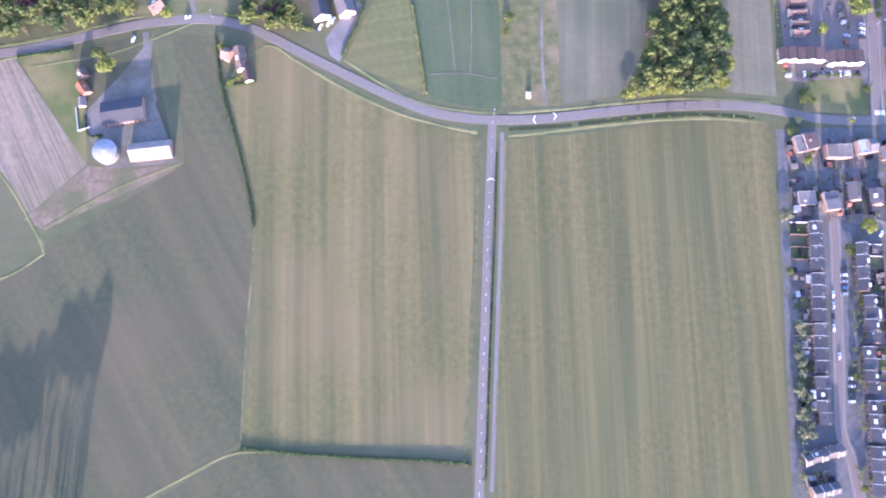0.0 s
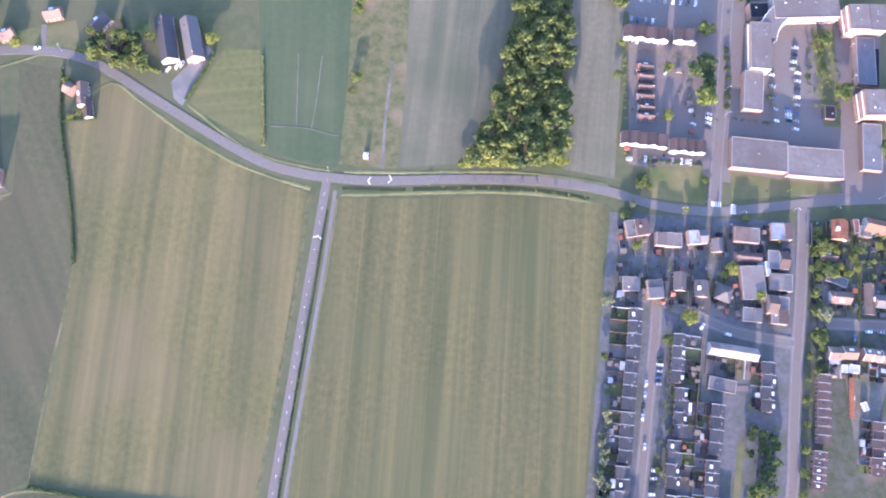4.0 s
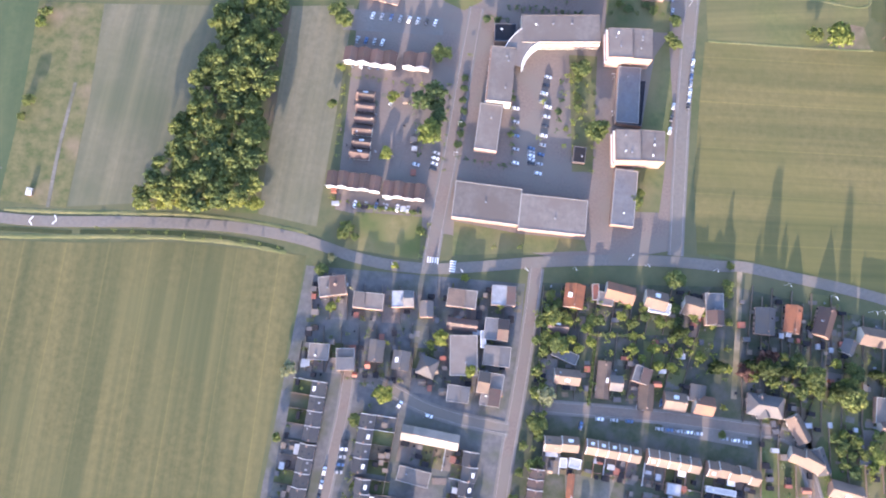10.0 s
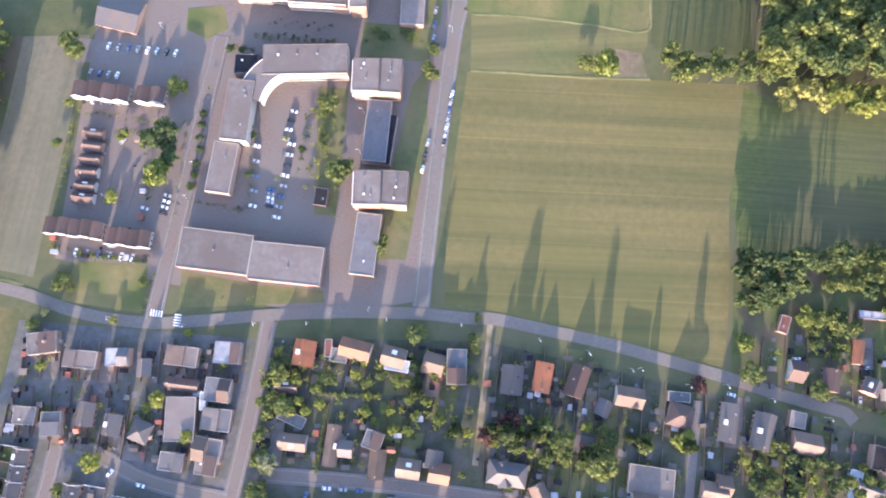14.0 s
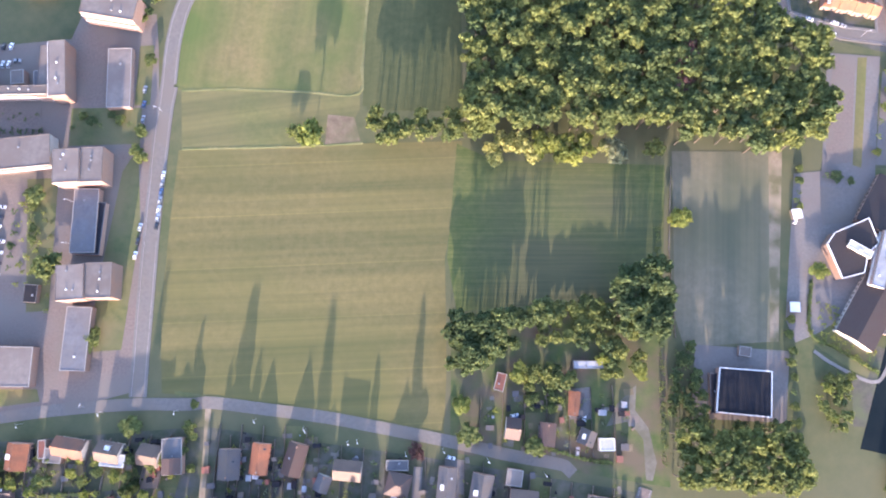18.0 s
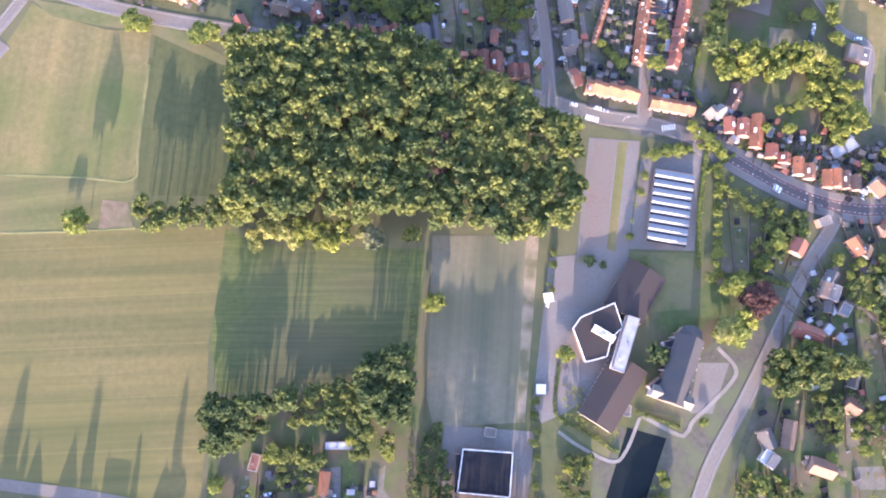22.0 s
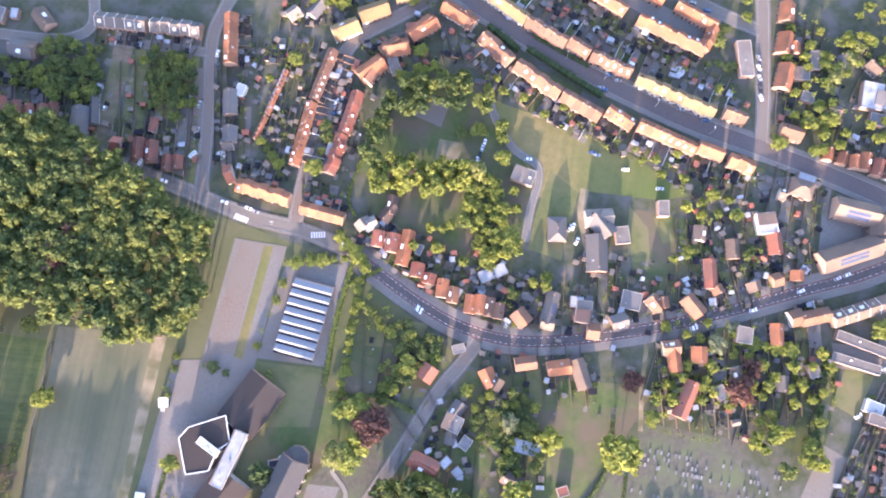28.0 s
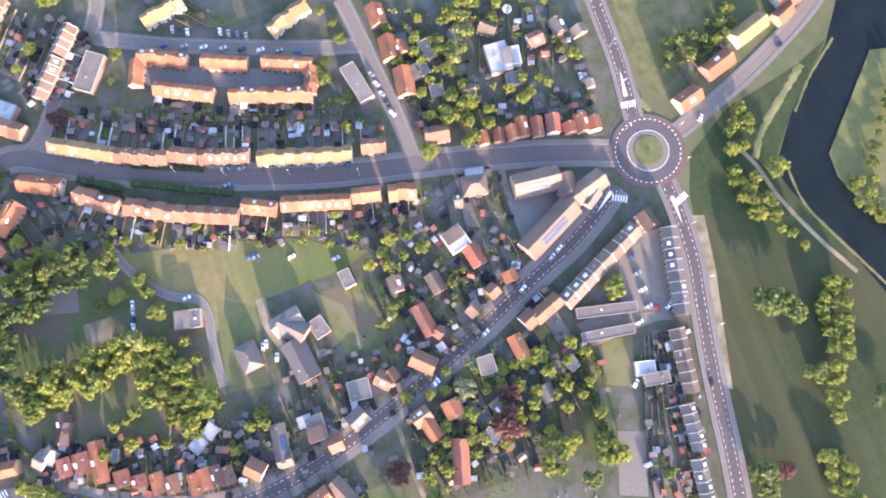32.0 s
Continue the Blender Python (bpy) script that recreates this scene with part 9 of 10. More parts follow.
wood([(1243.9, 433.6), (1257, 445.3), (1260.2, 437.6), (1247.4, 419.6), (1240.1, 419)], 7, 2.6, 4, 8, "light")
wood([(1234.9, 414.8), (1246.6, 410.5), (1254.5, 376.1), (1261.5, 360.8), (1252.4, 364.4), (1239.1, 388.2)], 6.5, 2.4, 3.8, 7, "light")
wood([(1257, 343.8), (1272.1, 344), (1263.7, 322.3), (1243.6, 280.7), (1229.2, 281.1), (1245.7, 311.2), (1246.6, 329.4)], 6.5, 2.6, 4, 7, "light")
wood([(1218.2, 270.5), (1234.3, 265.9), (1227.1, 236.9), (1213.9, 240.4)], 6, 2.2, 3.6, 6, "light")
wood([(1288.2, 389.3), (1308, 388.7), (1307.1, 349.7), (1302.9, 341.5), (1294.8, 364.1)], 6, 2, 3, 5, "light")
strip("reed_bank", 1.9, [(1322.1, 460.5), (1301.3, 445.9), (1285.1, 430.8)])
strip("reed_bank", 1.9, [(1268.5, 410.2), (1268.3, 384.4), (1278, 358.3), (1292.7, 323.3)])
strip("verge", 3.1, [(1299.5, 453.3), (1289.6, 446.2), (1264.7, 427.8), (1254.6, 415.2)])
strip("verge", 1.9, [(1208.9, 487.1), (1210.8, 466.5), (1213.9, 458.9)])
for x, y, r, h in ((1260.3, 406.8, 4.5, 8),):
    tree(x, y, r, h, 'light')
for x, y, r, h in ((1229.1, 344, 6, 13.2), (1224.9, 347.3, 5, 11.9), (1235.6, 336.9, 5, 11.9), (1233.6, 305.6, 4.5, 8), (1189.2, 272, 5, 8), (1187.5, 263.5, 4.5, 8), (1346.2, 434.8, 2.1, 5.4), (1340, 427.8, 2.8, 5.8), (1334.6, 422.2, 2.4, 5.2), (1330.8, 416.6, 3, 4.8), (1324.4, 409.6, 2.7, 4.2), (1320.4, 403.9, 2.3, 4.1), (1313.8, 398.4, 3, 5.8), (1309.1, 390.9, 3, 5.7), (1202.5, 439.4, 2, 2.5),):
    tree(x, y, r, h, 'green')
for x, y, r, h in ((1199.4, 268.5, 4, 6),):
    tree(x, y, r, h, 'copper')
for x, y, r, h in ((1261, 282.2, 5, 7),):
    tree(x, y, r, h, 'dark')
# the trees beyond the western pasture

wood([(-236.3, -104.4), (-200.7, -100.2), (-201.6, -117.8), (-237.8, -122.8)], 8, 4, 5.5, 27.7, "dark")
wood([(-224.2, -116.9), (-204.5, -114.3), (-205.8, -132.4), (-225.9, -135.4)], 8, 4, 5.5, 30.4, "dark")
wood([(-335, -153.3), (-237.6, -115.6), (-240.3, -142.2), (-342.5, -170.1)], 8, 4, 5.5, 26.4, "dark")
# garden plots of the town

plots(234, 149.4, 292.5, 154.1, 295.1, 132.6, 236.9, 129.5, 6, .4)
plots(295.5, 154.5, 351.5, 158.6, 350.3, 139.6, 298, 134.5, 6, .4)
plots(234.5, 124.5, 292.1, 132.2, 295.9, 102, 238, 100.4, 6, .3)
plots(292.1, 132.2, 349.1, 136.3, 348.8, 96.3, 295.9, 102, 6, .3)
plots(362.2, 163.2, 464.1, 172.8, 458.7, 146, 362.9, 139.6, 10, .7)
plots(362.9, 139.6, 458.7, 146, 451.2, 110.1, 365.4, 101.2, 9, .7)
plots(478.4, 177.8, 533.1, 177.6, 535, 140.5, 477, 141.5, 5, .6)
plots(473.8, 134.7, 535.2, 137.1, 515.2, 92.5, 476.6, 102.8, 4, .7)

plots(483.9, 172.3, 574.1, 166.9, 573.8, 136.3, 484.5, 139.4, 8, .7)
plots(484.8, 136.7, 574.1, 133.5, 573.7, 108.4, 485.5, 103.9, 8, .8)
plots(582.9, 164.8, 622, 161.9, 622.5, 122.2, 584, 120.3, 4, .4)
plots(625.4, 157.9, 688.7, 150.6, 685.4, 117.7, 622.8, 119.4, 6, .5)
plots(610.5, 195.2, 688.6, 204.2, 691, 165.5, 609.2, 169.6, 7, .7)

plots(233.6, 115.9, 256.2, 117.5, 256.4, 101.2, 233.8, 99.8, 3, .3)
plots(258.2, 117.7, 320, 122, 319.7, 95.9, 258.3, 95.9, 5, .3)

plots(633.5, 469, 710.2, 469.5, 712.4, 428.5, 642.6, 438.6, 9, .5)
plots(720.5, 449.5, 768, 457, 772.7, 414.7, 721, 422.6, 8, .4)
plots(771.9, 488.2, 793.6, 490.1, 801.1, 430.7, 781.8, 428.6, 6, .4)
plots(790.3, 507.4, 810.2, 509.1, 812.9, 493.6, 790, 491.5, 5, .8)
plots(793.5, 436.4, 823.2, 433.1, 819.2, 418.3, 794.2, 423.5, 6, .3)
plots(832, 427.6, 859, 424.4, 857.8, 411.7, 833.9, 415.2, 5, .3)
plots(870.3, 410.1, 907.9, 402.2, 899, 376.8, 866.4, 394.2, 7, .5)
plots(899.3, 398.1, 958.6, 380.9, 952.3, 356.1, 893, 376.1, 12, .4)
plots(951.7, 389.2, 982.3, 386.7, 988.3, 357.2, 952.7, 353.2, 6, .4)
plots(984.7, 393.1, 1008.3, 371.5, 1003.4, 358.9, 985.3, 356.9, 3, .3)
plots(1012.8, 390.2, 1076, 403.7, 1077.4, 383.6, 1012.2, 362.9, 9, .5)
plots(1078.5, 416.6, 1116.3, 424.4, 1117.5, 400.4, 1080.6, 385.5, 6, .5)
plots(941.5, 346, 1003.7, 355.9, 1010.4, 320.7, 951.1, 314.5, 8, .5)
plots(1037.5, 359.5, 1081.5, 373.2, 1087.5, 312.1, 1045.1, 314.9, 6, .4)
plots(1081.3, 376.2, 1125.3, 390.1, 1133.7, 333.9, 1090.1, 318.5, 6, .7)

plots(1043.2, 429.5, 1086.5, 436.1, 1096.1, 408.7, 1046, 399.4, 7, .5)
plots(1047.6, 395.9, 1090, 408.2, 1095.5, 385.6, 1060.1, 376.7, 6, .5)
plots(992.5, 402.8, 1017.2, 399.1, 1020.1, 369.5, 994.2, 362.2, 5, .3)
plots(932.4, 401.9, 980.4, 378.8, 974.1, 355.3, 921.4, 373.8, 9, .5)
plots(872.8, 416.2, 923.8, 387.5, 917.7, 372.1, 867.5, 402.9, 8, .5)
plots(881.4, 539.7, 917.1, 528.1, 929.8, 504, 889.4, 504.4, 6, .3)
plots(1105.7, 556.1, 1127.1, 554.8, 1123.5, 521.8, 1101.5, 520.5, 4, .5)
plots(1096.1, 522.6, 1122.4, 519, 1113.8, 489.8, 1095.9, 490.4, 4, .5)
plots(1127.3, 500.6, 1190.9, 480.2, 1187.3, 465.3, 1123.2, 483, 10, .4)
plots(1150.6, 542.3, 1194, 530.1, 1182.1, 496.6, 1137.3, 509.9, 6, .5)
plots(1098.9, 467.5, 1128.6, 459.1, 1127, 426.2, 1093.6, 439.2, 5, .4)
plots(1093.6, 439.2, 1124.8, 421.1, 1128.3, 407.8, 1088, 403.2, 5, .5)
plots(1111.1, 373.6, 1137.6, 365.8, 1130.8, 312.8, 1097.9, 326.8, 4, .8)
plots(1162.6, 352.6, 1177, 349.6, 1164.8, 297.9, 1143.7, 307.2, 7, .5)
plots(1143.7, 307.2, 1164.8, 297.9, 1158.9, 267, 1135.1, 278, 5, .5)
plots(1042.6, 372.1, 1096.5, 373.7, 1097.4, 332.8, 1032.1, 327.5, 6, .5)
plots(1061.7, 344.5, 1097.4, 332.8, 1092.4, 305.7, 1051.8, 319.7, 4, .5)
plots(1063.9, 469, 1091.7, 464.2, 1088.6, 441.2, 1057.6, 444.5, 4, .4)
plots(1236.5, 477.5, 1268.6, 484, 1273.3, 472.1, 1239.7, 462.9, 4, .5)

plots(897, 308, 936.7, 329, 945.2, 292.5, 920.3, 285, 4, .7)
plots(907.4, 290.3, 984.7, 294.4, 994.2, 257, 901.8, 241.2, 6, .8)
plots(878.5, 355.8, 935.6, 353.9, 915.2, 315.3, 881.6, 306.9, 5, .7)

plots(602.7, 474.7, 711.6, 472.1, 711, 429.8, 613.1, 448.9, 10, .6)
plots(717.5, 483.3, 770.3, 485.4, 775.1, 418.9, 727.2, 426.9, 6, .5)

wood([(159.5, 310.1), (194.4, 314.7), (196.2, 228.7), (195.4, 185.7), (130.3, 178.3), (145.8, 215.5)], 8.5, 4.2, 6.4, 18.5, "mixed")
for x, y, r, h in ((129.3, 180.3, 2.8, 4.8), (133.2, 181.3, 3.1, 5.5), (138.4, 181.5, 2, 4.1), (142.9, 181.8, 3, 4.5), (147.4, 182.1, 2.3, 6), (152.3, 184, 2.6, 4.1), (157.1, 183.3, 2.8, 4.3), (160.5, 183.6, 2.6, 5), (164.9, 184.1, 3, 4.2), (168.7, 186, 2.3, 5.8), (174.9, 185.3, 2.7, 5.3), (178.2, 186.9, 3.2, 4.6), (182.9, 186.7, 2.3, 5.9), (187.5, 188.2, 2.1, 5.8), (191.8, 188.1, 2.5, 5.7), (195.9, 188.9, 3.2, 4.3), (50.7, 282.4, 3, 6),):
    tree(x, y, r, h, 'light')
for x, y, r, h in ((52.5, 288.8, 3, 6),):
    tree(x, y, r, h, 'green')
chevron(41.8, 124.3, -97)
chevron(69.5, 163.8, 0)
chevron(84.8, 166.1, 180)

flat(388.8, 400.2, 418.3, 396.1, 14, "f", 14)
flat(407.7, 377.4, 410, 343.4, 13, "f", 4)
flat(357.7, 438.3, 360.6, 409, 17, "l", 5)
flat(371.7, 376.4, 372.5, 347, 12, "f", 7)
flat(401.8, 290.3, 401.2, 262.2, 15, "d", 4)
wood([(401.7, 408.5), (429.2, 421.4), (428, 406.9), (416.2, 389.7)], 6, 2, 3, 5, "mixed")

row(519, 474.9, 562.6, 467.9, 9, 6, "r", 0, 6.5)
house(613.1, 462.5, 623.7, 459.9, 9, "t", 6)
house(626.4, 466.1, 637, 462.5, 9, "g", 6)
house(636.9, 461.2, 641, 454.7, 8, "r", 5)
house(592.8, 455.8, 597.3, 448.6, 8, "r", 5)
house(652.9, 452.4, 653.6, 445.3, 6, "r", 5)

house(549.8, 475.5, 560.7, 465.8, 9, "o", 6)
house(525.2, 476, 536.2, 476.9, 10, "r", 6)
house(540.7, 476.8, 547, 469.7, 8, "r", 6)
house(563.5, 471.5, 571.1, 465.8, 8, "r", 6)
house(614.5, 479.5, 626, 478.6, 12, "g", 5)
flat(622.6, 465.3, 630.3, 463.7, 10, "f", 4)
house(637.7, 465.2, 639, 454.5, 7, "r", 5)
house(654.1, 483.9, 668.5, 482.5, 12, "g", 5)
wood([(672, 490.6), (706, 495.6), (711.9, 453), (684.6, 455.1), (675.6, 468.9)], 6, 2.2, 3.6, 6, "mixed")
wood([(736.7, 493.4), (763.5, 491.3), (763.2, 463), (744.6, 454.9)], 6, 2.2, 3.6, 6, "mixed")
for x, y, r, h in ((584.4, 474.7, 4, 7), (531.8, 451.1, 5, 8), (571.8, 443.9, 5.5, 8), (579.6, 444.7, 4.5, 8), (539.2, 448.1, 4, 8),):
    tree(x, y, r, h, 'light')
for x, y, r, h in ((590.7, 437.2, 3.5, 7),):
    tree(x, y, r, h, 'green')

wood([(921.6, 440.1), (939.2, 445.4), (948.8, 412.4), (959.3, 398.5), (936, 392.7), (924.4, 415.6)], 6.5, 2.4, 4, 8, "light")
wood([(1095.3, 562.6), (1121.6, 552.8), (1120.6, 519.3), (1105.8, 478.4), (1098.4, 497.8)], 9, 1.8, 3.2, 6, "light")
wood([(1109, 499.3), (1131.5, 506.7), (1135, 482.8), (1116.4, 476.5)], 8, 2.2, 3.6, 7, "light")
wood([(1138.5, 572), (1171.4, 563.8), (1172.7, 536.9), (1143.8, 520), (1136.7, 540.8)], 9, 2, 3.4, 6, "light")
wood([(1032.7, 332), (1052.6, 351.9), (1054.4, 334), (1040.8, 314.9)], 8.5, 2.2, 3.6, 7, "light")
wood([(1083.4, 336.5), (1101.9, 353.4), (1109, 316.9), (1088.9, 315.6)], 8.5, 2.2, 3.6, 6, "light")
for x, y, r, h in ((1022.6, 299.1, 7.5, 15.8),):
    tree(x, y, r, h, 'light')
graves(1034.1, 301.9, 1113.4, 295, 40)
graves(1031.5, 297.2, 1110.5, 290.2, 40)
graves(1038.2, 293.2, 1107.7, 286, 34)
graves(1035.7, 288.5, 1104.8, 281.4, 34)

graves(1030.1, 299.2, 1076, 295.4, 18)
graves(1030.4, 294.4, 1076.4, 289.7, 18)
graves(1029.5, 280, 1077.7, 274.4, 20)
graves(1030.2, 250.9, 1081.1, 244.1, 22)
graves(998.7, 244.3, 1023.8, 241.2, 12)

boat(1362, 470.6, 55)
wood([(877.3, 502.1), (904.7, 500.7), (900.8, 477.8), (874.9, 472.3)], 8.5, 2.4, 4, 8, "light")
wood([(941.3, 474.4), (943.3, 461.8), (935, 465)], 6, 2.2, 3.6, 7, "light")
wood([(969.8, 394.3), (980.6, 384.7), (975.2, 378.2), (966, 384.4)], 6, 2, 3.6, 7, "light")
wood([(1083.7, 421.9), (1095.2, 414.5), (1086.2, 406.4), (1078.7, 409.4)], 6, 2, 3.4, 6, "mixed")
wood([(1094, 368.8), (1107.9, 360.4), (1103.4, 342.1), (1089.1, 342.3)], 8.5, 2.2, 3.8, 7, "light")
wood([(1094, 326), (1104.9, 324.3), (1100.4, 305.9), (1090.6, 310.1)], 6, 2.4, 3.8, 7, "light")

flat(333.5, 311.1, 378.8, 317.1, 17, "f", 9)
flat(324.5, 298.4, 325, 264.7, 14, "f", 9)
flat(321.3, 263.6, 320.7, 236, 13, "f", 6)
flat(317.9, 308.1, 330.6, 309.4, 11, "d", 7)
curved_block(356.7, 286.8, 21, 34, 92, 178, 8.9)

row(368.2, 64.8, 367.3, 22.4, 9, 8, "b", 0, 6.5)
row(365.1, 17.6, 363.5, -5.3, 9, 5, "b", 0, 6.5)
row(402.8, 38.4, 400.6, 5.7, 9, 6, "b", -6, 6.5)
row(415, 44, 440.7, 42, 9, 4, "t", -9, 6.5)
row(449, 44.3, 479.9, 41.9, 9, 4, "t", -9, 6.5)
row(421.6, 17.8, 470.3, 13.5, 9, 7, "t", 9, 6.5)
flat(379.9, 69.6, 383.7, 69.8, 5, "w", 3)
plots(417.3, 59.6, 477.2, 58.1, 474.5, 47.1, 416.3, 47.3, 7, .3)
plots(423.8, 31.7, 480, 30.6, 481.4, 19.5, 424.8, 21.2, 7, .6)
patch("parking", gravel, 0.06, [(383.5, 64.7), (410.9, 64.5), (404.9, 39.9), (388.7, 25.4)])
flat(394.1, 49.8, 396, 44.8, 3, "w", 2)
# houses along the lower lane

house(892.9, 227.6, 896.5, 218.3, 9, "g", 5)
house(916.9, 210.9, 929.5, 207.1, 10, "p", 6)
house(908.1, 233.4, 905, 218.1, 8, "t", 5)
house(961.9, 209, 973.5, 203.3, 9, "g", 5)
house(929.8, 303.5, 935.7, 314.8, 8, "g", 5)
house(913.3, 283, 927.4, 278.3, 9, "r", 5)
flat(935.7, 280, 939.3, 276.8, 5, "l", 3)
house(945.5, 264, 941.8, 251.4, 7, "g", 5)
flat(891.9, 215.3, 898.8, 210.4, 8, "w", 4)
house(964.7, 244.4, 971.8, 247.4, 9, "t", 5)
flat(969.2, 257.2, 977.2, 255.6, 8, "g2", 4)
house(960.9, 279.8, 972.7, 276.5, 8, "b", 5)
wood([(899.5, 270.5), (923.9, 276.7), (945.6, 267.2), (938.2, 257.8), (909.7, 248.9), (899.4, 252.1)], 6, 2.6, 4, 8, "light")
wood([(877.1, 209.6), (893.8, 206), (911.2, 199), (904.9, 186.7), (877.9, 188)], 6, 2.2, 3.6, 7, "mixed")
wood([(935.2, 251.5), (969.7, 237.7), (970.3, 218.2), (939.2, 226.1)], 5.5, 2, 3.4, 6, "mixed")
wood([(917.3, 245.6), (935.2, 248.4), (932, 223.2), (917.7, 220.6)], 5.5, 2, 3.4, 6, "mixed")
plots(905.1, 245.7, 971.7, 263.7, 980.5, 223.9, 895.4, 214.8, 6, .8)
plots(878.8, 205.9, 972.9, 211.2, 978.8, 177.1, 876.5, 181.1, 6, .7)
for x, y, r, h in ((875.4, 303.9, 5, 11.9), (884.6, 288.7, 6, 13.2), (876.7, 279.5, 5, 11.9), (928.8, 213.9, 3, 5), (946.7, 219.4, 3.5, 6), (890.5, 199.9, 4, 7), (861, 231, 2.5, 4),):
    tree(x, y, r, h, 'light')
for x, y, r, h in ((890.4, 297.8, 6, 14.5),):
    tree(x, y, r, h, 'copper')
for x, y, r, h in ((871.8, 279.5, 5, 11.9),):
    tree(x, y, r, h, 'yellow')
for x, y, r, h in ((959.8, 219, 5, 11.9),):
    tree(x, y, r, h, 'silver')

plots(910.8, 640.9, 945.3, 612, 921.1, 583.5, 890.9, 616.1, 8, .4)
plots(983.6, 614.3, 1008.6, 608.3, 1029.5, 580.7, 1006, 587.5, 3, .8)
plots(931.8, 570, 1074.5, 513.2, 1070.3, 502.1, 929, 559.3, 26, .5)

hedge("dark", 1.4, [(-265.8, 204.1), (-230.3, 209.2)])
fence("white", 1.2, [(-224.7, 169.8), (-221.9, 154.2), (-214.9, 156.6)])
# loose things in the older gardens

clutter([(230.9, 149), (351.2, 161.7), (348.4, 99.3), (238.4, 97.4)], 90, 5)
clutter([(360.7, 163), (464.1, 172.8), (451.2, 110.1), (363.8, 101.1)], 90, 5)
clutter([(467.7, 173.2), (536.5, 174.6), (515.2, 92.5), (473, 102.5)], 70, 5)

clutter([(579.8, 167.3), (692, 153.7), (685.8, 114.7), (581.4, 117.3)], 70, 8)
clutter([(607.5, 194.9), (688.6, 204.2), (691, 165.5), (609.2, 169.6)], 50, 0)

clutter([(627.4, 487.6), (704.9, 490.6), (759.3, 490.7), (772.1, 417.9), (643.1, 436.8)], 110, -15)
clutter([(769.5, 491.5), (810.2, 509.1), (825.2, 420.5), (785.6, 425.8)], 80, -25)
clutter([(846.9, 485), (866.2, 483.7), (862.1, 424.7), (845.4, 432.3)], 60, 70)
clutter([(864.3, 409.4), (907.9, 402.2), (982.3, 386.7), (985.3, 356.9), (943.5, 355.1), (873.6, 385.8)], 120, -30)
clutter([(980.8, 401.8), (1116.3, 424.4), (1117.6, 398.9), (985.3, 356.9)], 120, -10)
clutter([(941.5, 346), (1132.9, 384.5), (1142.4, 321.7), (951.5, 311.5)], 120, -10)

clutter([(916.8, 515.5), (1061, 461.1), (1054.1, 442.9), (911.7, 498.7)], 120, 5)
clutter([(898.2, 635.6), (950, 617.2), (918.9, 574), (892.5, 604.1)], 60, 20)
clutter([(1049, 444.9), (1119.2, 429.2), (1126.1, 402.7), (1044.7, 388.5)], 120, 35)
clutter([(1044.7, 388.5), (1098.5, 378.6), (1095.4, 327.8), (1033.1, 330)], 100, 35)
clutter([(1130.2, 546.6), (1196.8, 529.1), (1184.6, 466.3), (1114.9, 492.6)], 80, -10)
clutter([(871.8, 413.5), (982.9, 377.8), (973.1, 352.8), (867.5, 402.9)], 70, 10)
clutter([(1160, 353.7), (1187.8, 345.2), (1162.6, 268.4), (1133.5, 281.8)], 60, 5)
clutter([(1058.8, 471), (1096.8, 462.2), (1090.6, 431.5), (1055, 445.5)], 50, 20)

clutter([(602.2, 478.5), (770.3, 485.4), (775.1, 418.9), (613.1, 448.9)], 70, -10)
clutter([(492.9, 484.7), (592, 474.9), (595.1, 452.6), (501.3, 466.4)], 40, -10)

clutter([(906, 314.8), (976.9, 323), (978.2, 183.3), (879.4, 189.7)], 80, 20)
# the western streets by the avenue

house(870.3, 541.8, 884.8, 546.7, 11, "y", 6)
house(851.4, 526.4, 867.6, 534.2, 11, "y", 6)
house(837.7, 513.4, 851.8, 521.5, 11, "y", 6)
house(851.9, 576.9, 865.4, 561.3, 9, "t", 6)
house(831.2, 559.5, 848.1, 563.9, 11, "t", 6)
row(809.7, 537.4, 826.6, 550.2, 10, 3, "t", 0, 6.5)
row(809.7, 566.6, 830.4, 577, 8, 4, "t", 0, 6.5)
row(808.7, 597.7, 832.4, 606.9, 9, 4, "t", 0, 6.5)
row(832.2, 584.8, 851.1, 597.8, 9, 3, "g", 0, 6.5)
house(867.6, 507.1, 882.5, 511.9, 11, "o", 6)
house(856.4, 489.2, 868.8, 500.7, 12, "o", 6)
house(879.6, 522.3, 886.2, 524.1, 7, "r", 5)
house(823.4, 523.2, 829.1, 533.4, 8, "g", 5)
house(810.4, 521.2, 816.1, 526.4, 9, "w", 5)
house(1283.1, 520.4, 1300.5, 525.6, 12, "w", 6)
house(1291.6, 503.1, 1307.7, 511.7, 14, "w", 6)
house(1286.6, 533.4, 1296.3, 536.7, 10, "w", 5)
house(1310.5, 521.1, 1327.1, 526.1, 10, "w", 5)
house(1300, 489.1, 1316.8, 493.1, 10, "o", 6)
wood([(830.5, 545.2), (848.2, 542.8), (840.5, 526.4), (822.9, 532)], 6, 2, 3.2, 6, "light")
wood([(1230.2, 489.9), (1248.7, 491.2), (1274.1, 498.9), (1277, 484.9), (1246.5, 473.2), (1226.2, 470.8)], 6.5, 2.2, 3.6, 7, "mixed")
plots(843.6, 578.1, 887.6, 551.8, 870.4, 540.7, 832.4, 556.3, 7, .5)
plots(817.6, 556.5, 847, 563.1, 870.4, 540.7, 838.5, 521.4, 7, .4)
plots(805.9, 538.7, 828.4, 540.2, 838.5, 521.4, 805.3, 512.2, 5, .4)
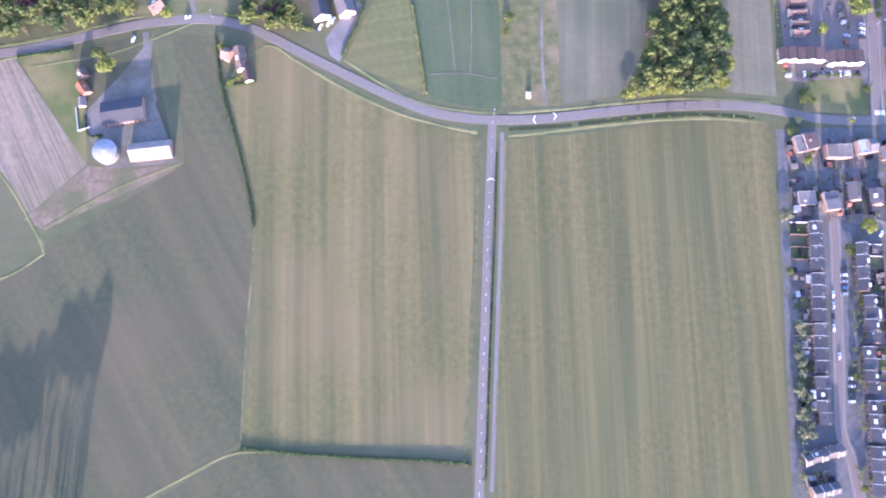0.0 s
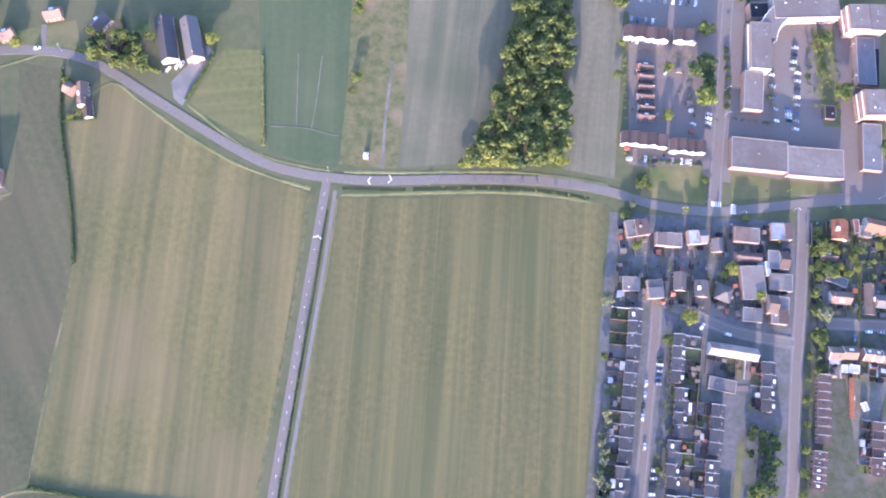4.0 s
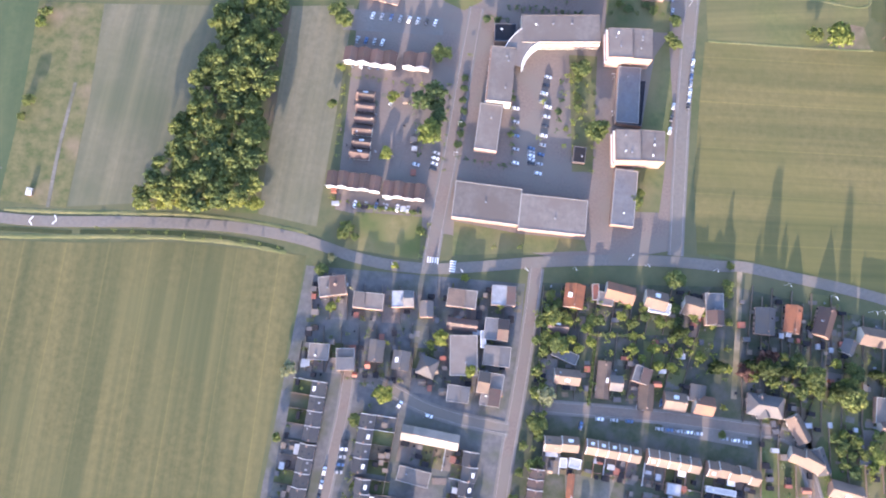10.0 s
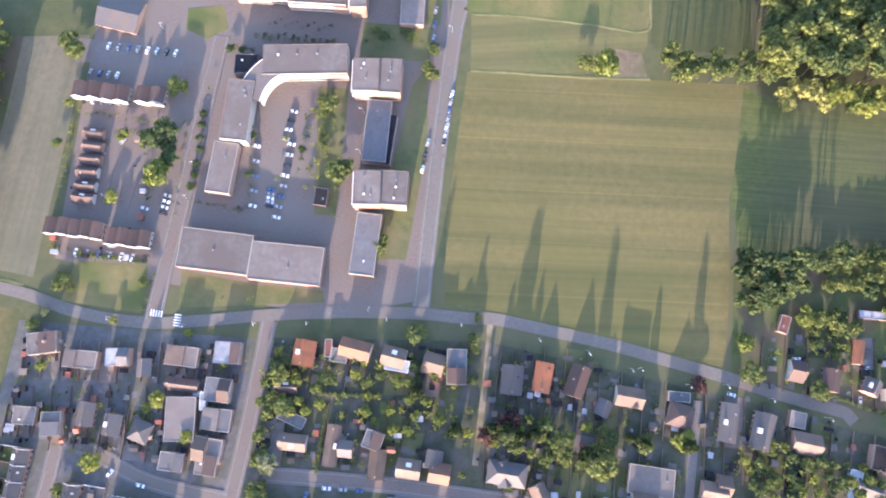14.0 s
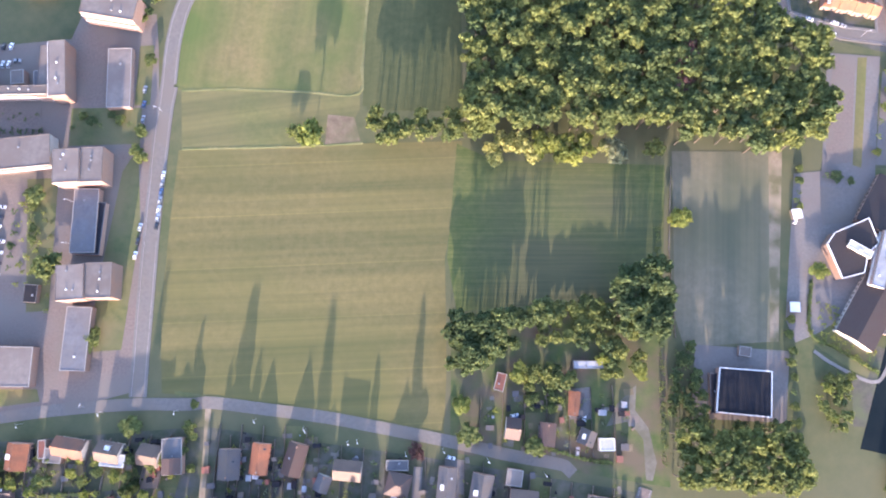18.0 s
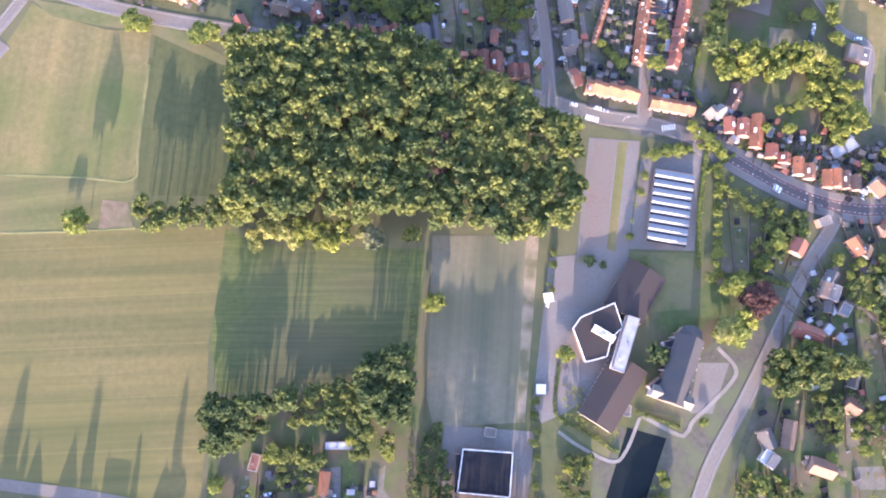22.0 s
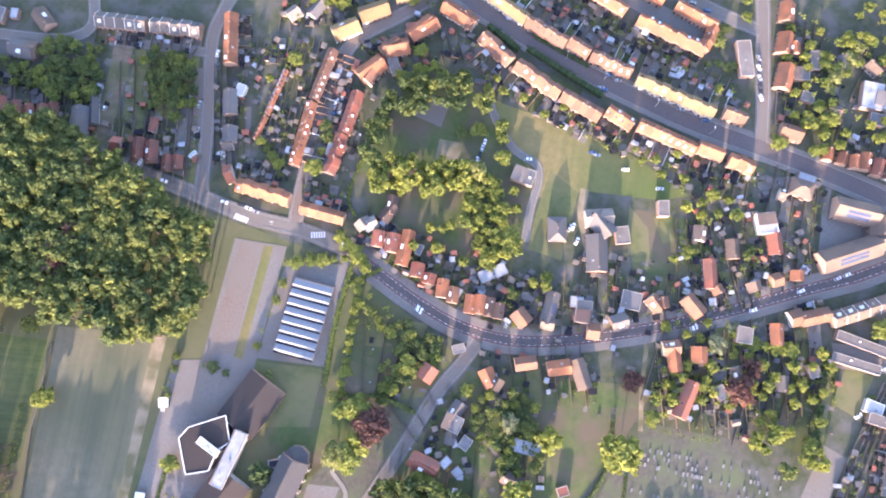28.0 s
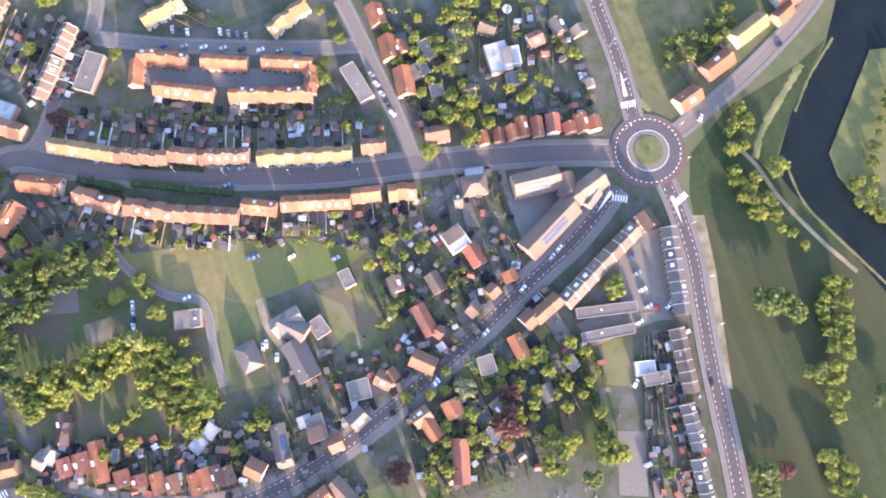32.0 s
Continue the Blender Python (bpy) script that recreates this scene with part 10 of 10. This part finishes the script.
plots(804, 617.6, 843.6, 607.6, 847.3, 588, 805.9, 566.5, 7, .3)
plots(851.8, 512.1, 885.8, 524.2, 894, 506.6, 870.3, 492.6, 6, .4)
plots(812.8, 513.8, 834.3, 509.3, 830.8, 469.2, 812.3, 472.5, 6, .5)
plots(810.4, 471.3, 829.7, 467.9, 825.6, 436.7, 807.4, 439.5, 6, .5)
clutter([(803.9, 619.6), (851, 605.5), (887.7, 553.5), (848.6, 516), (805.4, 515.4)], 90, -40)
clutter([(858.5, 510.7), (889.2, 526.7), (893.8, 503.5), (863.4, 487.8)], 40, -30)
patch("green", grass, 0.05, [(865.1, 579.7), (889.7, 558.1), (888.2, 550), (879.2, 548.7), (883, 558), (868.2, 570.1)])
wood([(881.8, 556.3), (891.5, 552.1), (890.4, 545), (882.6, 546.7)], 6, 1.8, 3, 5, "light")
hedge("light", 1.4, [(865.1, 580.5), (880.2, 569), (889.6, 557.1), (890.2, 550.2)])
for x, y, r, h in ((844.4, 590, 5.5, 8), (887.3, 548.6, 3.6, 6), (834.4, 539, 4, 7), (841.6, 532.6, 3.2, 6), (889.4, 509.5, 3.4, 6), (861.3, 548.2, 2.6, 5), (1275.9, 505.3, 5, 8), (1294.8, 500.6, 4.5, 7), (819.3, 495.6, 3, 5),):
    tree(x, y, r, h, 'light')
for x, y, r, h in ((881, 540.4, 3, 5), (828.5, 533.9, 3, 6),):
    tree(x, y, r, h, 'green')
for x, y, a, c in ((829.4, 576, -140, 's'), (823.8, 572.1, -140, 'k'), (818.1, 568.3, -140, 'w'), (812.4, 564.5, -140, 'g'), (865.4, 576.4, 35, 'w'), (871.6, 571.3, 35, 's'), (877.6, 566.4, 35, 'k'), (883.6, 561.5, 35, 'w'), (821.2, 524.9, 70, 'w'), (848.1, 478.1, 85, 'w'), (847.5, 470.6, 85, 'k'),):
    car(x, y, a, c)
# houses along the southern lane

house(559.9, 98.8, 573.2, 98.9, 9, "t", 5)
house(575.3, 100.3, 587, 100.2, 9, "p", 6)
house(548.9, 109.1, 561.4, 108.4, 9, "t", 5)
house(582.5, 117.1, 594.9, 116.2, 10, "t", 6)
house(610.3, 113.8, 608.6, 98.3, 8, "g", 5)
flat(594.5, 99.3, 603.7, 98.1, 7, "f", 4)
house(622, 111.1, 632, 109.4, 9, "g", 5)
house(515.6, 93.7, 520.8, 80.9, 8, "g", 5)
house(501.5, 89.7, 510.8, 87.5, 9, "t", 5)
flat(538.9, 92.1, 548.7, 90.9, 7, "g2", 3)
wood([(521.5, 105.6), (550, 104.6), (549.4, 83.2), (527.3, 82)], 6.5, 2, 3.6, 6, "mixed")
wood([(567.8, 93.7), (595.3, 94.7), (608, 82.6), (566, 81.6)], 6, 2, 3.2, 6, "light")
wood([(593.2, 146.4), (626.3, 142.4), (629.1, 117.5), (599.1, 122.4)], 6, 1.8, 3.2, 6, "mixed")
plots(486.2, 105.3, 631.8, 114.2, 639.1, 69.2, 488, 64.7, 16, .6)
clutter([(486.2, 105.3), (631.8, 114.2), (639.1, 69.2), (488, 64.7)], 70, 5)
for x, y, r, h in ((547.8, 92.8, 4, 7), (572.6, 138.9, 4, 7),):
    tree(x, y, r, h, 'light')
for x, y, r, h in ((606.4, 92, 3.5, 6),):
    tree(x, y, r, h, 'green')

wood([(359, 140.4), (357.2, 158.9), (470.1, 169.8), (456.9, 152)], 7, 1.8, 3.2, 5, "mixed")

wood([(916.3, 508.8), (1052.9, 454.6), (1049.1, 444.3), (912.9, 497.8)], 9, 1.7, 2.8, 5, "light")
wood([(1040, 376.1), (1090.2, 373.3), (1092.6, 329.3), (1033.3, 330.4)], 8, 1.7, 3, 5, "light")
for x, y, r, h in ((246.6, 136.6, 2.8, 5), (241.1, 144.6, 1.6, 3), (309.0, 127.0, 3.2, 6), (304.0, 122.6, 2.4, 5), (327.4, 111.4, 3, 6), (339.2, 150.0, 2.4, 5), (260.5, 145.6, 1.8, 3), (318.3, 161.8, 2.2, 4), (278.5, 163.9, 2.2, 4)):
    tree(x, y, r, h, "light")
# conifers added to throw the long pointed shadows on the mown field

for x, y, r, h in ((438, 146, 3.6, 20.5), (459.6, 130, 3.6, 18.4), (484.3, 132.5, 6.2, 21.4), (477.5, 133, 3.6, 13.5), (491.5, 131, 3.4, 15), (498.5, 133, 3.2, 12), (526.1, 126, 5.4, 21.3), (553, 135, 3.4, 14.2), (546.5, 137, 3, 10), (573.8, 136.5, 4.2, 19.4)):
    tree(x, y, r, h, 'conifer')

# the farm and its neighbours

house(-206.9, 164.4, -180.4, 168.8, 17, "k", 6)
house(-77.2, 262, -68, 231.3, 13, "k", 7)
house(-60.7, 262.4, -51.8, 234.3, 13, "g", 7)
house(-155.4, 255.4, -144.4, 258.7, 9, "t", 6)
house(-122.2, 248.4, -114.4, 259.1, 10, "g", 6)
hedge("dark", 2.4, [(-106.2, 260.2), (-99.5, 243.2), (-87.9, 230.9)])
hedge("dark", 1.2, [(-206.9, 151.3), (-215.3, 151.2), (-218.8, 163.8)])
hedge("light", 2, [(-132.1, 234.3), (-99.9, 232.3), (-75.4, 223.8)])
strip("green_verge", 2, [(-256.9, 197.8), (-203.2, 208.2), (-148, 231.7)])
for x, y, r, h in ((-251.5, 246.5, 7.5, 13.2), (-231.6, 251.8, 6.5, 13.2),):
    tree(x, y, r, h, 'copper')
for x, y, r, h in ((-42.8, 249.9, 4, 7), (-170.5, 234.9, 3, 5), (-133.4, 211.6, 2.6, 4),):
    tree(x, y, r, h, 'light')
for x, y, r, h in ((-56.2, 259.1, 3.5, 6), (-194, 237.3, 4.5, 8), (-117.9, 231.2, 4, 8), (-94.7, 233.2, 4, 8),):
    tree(x, y, r, h, 'green')
for x, y, a, c in ((-69.8, 226.8, 60, 'w'), (-72.3, 225.1, 60, 'k'), (-64.5, 229.4, 70, 'w'), (-61.6, 231.1, 70, 's'), (-191.4, 217, 70, 'w'), (-157, 232.9, 10, 'w'),):
    car(x, y, a, c)
# front gardens by the gabled terraces

wood([(361.8, 291.7), (377.2, 294.3), (376.6, 244), (363.4, 242)], 6, 1.4, 2.4, 3, "light")
clutter([(234.2, 268.2), (282, 269.3), (287.5, 195), (236.8, 194.8)], 50, 5)
for x, y, r, h in ((236.9, 273.5, 1.5, 2.2), (241, 271.9, 1.1, 2.5), (243.1, 272.1, 1.3, 2.5), (246.6, 273.2, 1.2, 2.5), (250.2, 273.1, 1.5, 2.4), (254.2, 272.1, 1.7, 2.5), (258, 273.4, 1.2, 2.2), (262.5, 271.9, 1.4, 2.1), (262.5, 194, 1.6, 2.3), (265.6, 194.1, 1.4, 1.8), (268.9, 194.8, 1.5, 2.2), (273.8, 195.6, 1.5, 1.7), (277.3, 195.6, 1.3, 1.7), (279.9, 194.7, 1.1, 1.9), (284.3, 194.5, 1.5, 2.2), (286.7, 195, 1, 2), (295.4, 274.7, 1.6, 2), (296.7, 267.3, 1.5, 2.4), (296.1, 258.7, 1.4, 2.1), (296.7, 252.3, 1.4, 2.2), (297.4, 243.6, 1.1, 2.1), (297.1, 237.8, 1.2, 2.5), (297.4, 229, 1.5, 2.1), (298.9, 222.7, 1.4, 1.8),):
    tree(x, y, r, h, 'green')
for x, y, r, h in ((267.3, 273, 1.2, 2.2), (270, 271.4, 1.7, 2), (274.2, 271.4, 1.1, 2), (278.6, 272.7, 1.6, 2.3), (281, 272.1, 1.3, 1.9), (236.6, 198.3, 1.4, 2.1), (238.7, 197.6, 1.3, 1.8), (241.9, 197.2, 1.5, 2.3), (246.8, 197.4, 1.4, 1.8), (250.1, 196.7, 1.4, 1.6), (252.9, 196.9, 1.4, 2.2), (256.3, 196.3, 1, 1.7), (258.3, 195.9, 1.3, 1.8), (233.9, 265.1, 1.9, 2), (235, 260.7, 1.6, 2.5), (234.4, 253.4, 1.2, 2.4), (234.6, 247.3, 1.4, 2.8), (234.9, 241.4, 1.7, 2.2), (235.9, 236.4, 1.3, 2.4), (235.3, 230.6, 1.1, 2.7), (236.7, 223.4, 1.4, 2.6),):
    tree(x, y, r, h, 'light')
for x, y, r, h in ((273.7, 260, 1.3, 2.8), (277.1, 253.7, 1.3, 3.1), (278.9, 248.4, 1.5, 2.1), (280.1, 242.5, 1.7, 3), (281.9, 236.9, 1.7, 2.6), (282.8, 230.1, 1.7, 2.4), (289.3, 259.3, 4, 8), (291.8, 250.9, 4, 8),):
    tree(x, y, r, h, 'dark')
for x, y, a, c in ((237.5, 280.2, 85, 'k'), (242.4, 280.5, 85, 'w'), (247.4, 280.8, 85, 'g'), (252.3, 281.1, 85, 'b'), (257.3, 281.4, 85, 'g'), (250.9, 196.4, 85, 'w'), (256.9, 196.5, 85, 'g'), (263, 196.7, 85, 'b'), (269, 196.8, 85, 'g'), (275.1, 197, 85, 'w'), (281.1, 197.1, 85, 's'), (287.1, 197.3, 85, 'k'),):
    car(x, y, a, c)

plots(422.5, 5.2, 484.1, 0.8, 488.1, -22.3, 423.1, -16.2, 8, .5)
# more houses east of the green

house(1132.2, 536.3, 1132.7, 526, 8, "g", 5)
house(1146.9, 534.2, 1153.8, 528.2, 9, "t", 5)
house(1167.6, 516.3, 1175.8, 516.7, 9, "r", 5)
house(1185.2, 523.6, 1186.1, 514.7, 9, "g", 5)
flat(1148.8, 501, 1157.5, 499.4, 7, "g2", 3)
house(1124.9, 502.8, 1132, 501.7, 8, "t", 5)
house(1103.2, 540.8, 1104.2, 533.7, 9, "o", 5)
flat(1115.5, 537, 1117.5, 526.1, 6, "g2", 3)
flat(1109.4, 509.6, 1116.5, 508.1, 6, "f", 3)
house(1106.3, 349.6, 1107, 340.7, 8, "g", 5)
flat(1121.7, 357.6, 1124.7, 350.6, 6, "f", 3)
house(1081.2, 351.3, 1083.6, 343.2, 8, "t", 5)
# ---- small garden things, joined kind by kind ----
for kind, mat, words in (("paving", paving, "small paved garden terraces"), ("brick", brickpave, "small brick garden terraces"), ("earth", brown, "bare earth garden beds"), ("gravel", gravel, "gravel patches in gardens"), ("felt", dark_felt, "small garden huts with black roofs"),
                         ("wood", wood_mat, "small wooden garden huts and tables"), ("tile", ROOF["r"], "small red-roofed garden outbuildings"), ("slate", ROOF["g"], "small grey-roofed garden outbuildings"), ("sheet", light_sheet, "pale sheet-covered garden huts and frames")):
    bm = bmesh.new()
    for x, y, w, d, h, a, z in CLUTTER.get(kind, ()):
        m = pose(x, y, 0, 0, 0, a)
        if h < 0.2:
            box(bm, -w / 2, -d / 2, -0.1, w / 2, d / 2, z + h * 0.3, m)
        else:
            box(bm, -w / 2, -d / 2, 0, w / 2, d / 2, h, m)
            if w > 1.7:
                box(bm, -w / 2 - 0.12, -d / 2 - 0.12, h, w / 2 + 0.12, d / 2 + 0.12, h + 0.12, m)
    tagged(mesh_object("garden_clutter", bm, mat), words + " behind the houses", "garden clutter", kind="stuff")

# ---- shrubs and small trees, and the cemetery ----
for kind, spots in SHRUBS.items():
    items = [(WOODS.choice(SHRUB[kind]), crown_pose(x, y, r, h, "green", WOODS), 0, WOODS.random()) for x, y, r, h in spots]
    tagged(joined("shrubs", items, [LEAVES[kind]]), "scattered garden shrubs and young trees, " + kind + " leaved", "shrubs", kind="stuff")
